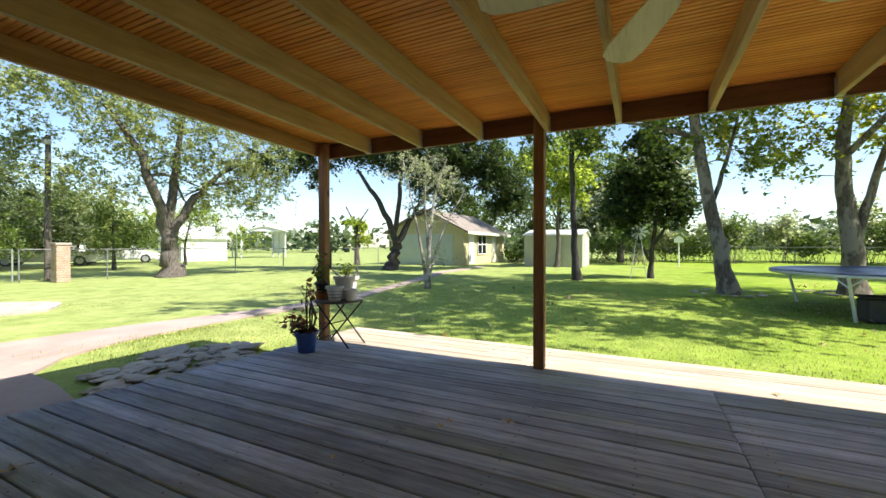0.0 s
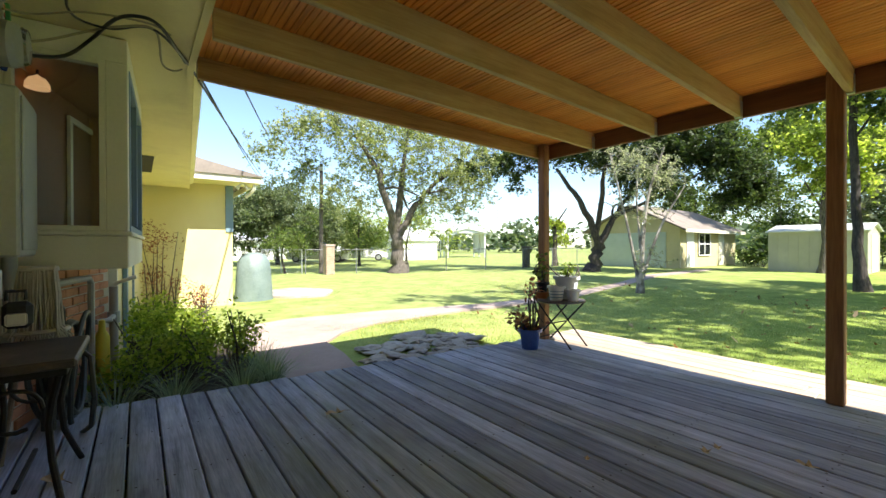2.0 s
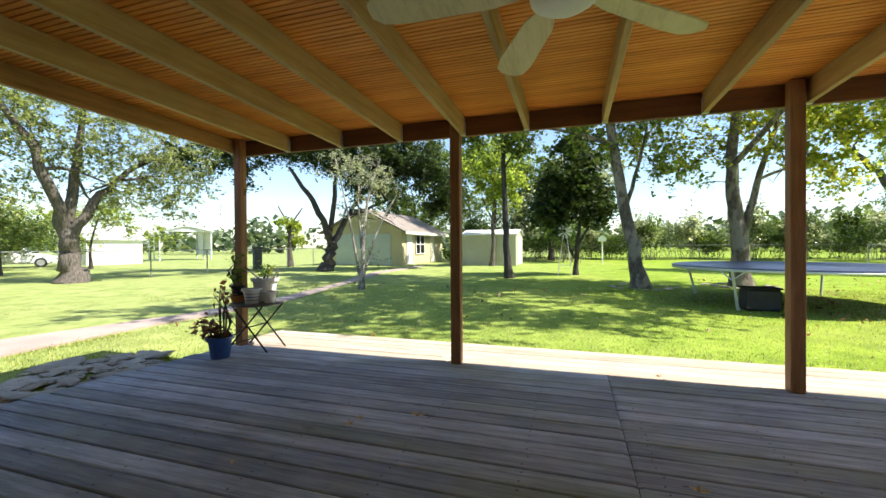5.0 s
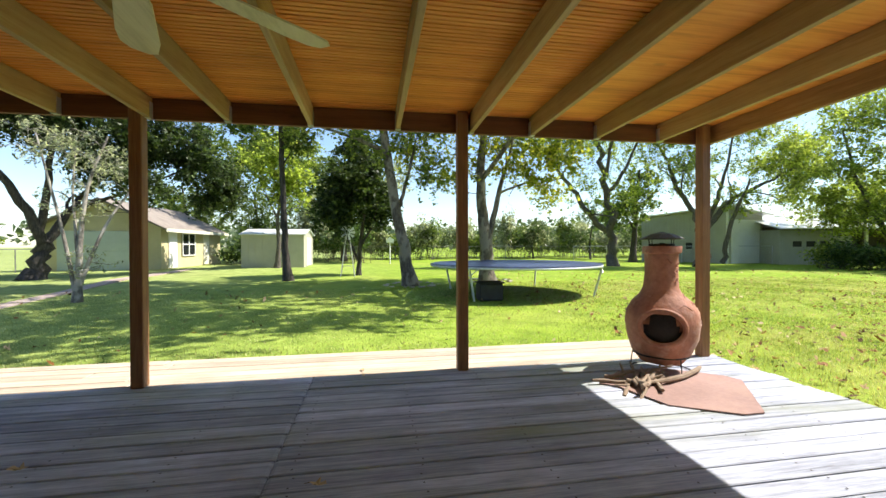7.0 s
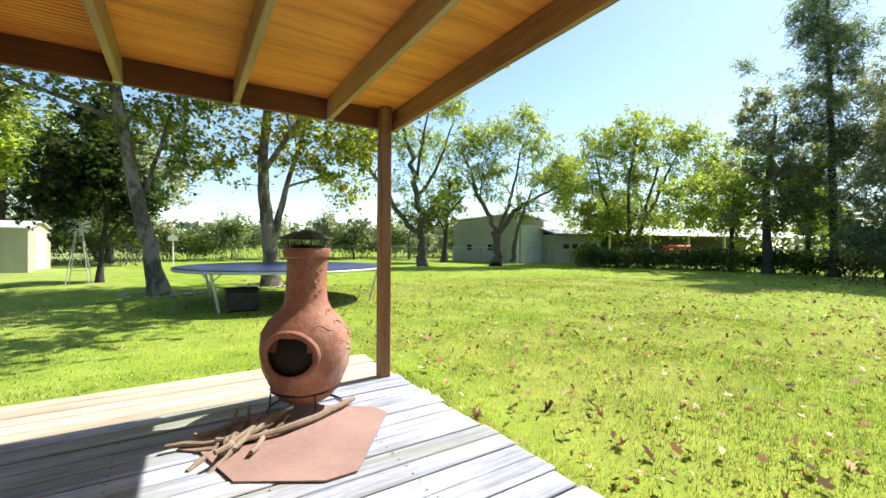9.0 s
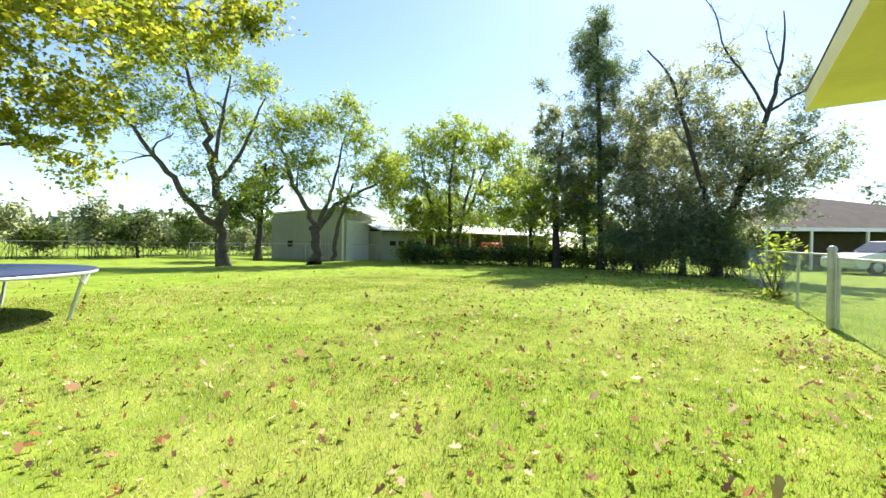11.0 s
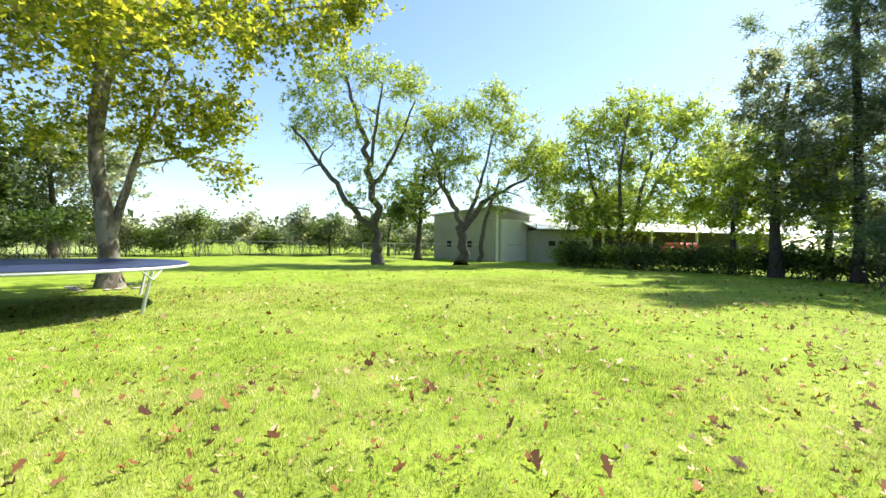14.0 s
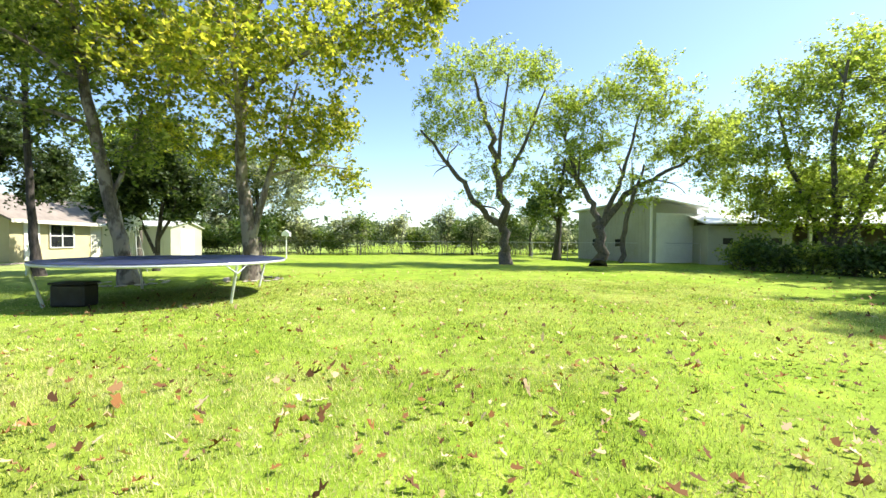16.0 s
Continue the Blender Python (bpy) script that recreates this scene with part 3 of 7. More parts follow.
# ---- buildings across the yard ----
def garage():
    g = thing("garage", (-9.55, 20.8, GROUND), "small cream garage with shingle roof and pale garage door", "garage")
    W, L, H, R = 5.6, 8.6, 2.35, 3.75
    part("wall", prism([(-W, 0), (0, 0), (0, H), (-W / 2, R), (-W, H)], "y", 0, L), M_GARAGE, g)
    for s in (0, 1):
        pts = [(-W / 2, R + 0.1), (-W / 2, R), (0.45, H - 0.22), (0.45, H - 0.12)] if s else [(-W / 2, R + 0.1), (-W / 2, R), (-W - 0.45, H - 0.22), (-W - 0.45, H - 0.12)]
        part("roof", prism(pts, "y", -0.4, L + 0.4), M_SHINGLE, g)
    part("fascia", box(0.451, 0.48, -0.4, L + 0.4, H - 0.30, H - 0.11), M_TRIM, g)
    d = part("garage_door", box(-W + 0.7, -0.75, -0.05, -0.004, 0.0, 2.1, 0.01), M_GARAGE_DOOR, g, "pale green garage door")
    for k in range(1, 4):
        part("panel", box(-W + 0.75, -0.8, -0.062, -0.051, 0.05 + (k - 1) * 0.5, 0.5 + (k - 1) * 0.5, 0.008), M_GARAGE_DOOR, d)
    part("door", box(0.004, 0.05, 0.8, 1.75, 0.05, 2.1), M_WHITE, g)
    w = part("window", box(0.004, 0.05, 2.4, 4.1, 0.75, 2.05), M_DARK_GLASS, g)
    for y in (2.4, 3.25, 4.1):
        part("frame", box(0.051, 0.08, y - 0.04, y + 0.04, 0.72, 2.08), M_WHITE, w)
    for z in (0.72, 1.4, 2.05):
        part("frame", box(0.0515, 0.078, 2.4, 4.1, z - 0.03, z + 0.03), M_WHITE, w)
    part("door", box(0.004, 0.05, 5.5, 6.4, 0.05, 2.1), M_TRIM, g)


M_SHED = painted("pale beige metal siding", (0.40, 0.385, 0.30), (0.52, 0.50, 0.40), 0.5, 1.2, 40, 0.1, 0.0, (0.36, 0.33, 0.25), 0.3)
M_GARAGE = painted("cream garage siding", (0.50, 0.44, 0.25), (0.62, 0.55, 0.33), 0.7, 1.0, 50, 0.2, 0, (0.42, 0.37, 0.24), 0.3)
M_GARAGE_DOOR = painted("pale green garage door paint", (0.44, 0.50, 0.45), (0.54, 0.60, 0.54), 0.5, 1.5, 40, 0.1)


def garden_shed():
    g = thing("garden_shed", (-2.3, 21.8, GROUND), "pale metal garden shed with a low white roof", "shed")
    W, L, H, R = 3.5, 3.6, 1.95, 2.3
    part("wall", prism([(0, 0), (L, 0), (L, H), (L / 2, R), (0, H)], "x", -W, 0), M_SHED, g)
    for s in (0, 1):
        y0, y1 = (-0.12, L / 2) if s == 0 else (L + 0.12, L / 2)
        part("roof", prism([(y0, H - 0.02), (y1, R + 0.01), (y1, R + 0.05), (y0, H + 0.03)], "x", -W - 0.1, 0.12), M_ROOF_METAL, g)
    part("door", box(0.004, 0.03, 1.0, 2.6, 0.05, 1.8), M_WHITE, g)
    for k in range(1, 9):
        part("rib", box(-W + k * W / 9 - 0.015, -W + k * W / 9 + 0.015, -0.02, -0.002, 0.05, H - 0.04), M_SHED, g)


M_DARK_GLASS = painted("dark window glass", (0.012, 0.014, 0.016), (0.03, 0.033, 0.036), 0.06, 1.0, 5.0, 0.0)
garage()
garden_shed()


M_BARN = painted("pale green grey metal siding", (0.30, 0.30, 0.25), (0.41, 0.41, 0.35), 0.55, 0.8, 20, 0.1, 0.0)


def barn():
    g = thing("barn", (25.2, 20.1, GROUND), "tall pale metal barn with a white roll-up door", "barn")
    g.rotation_euler = (0, 0, radians(9))
    def tilted(bm, low):
        """Lowers the upper corners to the roof's slope: down along x and a little along y."""
        for v in bm.verts:
            if v.co.z > low:
                v.co.z -= 0.13 * v.co.x + 0.035 * v.co.y
        return bm

    part("wall", tilted(box(0, 3.4, 0, 7.3, 0.0, 3.75), 1.0), M_BARN, g)
    part("roof", tilted(box(-0.35, 3.8, -0.5, 7.7, 3.77, 3.86), 1.0), M_ROOF_METAL, g, "white metal roof")
    part("trim", box(-0.05, 0.06, -0.05, 0.06, 0.0, 3.7), M_WHITE, g)
    d = part("roll_up_door", box(0.35, 3.1, -0.06, -0.004, 0.0, 3.0), M_WHITE, g, "white roll-up door")
    for k in range(12):
        part("slat", box(0.38, 3.07, -0.075, -0.061, 0.03 + k * 0.245, 0.245 + k * 0.245, 0.006), M_WHITE, d)
    for y in (2.6, 5.0):
        w = part("window", box(-0.03, -0.003, y, y + 0.5, 0.95, 1.45), M_DARK_GLASS, g)
        part("frame", box(-0.035, -0.031, y - 0.03, y + 0.53, 0.92, 0.95), M_WHITE, w)
    for k in range(24):
        part("rib", box(-0.02, -0.001, 0.3 * k + 0.12, 0.3 * k + 0.15, 0.05, 3.6 - 0.0105 * k), M_BARN, g)


barn()


# ---- the trees of the yard ----
tree("shade_tree", "broad oak with several dark trunks and pale green leaves", (-16.90, 6.60, GROUND),
     [[(0.06, 0.10, 0.00, 0.380), (0.03, 0.06, 1.16, 0.304), (-0.02, -0.03, 2.15, 0.278), (0.01, 0.02, 2.85, 0.202)],
      [(-0.02, -0.03, 1.95, 0.202), (0.17, -0.62, 3.70, 0.176), (0.26, -1.20, 5.10, 0.125), (0.10, -2.22, 6.48, 0.074)],
      [(0.01, 0.02, 2.29, 0.202), (0.13, 0.22, 3.98, 0.152), (0.25, 0.43, 5.96, 0.102), (0.33, 0.56, 7.52, 0.051)],
      [(0.06, 0.11, 1.72, 0.203), (0.42, 0.96, 3.36, 0.153), (0.76, 1.70, 4.42, 0.102), (1.18, 2.52, 5.00, 0.051)]],
     [(-1.3, -4.4, 6.6, 1.4, 1.4, 1.1, 57), (-0.5, -2.8, 7.1, 1.7, 1.7, 1.1, 74), (-1.4, 0.4, 7.9, 2.1, 2.1, 1.3, 85), (1.9, 0.6, 6.2, 2.0, 2.0, 1.4, 78), (2.4, 2.3, 4.7, 1.6, 1.6, 1.6, 57), (-2.2, -1.2, 5.3, 1.8, 1.8, 1.3, 47), (-0.5, -0.1, 4.6, 1.7, 1.7, 1.4, 37), (1.2, 1.5, 3.1, 1.4, 1.4, 1.1, 37), (-2.1, -3.6, 5.3, 1.0, 1.0, 0.8, 23), (1.9, 3.9, 6.4, 1.1, 1.1, 1.1, 27), (-1.2, -2.8, 3.9, 1.1, 1.1, 0.8, 34), (-0.3, -1.8, 3.3, 1.1, 1.1, 0.8, 27), (-2.8, -3.8, 4.6, 1.0, 1.0, 0.8, 30), (0.9, 2.4, 4.0, 1.4, 1.4, 1.1, 40), (-3.2, -5.5, 5.9, 1.0, 1.0, 0.9, 27), (0.4, -0.9, 5.6, 1.6, 1.6, 1.2, 44), (1.0, 0.6, 4.6, 1.5, 1.5, 1.0, 36), (0.2, -2.0, 6.2, 1.6, 1.6, 1.2, 44), (2.2, 3.4, 3.9, 1.3, 1.3, 1.1, 30), (0.6, 1.6, 7.0, 1.8, 1.8, 1.2, 44), (0.9, 3.4, 2.9, 1.0, 1.0, 0.8, 18)],
     0.115, 44, M_BARK, M_LEAF_PALE, 11, spread=0.4, min_z=2.0, jitter=0.3, sub=40)
tree("shade_tree", "dark branching live oak beside the garage", (-11.50, 14.60, GROUND),
     [[(0.24, 0.16, 0.00, 0.335), (0.46, 0.31, 0.94, 0.261), (0.53, 0.35, 1.51, 0.236)],
      [(0.53, 0.35, 1.43, 0.189), (0.33, -0.05, 2.66, 0.168), (-0.20, -0.71, 3.98, 0.123), (-0.75, -1.37, 5.20, 0.076)],
      [(0.53, 0.35, 1.43, 0.189), (0.92, 1.17, 2.76, 0.138), (1.24, 1.84, 3.84, 0.089), (1.91, 2.84, 5.00, 0.064)],
      [(0.42, 0.28, 1.94, 0.143), (0.89, 0.07, 3.91, 0.118), (1.32, -0.19, 6.01, 0.070)],
      [(1.18, 0.79, 2.76, 0.092), (2.72, 1.40, 3.52, 0.064), (4.72, 2.16, 4.72, 0.038)]],
     [(-0.2, -0.6, 6.3, 1.6, 1.6, 1.2, 40), (1.7, 0.2, 6.0, 1.9, 1.9, 1.3, 56), (2.9, 2.5, 5.9, 1.7, 1.7, 1.3, 56), (5.1, 2.4, 5.0, 1.3, 1.3, 1.2, 46), (-4.6, -1.4, 6.0, 2.1, 2.1, 1.5, 50), (-2.4, -0.6, 6.6, 1.4, 1.4, 1.2, 30), (3.5, 0.8, 3.9, 1.6, 1.6, 0.9, 26), (5.9, 4.0, 4.6, 0.9, 0.9, 1.1, 26), (-4.7, -3.9, 5.4, 0.9, 0.9, 0.9, 12), (1.1, -1.2, 7.5, 4.0, 4.0, 1.1, 50), (4.0, 2.3, 6.5, 2.4, 2.4, 1.5, 70), (5.7, 3.7, 3.8, 1.1, 1.1, 1.0, 40), (2.2, 1.4, 4.9, 1.5, 1.5, 1.1, 30)],
     0.15, 127, M_BARK_DARK, M_LEAF_VDARK, 12, spread=0.45, min_z=2.0, jitter=0.3, sub=40)
tree("small_tree", "multi-stemmed crape myrtle with pale bare stems", (-4.97, 7.00, GROUND),
     [[(0.12, 0.06, 0.00, 0.084), (0.15, 0.08, 1.16, 0.060), (0.27, 0.14, 2.65, 0.036), (0.62, 0.33, 3.86, 0.023)],
      [(0.10, 0.05, 0.19, 0.048), (-0.24, 0.25, 1.47, 0.037), (-0.67, 0.42, 2.85, 0.025), (-1.04, 0.58, 4.02, 0.019)],
      [(0.17, 0.09, 0.42, 0.048), (0.36, 0.58, 1.75, 0.035), (0.77, 1.15, 2.87, 0.016)],
      [(0.13, 0.07, 1.16, 0.036), (-0.10, 0.28, 2.51, 0.024), (-0.18, 0.57, 3.86, 0.014)]],
     [(0.3, -0.2, 3.4, 0.9, 0.9, 0.7, 46), (-0.2, -0.6, 3.4, 0.6, 0.6, 0.6, 24), (0.5, 0.8, 3.1, 0.6, 0.6, 0.7, 30), (0.1, 0.2, 2.3, 0.7, 0.7, 0.5, 16), (0.5, -0.2, 1.0, 0.6, 0.6, 0.4, 10)],
     0.09, 26, M_BARK_PALE, M_LEAF_GREY, 13, shape="long", spread=0.2, min_z=0.8, twig=0.008)
tree("small_tree", "short pollarded tree near the back fence", (-16.00, 18.00, GROUND),
     [[(0.00, 0.00, 0.00, 0.164), (0.00, 0.00, 1.87, 0.148), (-0.05, -0.04, 2.80, 0.131)],
      [(-0.05, -0.04, 2.61, 0.066), (-0.76, -0.19, 3.90, 0.039)],
      [(0.00, 0.00, 2.61, 0.066), (0.66, 0.36, 3.75, 0.040)]],
     [(-0.2, 0.2, 2.6, 0.9, 0.9, 0.8, 20), (0.0, 0.5, 1.7, 0.6, 0.6, 0.5, 8)],
     0.18, 57, M_BARK, M_LEAF_LIME, 14, spread=0.3, min_z=1.5)
tree("tall_tree", "tall slender tree with a dark leaning trunk", (-1.15, 12.30, GROUND),
     [[(-0.13, -0.10, 0.00, 0.152), (-0.27, -0.21, 1.64, 0.115), (-0.32, -0.25, 4.34, 0.091), (-0.36, -0.28, 7.01, 0.079), (-0.38, -0.30, 9.47, 0.056), (-0.35, -0.28, 11.08, 0.034)],
      [(-0.34, -0.26, 5.05, 0.040), (0.17, 0.47, 6.92, 0.025), (0.50, 0.98, 8.24, 0.013)],
      [(-0.35, -0.27, 6.12, 0.040), (-0.92, -0.40, 7.19, 0.021), (-1.49, -0.58, 8.00, 0.012)],
      [(-0.32, -0.25, 4.16, 0.034), (0.31, 0.06, 5.39, 0.024), (0.79, 0.34, 5.90, 0.013)]],
     [(0.3, -0.8, 7.5, 1.2, 1.2, 1.1, 50), (-1.1, -0.7, 7.8, 1.0, 1.0, 1.0, 44), (0.1, -0.9, 9.5, 1.4, 1.4, 1.3, 60), (0.4, 0.7, 7.5, 0.8, 0.8, 1.0, 28), (-1.3, -1.3, 5.7, 0.7, 0.7, 1.0, 30), (0.2, 0.1, 5.4, 0.7, 0.7, 0.8, 18), (-1.1, 0.1, 11.4, 1.0, 1.0, 0.9, 36), (0.9, -1.5, 9.5, 1.4, 1.4, 1.1, 44), (-0.4, -1.9, 8.3, 1.2, 1.2, 1.0, 44)],
     0.15, 74, M_BARK_DARK, M_LEAF_OAK, 15, sub=25, spread=0.42, min_z=4.0)
tree("small_tree", "dense dark green tree beside the ornamental windmill", (1.20, 14.20, GROUND),
     [[(-0.04, -0.00, 0.00, 0.103), (0.01, 0.00, 1.18, 0.082), (0.20, 0.01, 2.60, 0.062)],
      [(-0.08, -0.00, 0.71, 0.062), (-0.60, 0.03, 1.89, 0.050), (-0.82, 0.06, 2.82, 0.030)],
      [(0.01, 0.00, 1.18, 0.062), (0.55, -0.02, 2.13, 0.042), (0.79, -0.06, 3.09, 0.021)]],
     [(-0.6, -0.7, 3.7, 1.0, 1.0, 1.1, 40), (0.4, -0.2, 4.2, 0.9, 0.9, 1.1, 36), (-0.0, 0.3, 2.9, 1.4, 1.4, 0.9, 40), (-1.0, -0.7, 2.4, 0.9, 0.9, 0.7, 20), (0.9, 0.5, 2.9, 0.7, 0.7, 0.8, 20), (-0.0, 0.6, 5.6, 1.0, 1.0, 0.7, 24)],
     0.17, 88, M_BARK_DARK, M_LEAF_VDARK, 16, spread=0.36, min_z=1.4)
tree("small_tree", "slim tree in front of the garden shed", (-3.85, 21.30, GROUND),
     [[(0.13, 0.03, 0.05, 0.147), (0.29, 0.05, 1.47, 0.117), (0.13, 0.02, 2.66, 0.103), (0.35, 0.07, 4.18, 0.059)],
      [(0.23, 0.04, 2.49, 0.059), (0.87, 0.46, 3.49, 0.043)],
      [(0.19, 0.04, 2.83, 0.059), (-0.36, -0.43, 4.21, 0.036)]],
     [(0.3, 0.2, 4.9, 1.1, 1.1, 1.2, 30), (-0.5, -0.3, 5.9, 1.2, 1.2, 1.2, 26), (1.3, -0.2, 4.8, 1.0, 1.0, 1.2, 20), (0.8, -0.1, 6.8, 1.6, 1.6, 1.3, 30)],
     0.18, 66, M_BARK, M_LEAF_LIME, 17, spread=0.4, min_z=2.0)
tree("sycamore_tree", "sycamore with pale grey trunk leaning over the lawn", (2.98, 9.74, GROUND),
     [[(0, 0, 0, 0.22), (-0.25, -0.1, 1.2, 0.18), (-0.5, -0.1, 2.5, 0.16), (-0.75, -0.2, 4.0, 0.14), (-1.0, -0.4, 6.0, 0.11), (-1.1, -0.5, 8.0, 0.07), (-1.1, -0.6, 9.8, 0.03)],
      [(-0.75, -0.2, 4.2, 0.07), (-1.8, -0.5, 4.6, 0.05), (-3.2, -0.8, 4.9, 0.03)], [(-0.85, -0.3, 5.2, 0.06), (-2.0, -0.6, 6.2, 0.045), (-3.2, -0.9, 6.8, 0.025)],
      [(-0.45, -0.1, 2.3, 0.07), (-0.05, 0.1, 3.6, 0.05), (0.2, 0.2, 4.8, 0.03)], [(-1.0, -0.4, 6.0, 0.07), (0.1, -2.2, 7.3, 0.045), (0.0, -4.6, 8.0, 0.025)], [(-1.1, -0.5, 7.0, 0.06), (-1.8, -3.0, 8.2, 0.04), (-2.0, -5.8, 8.8, 0.02)]],
     [(-1.2, -0.5, 8.0, 1.9, 1.9, 1.4, 34), (-3.0, -0.5, 6.5, 1.5, 1.5, 1.1, 26), (0.8, -0.5, 6.8, 1.4, 1.4, 1.2, 26), (-0.2, -3.5, 7.8, 1.8, 1.8, 1.1, 34), (-0.3, -6.0, 8.4, 1.7, 1.6, 1.0, 30), (-2.4, -4.2, 8.6, 1.9, 1.8, 1.1, 34), (-2.6, -6.6, 8.8, 1.6, 1.5, 1.0, 26), (-3.6, -1.5, 4.8, 1.2, 1.2, 0.7, 16), (0.4, 0.2, 4.7, 0.9, 0.9, 0.8, 12), (-1.0, 1.5, 9.0, 1.8, 1.8, 1.2, 26), (1.2, -2.0, 8.8, 1.6, 1.6, 1.0, 24), (-1.0, -0.4, 6.4, 1.6, 1.6, 1.0, 26), (-2.6, 0.6, 7.8, 1.7, 1.7, 1.2, 28), (-3.8, -0.6, 8.6, 1.8, 1.7, 1.2, 28), (-2.2, -2.4, 7.2, 1.4, 1.4, 0.9, 20), (-1.2, -0.6, 4.9, 1.3, 1.3, 0.8, 18), (0.6, -0.4, 3.6, 0.8, 0.8, 0.7, 12), (-2.2, 0.0, 5.8, 1.3, 1.3, 0.8, 18)],
     0.125, 58, M_BARK_SYC, M_LEAF_YG, 18, shape="lobed", spread=0.42, min_z=2.8, sub=30)
tree("sycamore_tree", "large sycamore with mottled trunk and yellowing leaves", (5.84, 10.72, GROUND),
     [[(0, 0, 0, 0.25), (-0.05, 0, 1.2, 0.23), (-0.2, 0, 2.4, 0.19), (-0.3, -0.1, 3.8, 0.15), (-0.1, -0.3, 6.2, 0.11), (0.1, -0.4, 8.6, 0.07), (0.2, -0.4, 10.8, 0.03)],
      [(0.05, 0, 1.4, 0.12), (0.4, 0.1, 3.0, 0.09), (0.9, 0.2, 4.6, 0.06), (1.3, 0.3, 6.2, 0.03)], [(-0.25, -0.1, 3.6, 0.09), (0.4, -2.2, 4.9, 0.06), (1.2, -4.6, 5.4, 0.03)],
      [(-0.1, -0.3, 5.6, 0.08), (2.2, -1.4, 6.6, 0.055), (4.0, -2.2, 7.2, 0.035), (5.4, -2.9, 7.4, 0.02)], [(-0.05, -0.4, 6.4, 0.08), (-0.6, -3.0, 7.8, 0.05), (-1.0, -6.0, 8.8, 0.025)], [(0.5, 0.1, 3.2, 0.05), (1.7, 0.4, 3.7, 0.03), (2.9, 0.8, 3.6, 0.015)], [(0, -0.4, 7.2, 0.07), (1.6, -2.6, 8.4, 0.04), (2.8, -4.4, 8.6, 0.02)]],
     # the last three blobs are out of view, added to shade the lawn
     [(1.2, -5.0, 5.1, 1.5, 1.5, 0.9, 26), (-0.2, -4.0, 5.0, 1.4, 1.4, 0.9, 22), (2.4, -3.8, 5.8, 1.4, 1.4, 0.9, 24), (4.4, -2.2, 6.9, 1.3, 1.3, 1.0, 28), (5.5, -3.0, 7.2, 1.0, 1.0, 0.7, 20), (3.2, -1.6, 6.7, 1.5, 1.5, 1.1, 28), (1.8, 0.8, 5.2, 1.4, 1.4, 1.0, 22), (2.8, 0.8, 3.3, 0.9, 0.9, 0.6, 14), (0.8, -6.4, 6.0, 1.5, 1.3, 0.9, 24), (2.0, -3.0, 8.7, 2.2, 2.2, 1.3, 44), (-1.0, -2.0, 8.0, 2.2, 2.2, 1.4, 40), (0.0, 0.0, 10.2, 2.3, 2.3, 1.4, 44), (3.0, -0.6, 9.2, 2.0, 2.0, 1.2, 36), (-1.2, 0.8, 5.8, 1.4, 1.4, 1.0, 18), (-1.0, -6.6, 9.0, 2.0, 1.7, 1.2, 38), (-2.2, -4.6, 8.6, 1.9, 1.7, 1.1, 32), (4.8, -1.2, 8.6, 1.4, 1.4, 0.9, 22), (1.6, -6.8, 8.2, 1.7, 1.5, 1.0, 28), (-0.8, -8.2, 9.2, 1.8, 1.3, 1.1, 34), (-2.8, -7.0, 9.2, 1.8, 1.5, 1.1, 34), (0.6, -5.0, 9.6, 1.9, 1.7, 1.1, 34), (-1.6, 0.4, 7.4, 1.7, 1.6, 1.1, 30), (1.0, 0.6, 7.4, 1.6, 1.6, 1.1, 28), (-1.6, -1.8, 6.4, 1.4, 1.4, 0.9, 22), (0.2, -1.6, 6.6, 1.3, 1.3, 0.9, 20), (-1.6, 1.2, 9.4, 1.8, 1.8, 1.2, 30), (-2.2, -1.0, 5.6, 1.4, 1.4, 0.9, 24), (-2.4, -2.6, 6.4, 1.5, 1.5, 0.9, 26), (-2.8, 0.6, 4.7, 1.2, 1.2, 0.8, 18), (0.7, -1.4, 5.3, 1.3, 1.3, 0.8, 20), (2.2, -1.0, 5.0, 1.2, 1.2, 0.8, 18), (1.1, -0.4, 3.7, 1.0, 1.0, 0.8, 18), (2.3, -0.8, 4.2, 1.1, 1.1, 0.8, 20), (-1.3, 0.4, 3.9, 1.0, 1.0, 0.8, 18), (0.2, -0.2, 4.6, 1.2, 1.2, 0.8, 16), (0.2, -6.0, 9.4, 2.2, 1.8, 1.0, 44), (-2.4, -5.6, 9.6, 2.0, 1.8, 1.0, 40), (-1.4, -3.4, 9.8, 2.0, 1.8, 1.0, 36)],
     0.125, 50, M_BARK_SYC, M_LEAF_YELLOW, 19, shape="lobed", spread=0.42, min_z=2.6, sub=45)
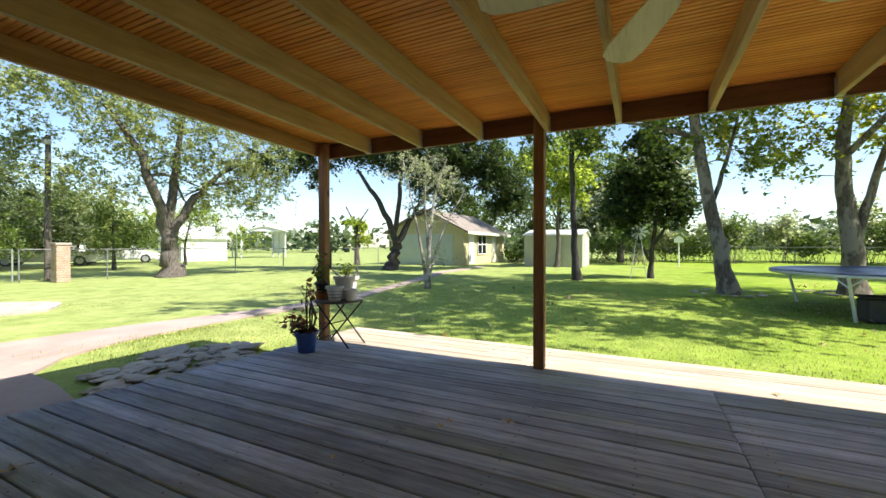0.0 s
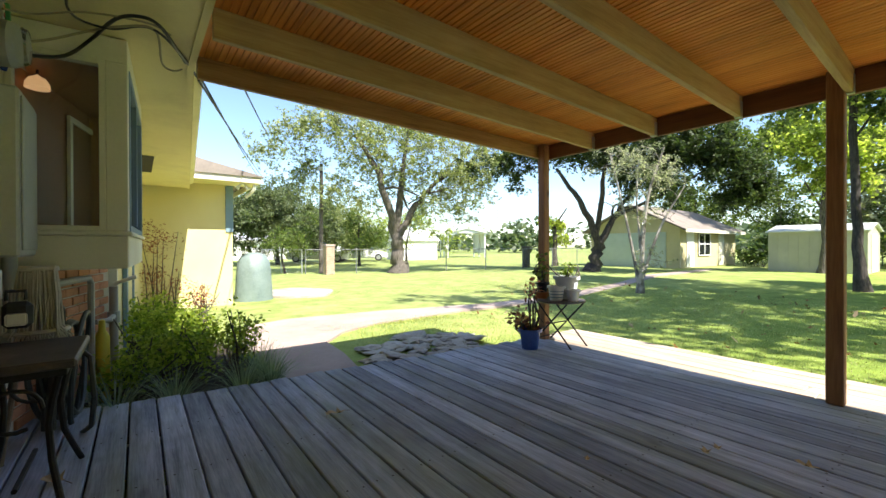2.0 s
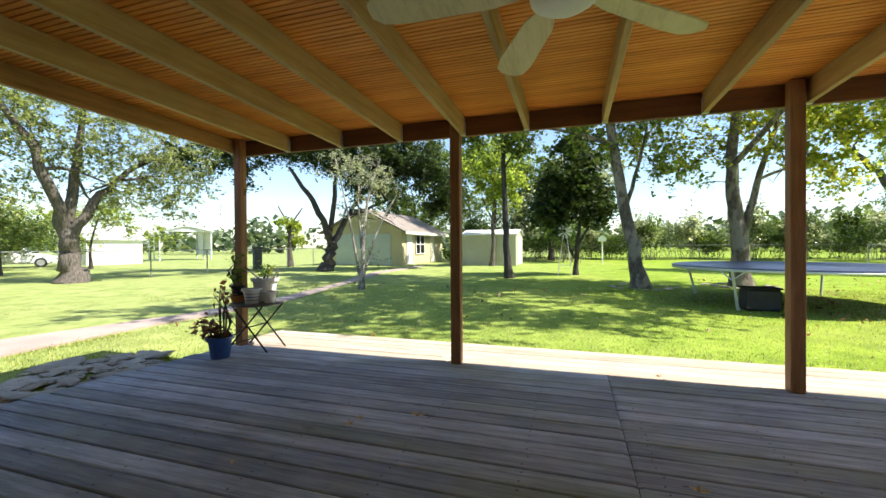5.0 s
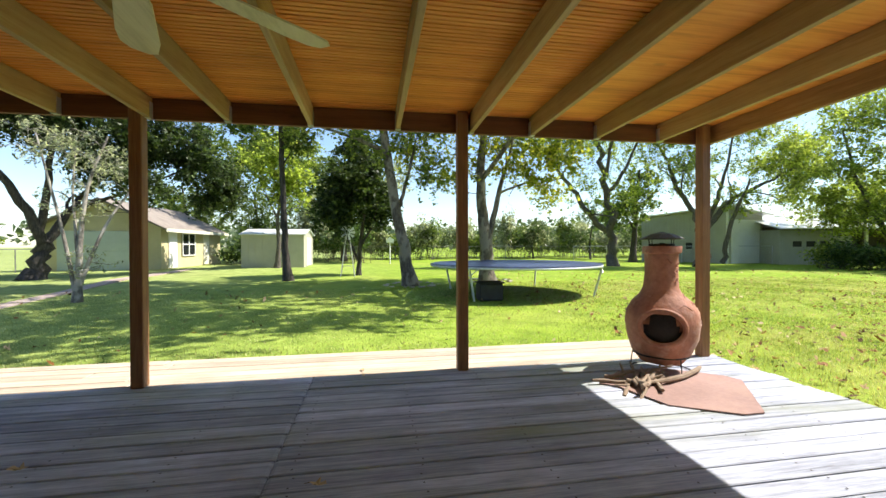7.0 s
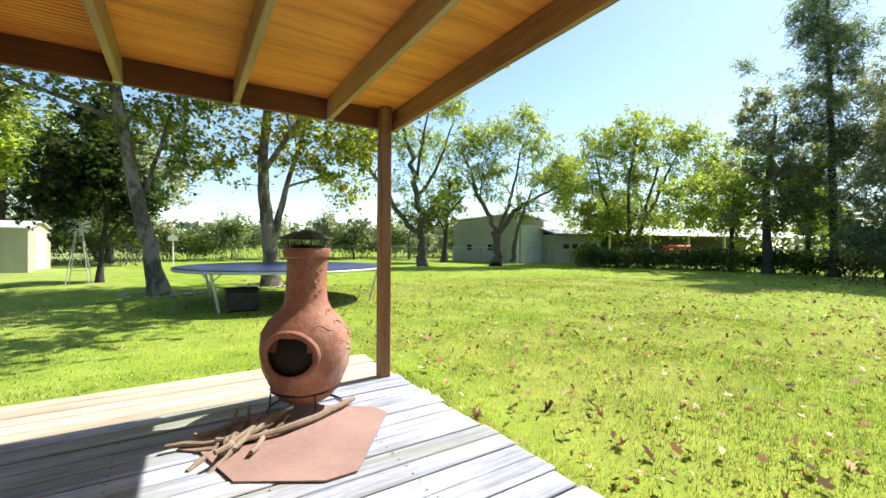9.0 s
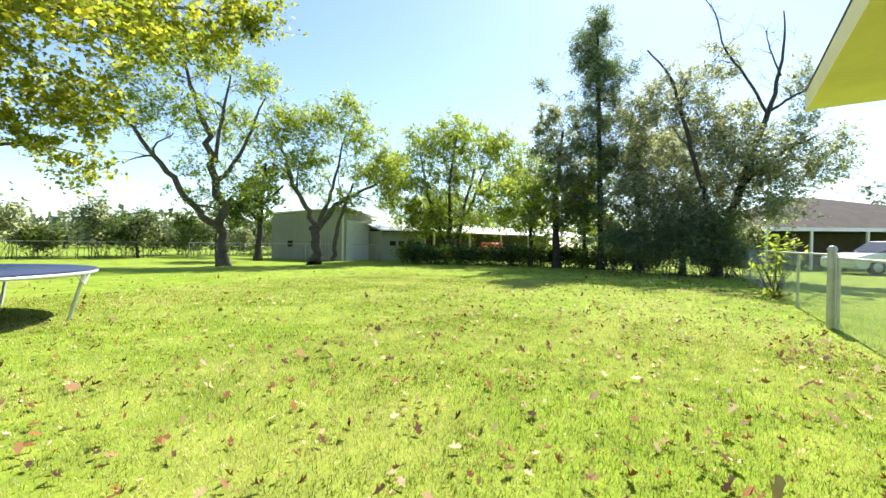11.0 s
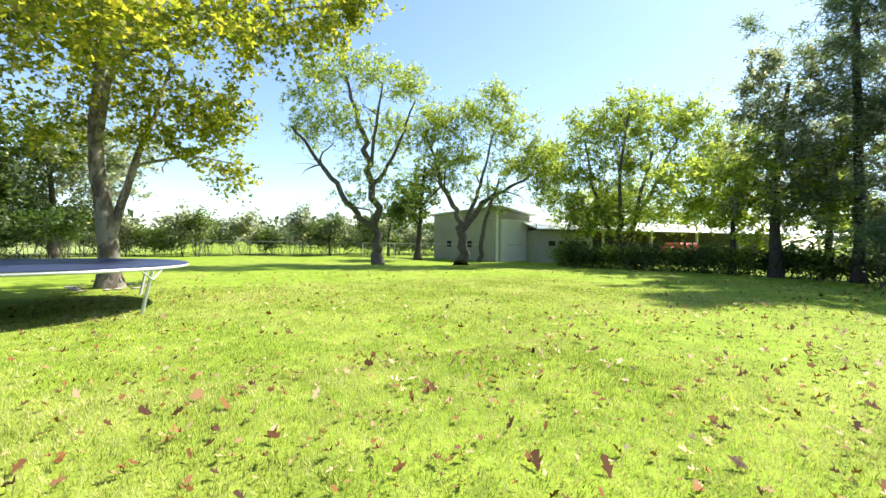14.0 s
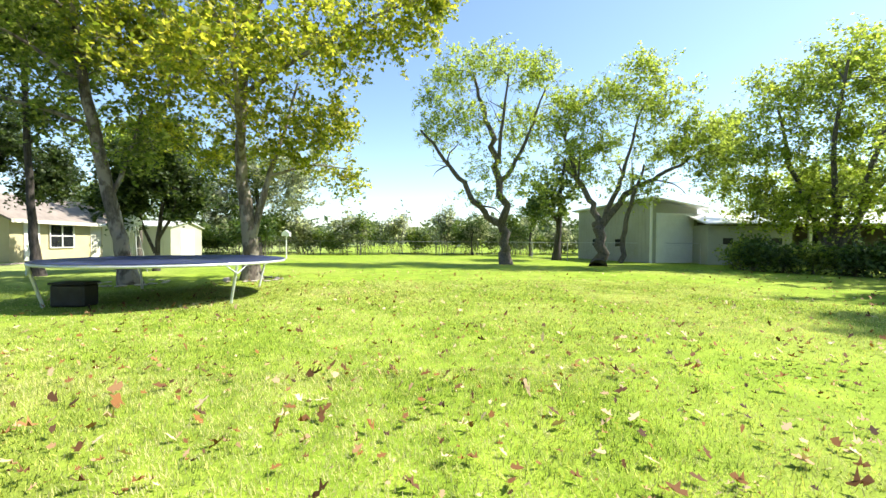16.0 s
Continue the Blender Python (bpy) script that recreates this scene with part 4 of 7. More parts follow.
tree("fruit_tree", "old leaning pecan tree with thin yellow-green leaves", (16.20, 19.00, GROUND),
     [[(-0.05, 0.02, 0.00, 0.272), (-0.16, 0.04, 1.78, 0.245), (-0.28, 0.08, 2.70, 0.218), (-0.45, 0.12, 5.14, 0.191), (-0.93, 0.26, 7.28, 0.137), (-1.63, 0.45, 9.14, 0.097), (-1.84, 0.51, 10.37, 0.055)],
      [(-0.25, 0.07, 2.08, 0.191), (-1.18, 0.15, 2.76, 0.165), (-2.40, 0.18, 4.25, 0.139), (-3.44, 0.20, 5.66, 0.097), (-4.69, 0.25, 7.10, 0.056)],
      [(-0.39, 0.11, 4.53, 0.136), (0.57, -0.21, 5.87, 0.094), (1.39, -0.50, 8.09, 0.066), (1.79, -0.64, 9.26, 0.039)],
      [(-0.45, 0.12, 5.44, 0.109), (-0.45, -0.46, 7.56, 0.082), (-0.32, -1.08, 9.66, 0.041)]],
     [(-3.0, 0.9, 10.5, 1.2, 1.2, 1.2, 44), (-1.0, -0.0, 10.7, 1.8, 1.8, 1.1, 61), (1.1, -1.3, 9.8, 1.5, 1.5, 1.2, 51), (-2.6, -0.5, 7.6, 1.9, 1.9, 1.4, 57), (0.7, 1.3, 7.9, 1.8, 1.8, 1.5, 57), (2.0, -0.2, 7.3, 1.2, 1.2, 1.5, 37), (-3.8, 1.0, 7.1, 0.9, 0.9, 0.9, 23), (-0.5, 0.6, 5.2, 1.8, 1.8, 1.1, 30), (-1.5, -0.0, 3.6, 1.2, 1.2, 0.6, 13), (-4.2, 0.8, 8.8, 1.1, 1.1, 1.2, 23), (2.5, -1.5, 8.1, 1.1, 1.1, 1.3, 30), (0.5, -1.5, 4.3, 1.8, 1.8, 1.1, 23)],
     0.125, 54, M_BARK, M_LEAF_LIME, 20, jitter=0.55, sub=70, spread=0.5, min_z=2.2, twig=0.018)
tree("fruit_tree", "wide spreading pecan tree with forked trunk", (20.20, 16.90, GROUND),
     [[(0.05, -0.02, 0.10, 0.308), (0.12, -0.06, 1.48, 0.260), (0.16, -0.08, 2.19, 0.236)],
      [(0.12, -0.06, 2.10, 0.165), (-0.28, 0.47, 3.47, 0.145), (-0.71, 0.97, 4.64, 0.123), (-0.93, 1.49, 6.38, 0.087), (-1.27, 1.97, 7.73, 0.050)],
      [(0.21, -0.11, 2.10, 0.188), (1.14, -0.45, 3.55, 0.136), (2.38, -0.97, 4.31, 0.107), (3.35, -1.37, 4.91, 0.071), (4.18, -1.72, 5.43, 0.038)],
      [(0.30, -0.15, 2.33, 0.141), (0.97, -0.21, 3.98, 0.114), (1.43, -0.22, 5.33, 0.079), (1.95, -0.12, 7.47, 0.055), (2.91, -0.30, 9.22, 0.032)],
      [(0.96, -0.50, 0.27, 0.137), (0.84, -0.92, 1.76, 0.114), (1.00, -1.54, 3.40, 0.089), (1.13, -2.06, 4.75, 0.044)]],
     [(-0.6, 0.6, 8.0, 1.4, 1.4, 1.1, 51), (1.5, 0.6, 8.9, 1.6, 1.6, 1.2, 64), (2.4, -1.5, 7.8, 1.4, 1.4, 1.3, 61), (3.3, -2.4, 6.2, 1.0, 1.0, 1.2, 47), (0.9, 1.0, 6.3, 1.8, 1.8, 1.1, 54), (2.9, -1.0, 5.6, 1.6, 1.6, 0.9, 51), (-1.3, 0.2, 6.1, 0.8, 0.8, 1.2, 23), (2.2, -0.7, 9.7, 1.2, 1.2, 0.8, 30), (4.4, -1.7, 4.9, 0.6, 0.6, 0.8, 20), (1.2, -1.5, 3.8, 1.7, 1.7, 1.0, 27), (-0.1, 0.9, 4.7, 1.3, 1.3, 1.0, 23), (4.9, -2.2, 5.9, 0.8, 0.8, 1.2, 30)],
     0.125, 57, M_BARK, M_LEAF_LIME, 21, jitter=0.55, sub=70, spread=0.5, min_z=2.0, twig=0.018)
tree("small_tree", "thin tree in the shade behind the pecans", (20.50, 24.50, GROUND),
     [[(0.60, -0.23, 0.10, 0.234), (0.75, -0.29, 2.33, 0.183), (0.80, -0.30, 4.64, 0.133), (1.05, -0.40, 6.93, 0.066)],
      [(0.75, -0.29, 2.33, 0.100), (-0.39, -0.07, 4.28, 0.068)],
      [(0.80, -0.31, 3.87, 0.100), (1.94, -1.18, 5.36, 0.065)]],
     [(-0.1, -1.3, 4.1, 1.9, 1.9, 1.7, 36), (1.6, -0.2, 6.2, 1.6, 1.6, 1.5, 30), (-0.9, 0.2, 3.5, 1.5, 1.5, 1.6, 24)],
     0.23, 57, M_BARK_DARK, M_LEAF_OAK, 22, spread=0.5, min_z=2.5)
tree("shade_tree", "many-stemmed tree with lime green crown by the hedge", (31.00, 13.20, GROUND),
     [[(-0.67, 1.02, 0.06, 0.218), (-0.69, 1.04, 1.77, 0.182), (-0.59, 0.89, 3.39, 0.146)],
      [(-0.75, 1.13, 0.95, 0.145), (-0.97, 1.98, 2.97, 0.127), (-1.16, 2.97, 5.78, 0.090), (-1.13, 3.51, 8.19, 0.054)],
      [(-0.57, 0.86, 0.96, 0.146), (0.18, 0.18, 3.40, 0.128), (0.93, -0.50, 5.84, 0.091), (1.79, -1.35, 8.28, 0.055)],
      [(-0.63, 0.94, 2.58, 0.127), (-1.42, 0.62, 5.81, 0.091), (-1.81, -0.32, 9.04, 0.055)],
      [(-0.23, 0.35, 0.36, 0.146), (-0.75, 0.04, 2.59, 0.109), (-1.14, -1.37, 6.64, 0.073)]],
     [(-1.5, 3.1, 8.7, 2.0, 2.0, 1.6, 57), (0.7, 1.4, 9.8, 2.4, 2.4, 1.6, 71), (0.2, -2.3, 8.2, 2.2, 2.2, 1.8, 64), (-2.8, 2.7, 5.6, 2.0, 2.0, 1.8, 54), (0.4, 1.1, 6.4, 2.8, 2.8, 2.0, 78), (1.5, -2.5, 5.5, 2.2, 2.2, 2.0, 61), (-2.1, 2.7, 3.3, 1.8, 1.8, 1.2, 34), (-0.0, -1.1, 3.4, 2.6, 2.6, 1.2, 44), (1.2, -4.4, 6.4, 2.0, 2.0, 2.0, 51), (-3.1, 4.5, 6.9, 1.6, 1.6, 1.6, 37), (1.2, -3.2, 3.2, 2.4, 2.4, 1.1, 40), (-1.2, 1.0, 2.8, 2.4, 2.4, 1.0, 34), (-1.5, 3.5, 3.2, 2.4, 2.4, 1.3, 40), (-2.5, 5.0, 4.6, 2.2, 2.2, 1.6, 40), (0.5, 2.0, 4.6, 2.6, 2.6, 1.4, 40), (0.5, -4.5, 3.8, 2.4, 2.4, 1.5, 40), (0.0, 0.5, 8.2, 2.4, 2.4, 1.6, 40)],
     0.155, 78, M_BARK, M_LEAF_LIME, 23, jitter=0.4, sub=40, spread=0.66, min_z=1.8)
pine = tree("pine_tree", "tall thin pine above the neighbouring trees", (28.70, 2.95, GROUND),
     [[(0.02, -0.06, 0.00, 0.228), (0.00, -0.02, 2.64, 0.195), (-0.04, 0.14, 8.33, 0.163), (-0.08, 0.29, 13.27, 0.114), (-0.10, 0.40, 17.44, 0.049)]],
     [(-0.3, 0.3, 16.6, 1.3, 1.3, 1.3, 34), (-0.3, 0.6, 14.6, 2.0, 2.0, 1.3, 46), (-0.3, -0.4, 13.0, 1.9, 1.9, 1.2, 40), (0.1, 0.6, 11.4, 2.1, 2.1, 1.4, 40), (-0.2, 0.7, 9.1, 2.0, 2.0, 1.5, 40), (-0.0, 1.3, 6.5, 2.8, 2.8, 1.7, 46), (0.4, -1.0, 7.9, 1.6, 1.6, 1.7, 26), (0.0, 3.4, 8.8, 1.5, 1.5, 2.3, 30), (-1.8, 0.2, 3.6, 2.6, 2.6, 1.5, 24), (-0.9, 4.2, 13.4, 0.5, 0.5, 0.4, 5)],
     0.46, 56, M_BARK_DARK, M_LEAF_PINE, 24, shape="needle", sub=50, spread=0.4, min_z=5.0)
pine.scale = (0.8, 0.8, 0.8)
old_oak = tree("shade_tree", "half-bare oak with dead upper limbs and greyish leaves", (27.75, -1.80, GROUND),
     [[(0.03, -0.72, 0.00, 0.253), (0.06, -1.18, 2.43, 0.224), (0.08, -1.75, 4.76, 0.195), (0.13, -2.64, 7.83, 0.144), (0.15, -3.18, 9.58, 0.100), (0.17, -3.52, 11.87, 0.058), (0.16, -3.44, 13.83, 0.029)],
      [(0.14, -2.97, 8.77, 0.081), (0.06, -3.85, 9.31, 0.057), (0.00, -4.55, 9.67, 0.040), (-0.03, -5.14, 9.40, 0.021)],
      [(0.14, -2.86, 8.65, 0.081), (-0.57, -1.92, 10.54, 0.064), (-1.11, -0.94, 11.93, 0.050), (-1.78, -0.56, 13.82, 0.028), (-2.07, -0.04, 14.56, 0.019)],
      [(0.04, -0.94, 1.84, 0.159), (-0.73, 0.13, 5.50, 0.119), (-1.33, 0.82, 8.34, 0.098), (-1.87, 1.39, 10.93, 0.063), (-2.23, 2.55, 12.44, 0.039)],
      [(0.16, -3.38, 10.51, 0.049), (-0.00, -2.85, 12.04, 0.032), (-0.09, -2.74, 12.91, 0.020)],
      [(0.08, -1.75, 4.76, 0.087), (-0.41, -3.15, 6.36, 0.060), (-0.56, -4.67, 7.01, 0.036)]],
     [(-1.0, 2.5, 9.3, 1.8, 1.8, 1.9, 36), (1.0, 0.7, 11.2, 1.3, 1.3, 1.1, 20), (0.8, 0.4, 8.2, 1.9, 1.9, 1.8, 44), (-1.1, -1.9, 6.2, 1.9, 1.9, 1.7, 56), (-0.4, -3.5, 5.4, 1.3, 1.3, 1.7, 40), (0.9, 2.1, 6.1, 2.3, 2.3, 1.9, 50), (1.6, -0.5, 4.7, 2.3, 2.3, 1.5, 56), (-0.0, -4.0, 7.6, 0.8, 0.8, 1.4, 18), (0.4, 3.3, 7.5, 1.2, 1.2, 1.9, 22), (-0.8, -2.9, 3.5, 1.6, 1.6, 1.1, 36), (0.2, -0.9, 11.7, 1.8, 1.8, 1.2, 22), (0.4, -5.1, 6.2, 1.2, 1.2, 1.6, 36), (0.8, -4.2, 10.3, 1.2, 1.2, 1.4, 14), (-0.5, 0.2, 3.4, 2.4, 2.4, 1.4, 44), (-0.5, 2.6, 4.4, 2.2, 2.2, 1.6, 44), (0.0, 4.2, 5.2, 2.2, 2.2, 1.8, 40), (0.3, -2.4, 5.6, 1.8, 1.8, 1.6, 34), (-1.0, 1.6, 10.2, 1.6, 1.6, 1.4, 30), (-0.5, 3.6, 9.4, 1.6, 1.6, 1.6, 30), (0.0, -1.0, 7.4, 1.8, 1.8, 1.4, 34)],
     0.13, 100, M_BARK_DARK, M_LEAF_GREY, 25, spread=0.62, min_z=2.5, jitter=0.35, sub=110, fill=0.4, twig=0.02)
old_oak.scale = (0.83, 0.83, 0.83)


# ---- more materials ----
M_BRICK = painted("red brown brick", (0.40, 0.15, 0.07), (0.66, 0.32, 0.17), 0.85, 5, 70, 0.4, 0, (0.42, 0.3, 0.2), 0.35)
M_MORTAR = painted("tan mortar", (0.5, 0.43, 0.33), (0.62, 0.55, 0.44), 0.95, 6, 90, 0.5)
M_IRON = painted("dark wrought iron", (0.015, 0.014, 0.013), (0.045, 0.04, 0.036), 0.55, 8, 90, 0.3, 0.5, (0.12, 0.06, 0.03), 0.3)
M_TABLE = painted("worn dark table top", (0.035, 0.028, 0.026), (0.12, 0.095, 0.085), 0.5, 7, 70, 0.3, 0, (0.28, 0.24, 0.22), 0.5)
M_RUBBER = painted("black rubber", (0.012, 0.012, 0.013), (0.035, 0.035, 0.037), 0.6, 8, 60, 0.1)
M_HOSE = painted("grey green hose", (0.03, 0.034, 0.03), (0.075, 0.08, 0.07), 0.5, 8, 60, 0.1)
M_GREYBOX = painted("pale grey painted steel", (0.42, 0.43, 0.40), (0.55, 0.56, 0.52), 0.5, 2, 50, 0.1, 0.1, (0.32, 0.3, 0.24), 0.3)
M_PVC = painted("grey pvc pipe", (0.30, 0.30, 0.28), (0.42, 0.42, 0.39), 0.5, 6, 60, 0.1)
M_MOP = painted("dirty cotton strands", (0.46, 0.42, 0.35), (0.68, 0.63, 0.54), 0.95, 12, 90, 0.4)
M_CLAY = painted("terracotta clay", (0.20, 0.07, 0.04), (0.47, 0.215, 0.135), 0.7, 5.0, 28, 0.9, 0, (0.56, 0.42, 0.35), 0.65)
M_SOOT = painted("sooty clay", (0.012, 0.01, 0.009), (0.04, 0.03, 0.026), 0.95, 6, 60, 0.3)
M_MAT = painted("rusty brown hearth mat", (0.23, 0.14, 0.12), (0.36, 0.235, 0.205), 0.85, 2.0, 40, 0.3, 0, (0.42, 0.28, 0.21), 0.4)
M_STICK = painted("dry stick wood", (0.13, 0.09, 0.06), (0.34, 0.26, 0.19), 0.9, 9, 90, 0.4)
M_FAN = wood("cream fan blade", "y", (0.5, 0.44, 0.24), (0.66, 0.6, 0.36), (0.72, 0.67, 0.43), 0.5, 14, 0.2, 0.08)
M_BLUEPOT = painted("cobalt glazed pot", (0.02, 0.05, 0.22), (0.05, 0.11, 0.36), 0.25, 3, 40, 0.1)
M_WHITEPOT = painted("white glazed pot", (0.55, 0.56, 0.58), (0.7, 0.7, 0.72), 0.35, 3, 40, 0.1)
M_BLACKPOT = painted("black plastic pot", (0.015, 0.015, 0.016), (0.03, 0.03, 0.032), 0.5)
M_ORANGEPOT = painted("orange clay pot", (0.45, 0.15, 0.05), (0.58, 0.24, 0.09), 0.7)
M_SOIL = painted("potting soil", (0.02, 0.014, 0.01), (0.06, 0.045, 0.03), 1.0, 8, 60, 0.5)
M_ROCK = painted("grey tan rock", (0.30, 0.26, 0.215), (0.56, 0.51, 0.44), 0.9, 2.5, 25, 0.6, 0, (0.16, 0.10, 0.07), 0.5)
M_COVER = painted("grey green vinyl cover", (0.13, 0.18, 0.175), (0.24, 0.30, 0.285), 0.5, 2.5, 30, 0.3)
M_CABLE = painted("black cable", (0.008, 0.008, 0.009), (0.02, 0.02, 0.022), 0.5)
M_CABLE_TAN = painted("tan cable", (0.25, 0.22, 0.13), (0.36, 0.32, 0.2), 0.6)
M_DARK = painted("dark vent", (0.015, 0.014, 0.013), (0.04, 0.037, 0.033), 0.8)
M_ROOM = painted("brown wood panelling", (0.20, 0.085, 0.035), (0.34, 0.155, 0.065), 0.5, 2, 40, 0.1)
M_RED = painted("red label", (0.5, 0.06, 0.04), (0.62, 0.1, 0.07), 0.5)
M_GREEN = painted("green plastic", (0.03, 0.22, 0.08), (0.05, 0.3, 0.12), 0.4)
M_YELLOW = painted("yellow plastic", (0.55, 0.42, 0.02), (0.7, 0.55, 0.05), 0.45)
M_RED_LEAF = leafy("reddish nandina leaves", (0.12, 0.035, 0.02), (0.3, 0.10, 0.06), (0.45, 0.26, 0.16), 0.35)
M_BED_LEAF = leafy("fresh shrub leaves", (0.12, 0.20, 0.025), (0.29, 0.38, 0.05), (0.52, 0.57, 0.12), 0.62)
M_BLADE = leafy("blue grey strap leaves", (0.16, 0.22, 0.14), (0.28, 0.36, 0.25), (0.46, 0.53, 0.40), 0.45)
M_GLASS = clear_glass("clear glass")
m_, nt_, b_ = material("warm lamp shade")
b_.inputs["Base Color"].default_value = (0.8, 0.52, 0.28, 1)
b_.inputs["Emission Color"].default_value = (1.0, 0.55, 0.25, 1)
b_.inputs["Emission Strength"].default_value = 0.22
M_LAMP = m_


# ---- ceiling fan ----
fan = thing("ceiling_fan", (1.0, -1.93, BEAM_Z1 - 0.008), "cream ceiling fan with five blades and a white glass bowl", "ceiling fan")
part("canopy", lathe([(0.001, 0.046), (0.07, 0.044), (0.065, 0.004), (0.02, -0.06), (0.018, -0.10), (0.001, -0.101)], 20), M_WHITE, fan, "", True)
part("motor", lathe([(0.001, -0.09), (0.06, -0.095), (0.105, -0.13), (0.11, -0.19), (0.07, -0.225), (0.001, -0.226)], 24), M_WHITE, fan, "white motor housing", True)
part("bowl", lathe([(0.06, -0.227), (0.125, -0.232), (0.12, -0.255), (0.085, -0.278), (0.04, -0.288), (0.001, -0.29)], 24), M_WHITE, fan, "white glass bowl", True)
for a in (114, 42, 330, 258, 186):
    bm = bmesh.new()
    out = [(0.16, -0.035), (0.26, -0.062), (0.6, -0.082), (0.71, -0.072), (0.75, -0.035), (0.75, 0.035), (0.71, 0.072), (0.6, 0.082), (0.26, 0.062), (0.16, 0.035)]
    prism(out, "z", -0.012, -0.004, bm)
    box(0.08, 0.2, -0.02, 0.02, -0.004, 0.001, 0, bm)
    blade = part("blade", bm, M_FAN, fan)
    blade.matrix_local = Matrix.Translation((0, 0, -0.20)) @ Matrix.Rotation(radians(a), 4, 'Z') @ Matrix.Rotation(radians(11), 4, 'X')

# ---- house: opening for the bay, bricks, bay window ----
unit_bricks = [from_bm("brick", box(-w / 2, w / 2, -0.01, 0.012, 0.0, 0.056, 0.004), M_BRICK) for w in (0.196, 0.188, 0.2)]


def brick_run(name, at, heading, length):
    """Courses of brick on a mortar bed, along local -x from the corner given."""
    run = tagged(new(name, from_bm(name, box(-length, 0, 0.001, 0.006, GROUND, 0.99), M_MORTAR)), "tan mortar bed of the red brick base", "brickwork", "", "structure")
    run.location, run.rotation_euler = (*at, 0), (0, 0, radians(heading))
    for r in range(15):
        z = -0.07 + r * 0.069
        for k in range(int(length / 0.206) + 1):
            x = -0.1 - k * 0.206 - (0.103 if r % 2 else 0)
            if x - 0.1 < -length or z + 0.06 > 0.99:
                continue
            ob = new("brick", unit_bricks[(r * 7 + k * 3) % 3])
            ob.parent = run
            ob.location = (x + rng0.uniform(-0.004, 0.004), 0.012 + rng0.uniform(-0.003, 0.003), z)


brick_run("trim_brick_base", (-0.7, WALL_Y), 0, 1.9)
brick_run("trim_brick_angle", (-2.6, WALL_Y), -13.8, 1.6)

bay = thing("bay_window", (-2.4, WALL_Y, 0.92), "cream painted box bay window with dark glass panes", "window")
bay.rotation_euler = (0, 0, radians(-3))
BX, BD, BH = -1.4, 0.56, 1.32
part("apron", box(BX, 0.0, 0.006, BD, 0.0, 0.19, 0.006), M_TRIM, bay)
part("sill", box(BX - 0.02, 0.02, 0.01, BD + 0.02, 0.191, 0.215, 0.006), M_TRIM, bay)
part("head", box(BX, 0.0, 0.006, BD, 1.18, BH, 0.004), M_TRIM, bay)
for x0, x1 in ((-0.09, 0.0), (BX, BX + 0.09)):
    part("corner_post", box(x0, x1, BD - 0.10, BD, 0.216, 1.179, 0.004), M_TRIM, bay)
    part("corner_post", box(x0, x1, 0.006, 0.06, 0.216, 1.179, 0.004), M_TRIM, bay)
for side in ("end", "front"):
    bm = bmesh.new()
    a, b, w = (0.061, BD - 0.101, 0.028) if side == "end" else (BX + 0.091, -0.091, 0.04)
    for lo, hi, z0, z1 in ((a, a + w, 0.216, 1.179), (b - w, b, 0.216, 1.179), (a + w, b - w, 0.216, 0.216 + w), (a + w, b - w, 1.179 - w, 1.179)) + (() if side == "end" else ((-0.72, -0.68, 0.27, 1.13),)):
        if side == "end":
            box(-0.05, 0.006, lo, hi, z0, z1, 0.003, bm)
        else:
            box(lo, hi, BD - 0.05, BD + 0.006, z0, z1, 0.003, bm)
    fr = part("window_frame", bm, M_TRIM if side == "end" else M_BLUE, bay)
    if side == "end":
        pane = part("pane", box(-0.03, -0.026, a + w, b - w, 0.246, 1.149), M_GLASS, bay)
    else:
        pane = part("pane", box(a + w, b - w, BD - 0.025, BD - 0.021, 0.257, 1.138), M_GLASS, bay)
    pane.visible_shadow = False
part("lining", prism([(-0.02, 0.012), (-0.21, 0.012), (-1.30, 0.22), (-1.30, 0.228), (-0.21, 0.02), (-0.02, 0.02)], "z", 0.216, 1.169), M_ROOM, bay, "brown panelled interior")
# frame and panel built inside to stand for the reflection in the pane
for x0, x1, z0, z1 in ((-0.93, -0.89, 0.217, 1.06), (-1.28, -0.931, 1.02, 1.06)):
    part("reflection_frame", prism([(x0, 0.03 + 0.19 * (-x0 - 0.21)), (x1, 0.03 + 0.19 * (-x1 - 0.21)), (x1, 0.05 + 0.19 * (-x1 - 0.21)), (x0, 0.05 + 0.19 * (-x0 - 0.21))], "z", z0, z1), M_TRIM, bay, "cream frame shape in place of a reflection in the glass")
part("inner_wall", prism([(-1.28, 0.235), (-0.932, 0.169), (-0.932, 0.175), (-1.28, 0.241)], "z", 0.217, 1.019), M_RAFTER_X, bay)
part("lining", box(BX + 0.091, BX + 0.1, 0.061, BD - 0.11, 0.216, 1.179), M_ROOM, bay)
part("lining", box(BX + 0.1, -0.1, 0.061, BD - 0.11, 1.17, 1.178), M_ROOM, bay)
lamp = thing("pendant_lamp", (-2.74, -4.135, 2.03), "small warm glowing pendant lamp inside the bay window", "lamp")
part("shade", lathe([(0.058, -0.05), (0.055, -0.02), (0.038, 0.01), (0.016, 0.022), (0.001, 0.036)], 20), M_LAMP, lamp, "", True)
part("cord", tube([(0, 0, 0.03), (0, 0, 0.085)], 0.006, 6), M_IRON, lamp)

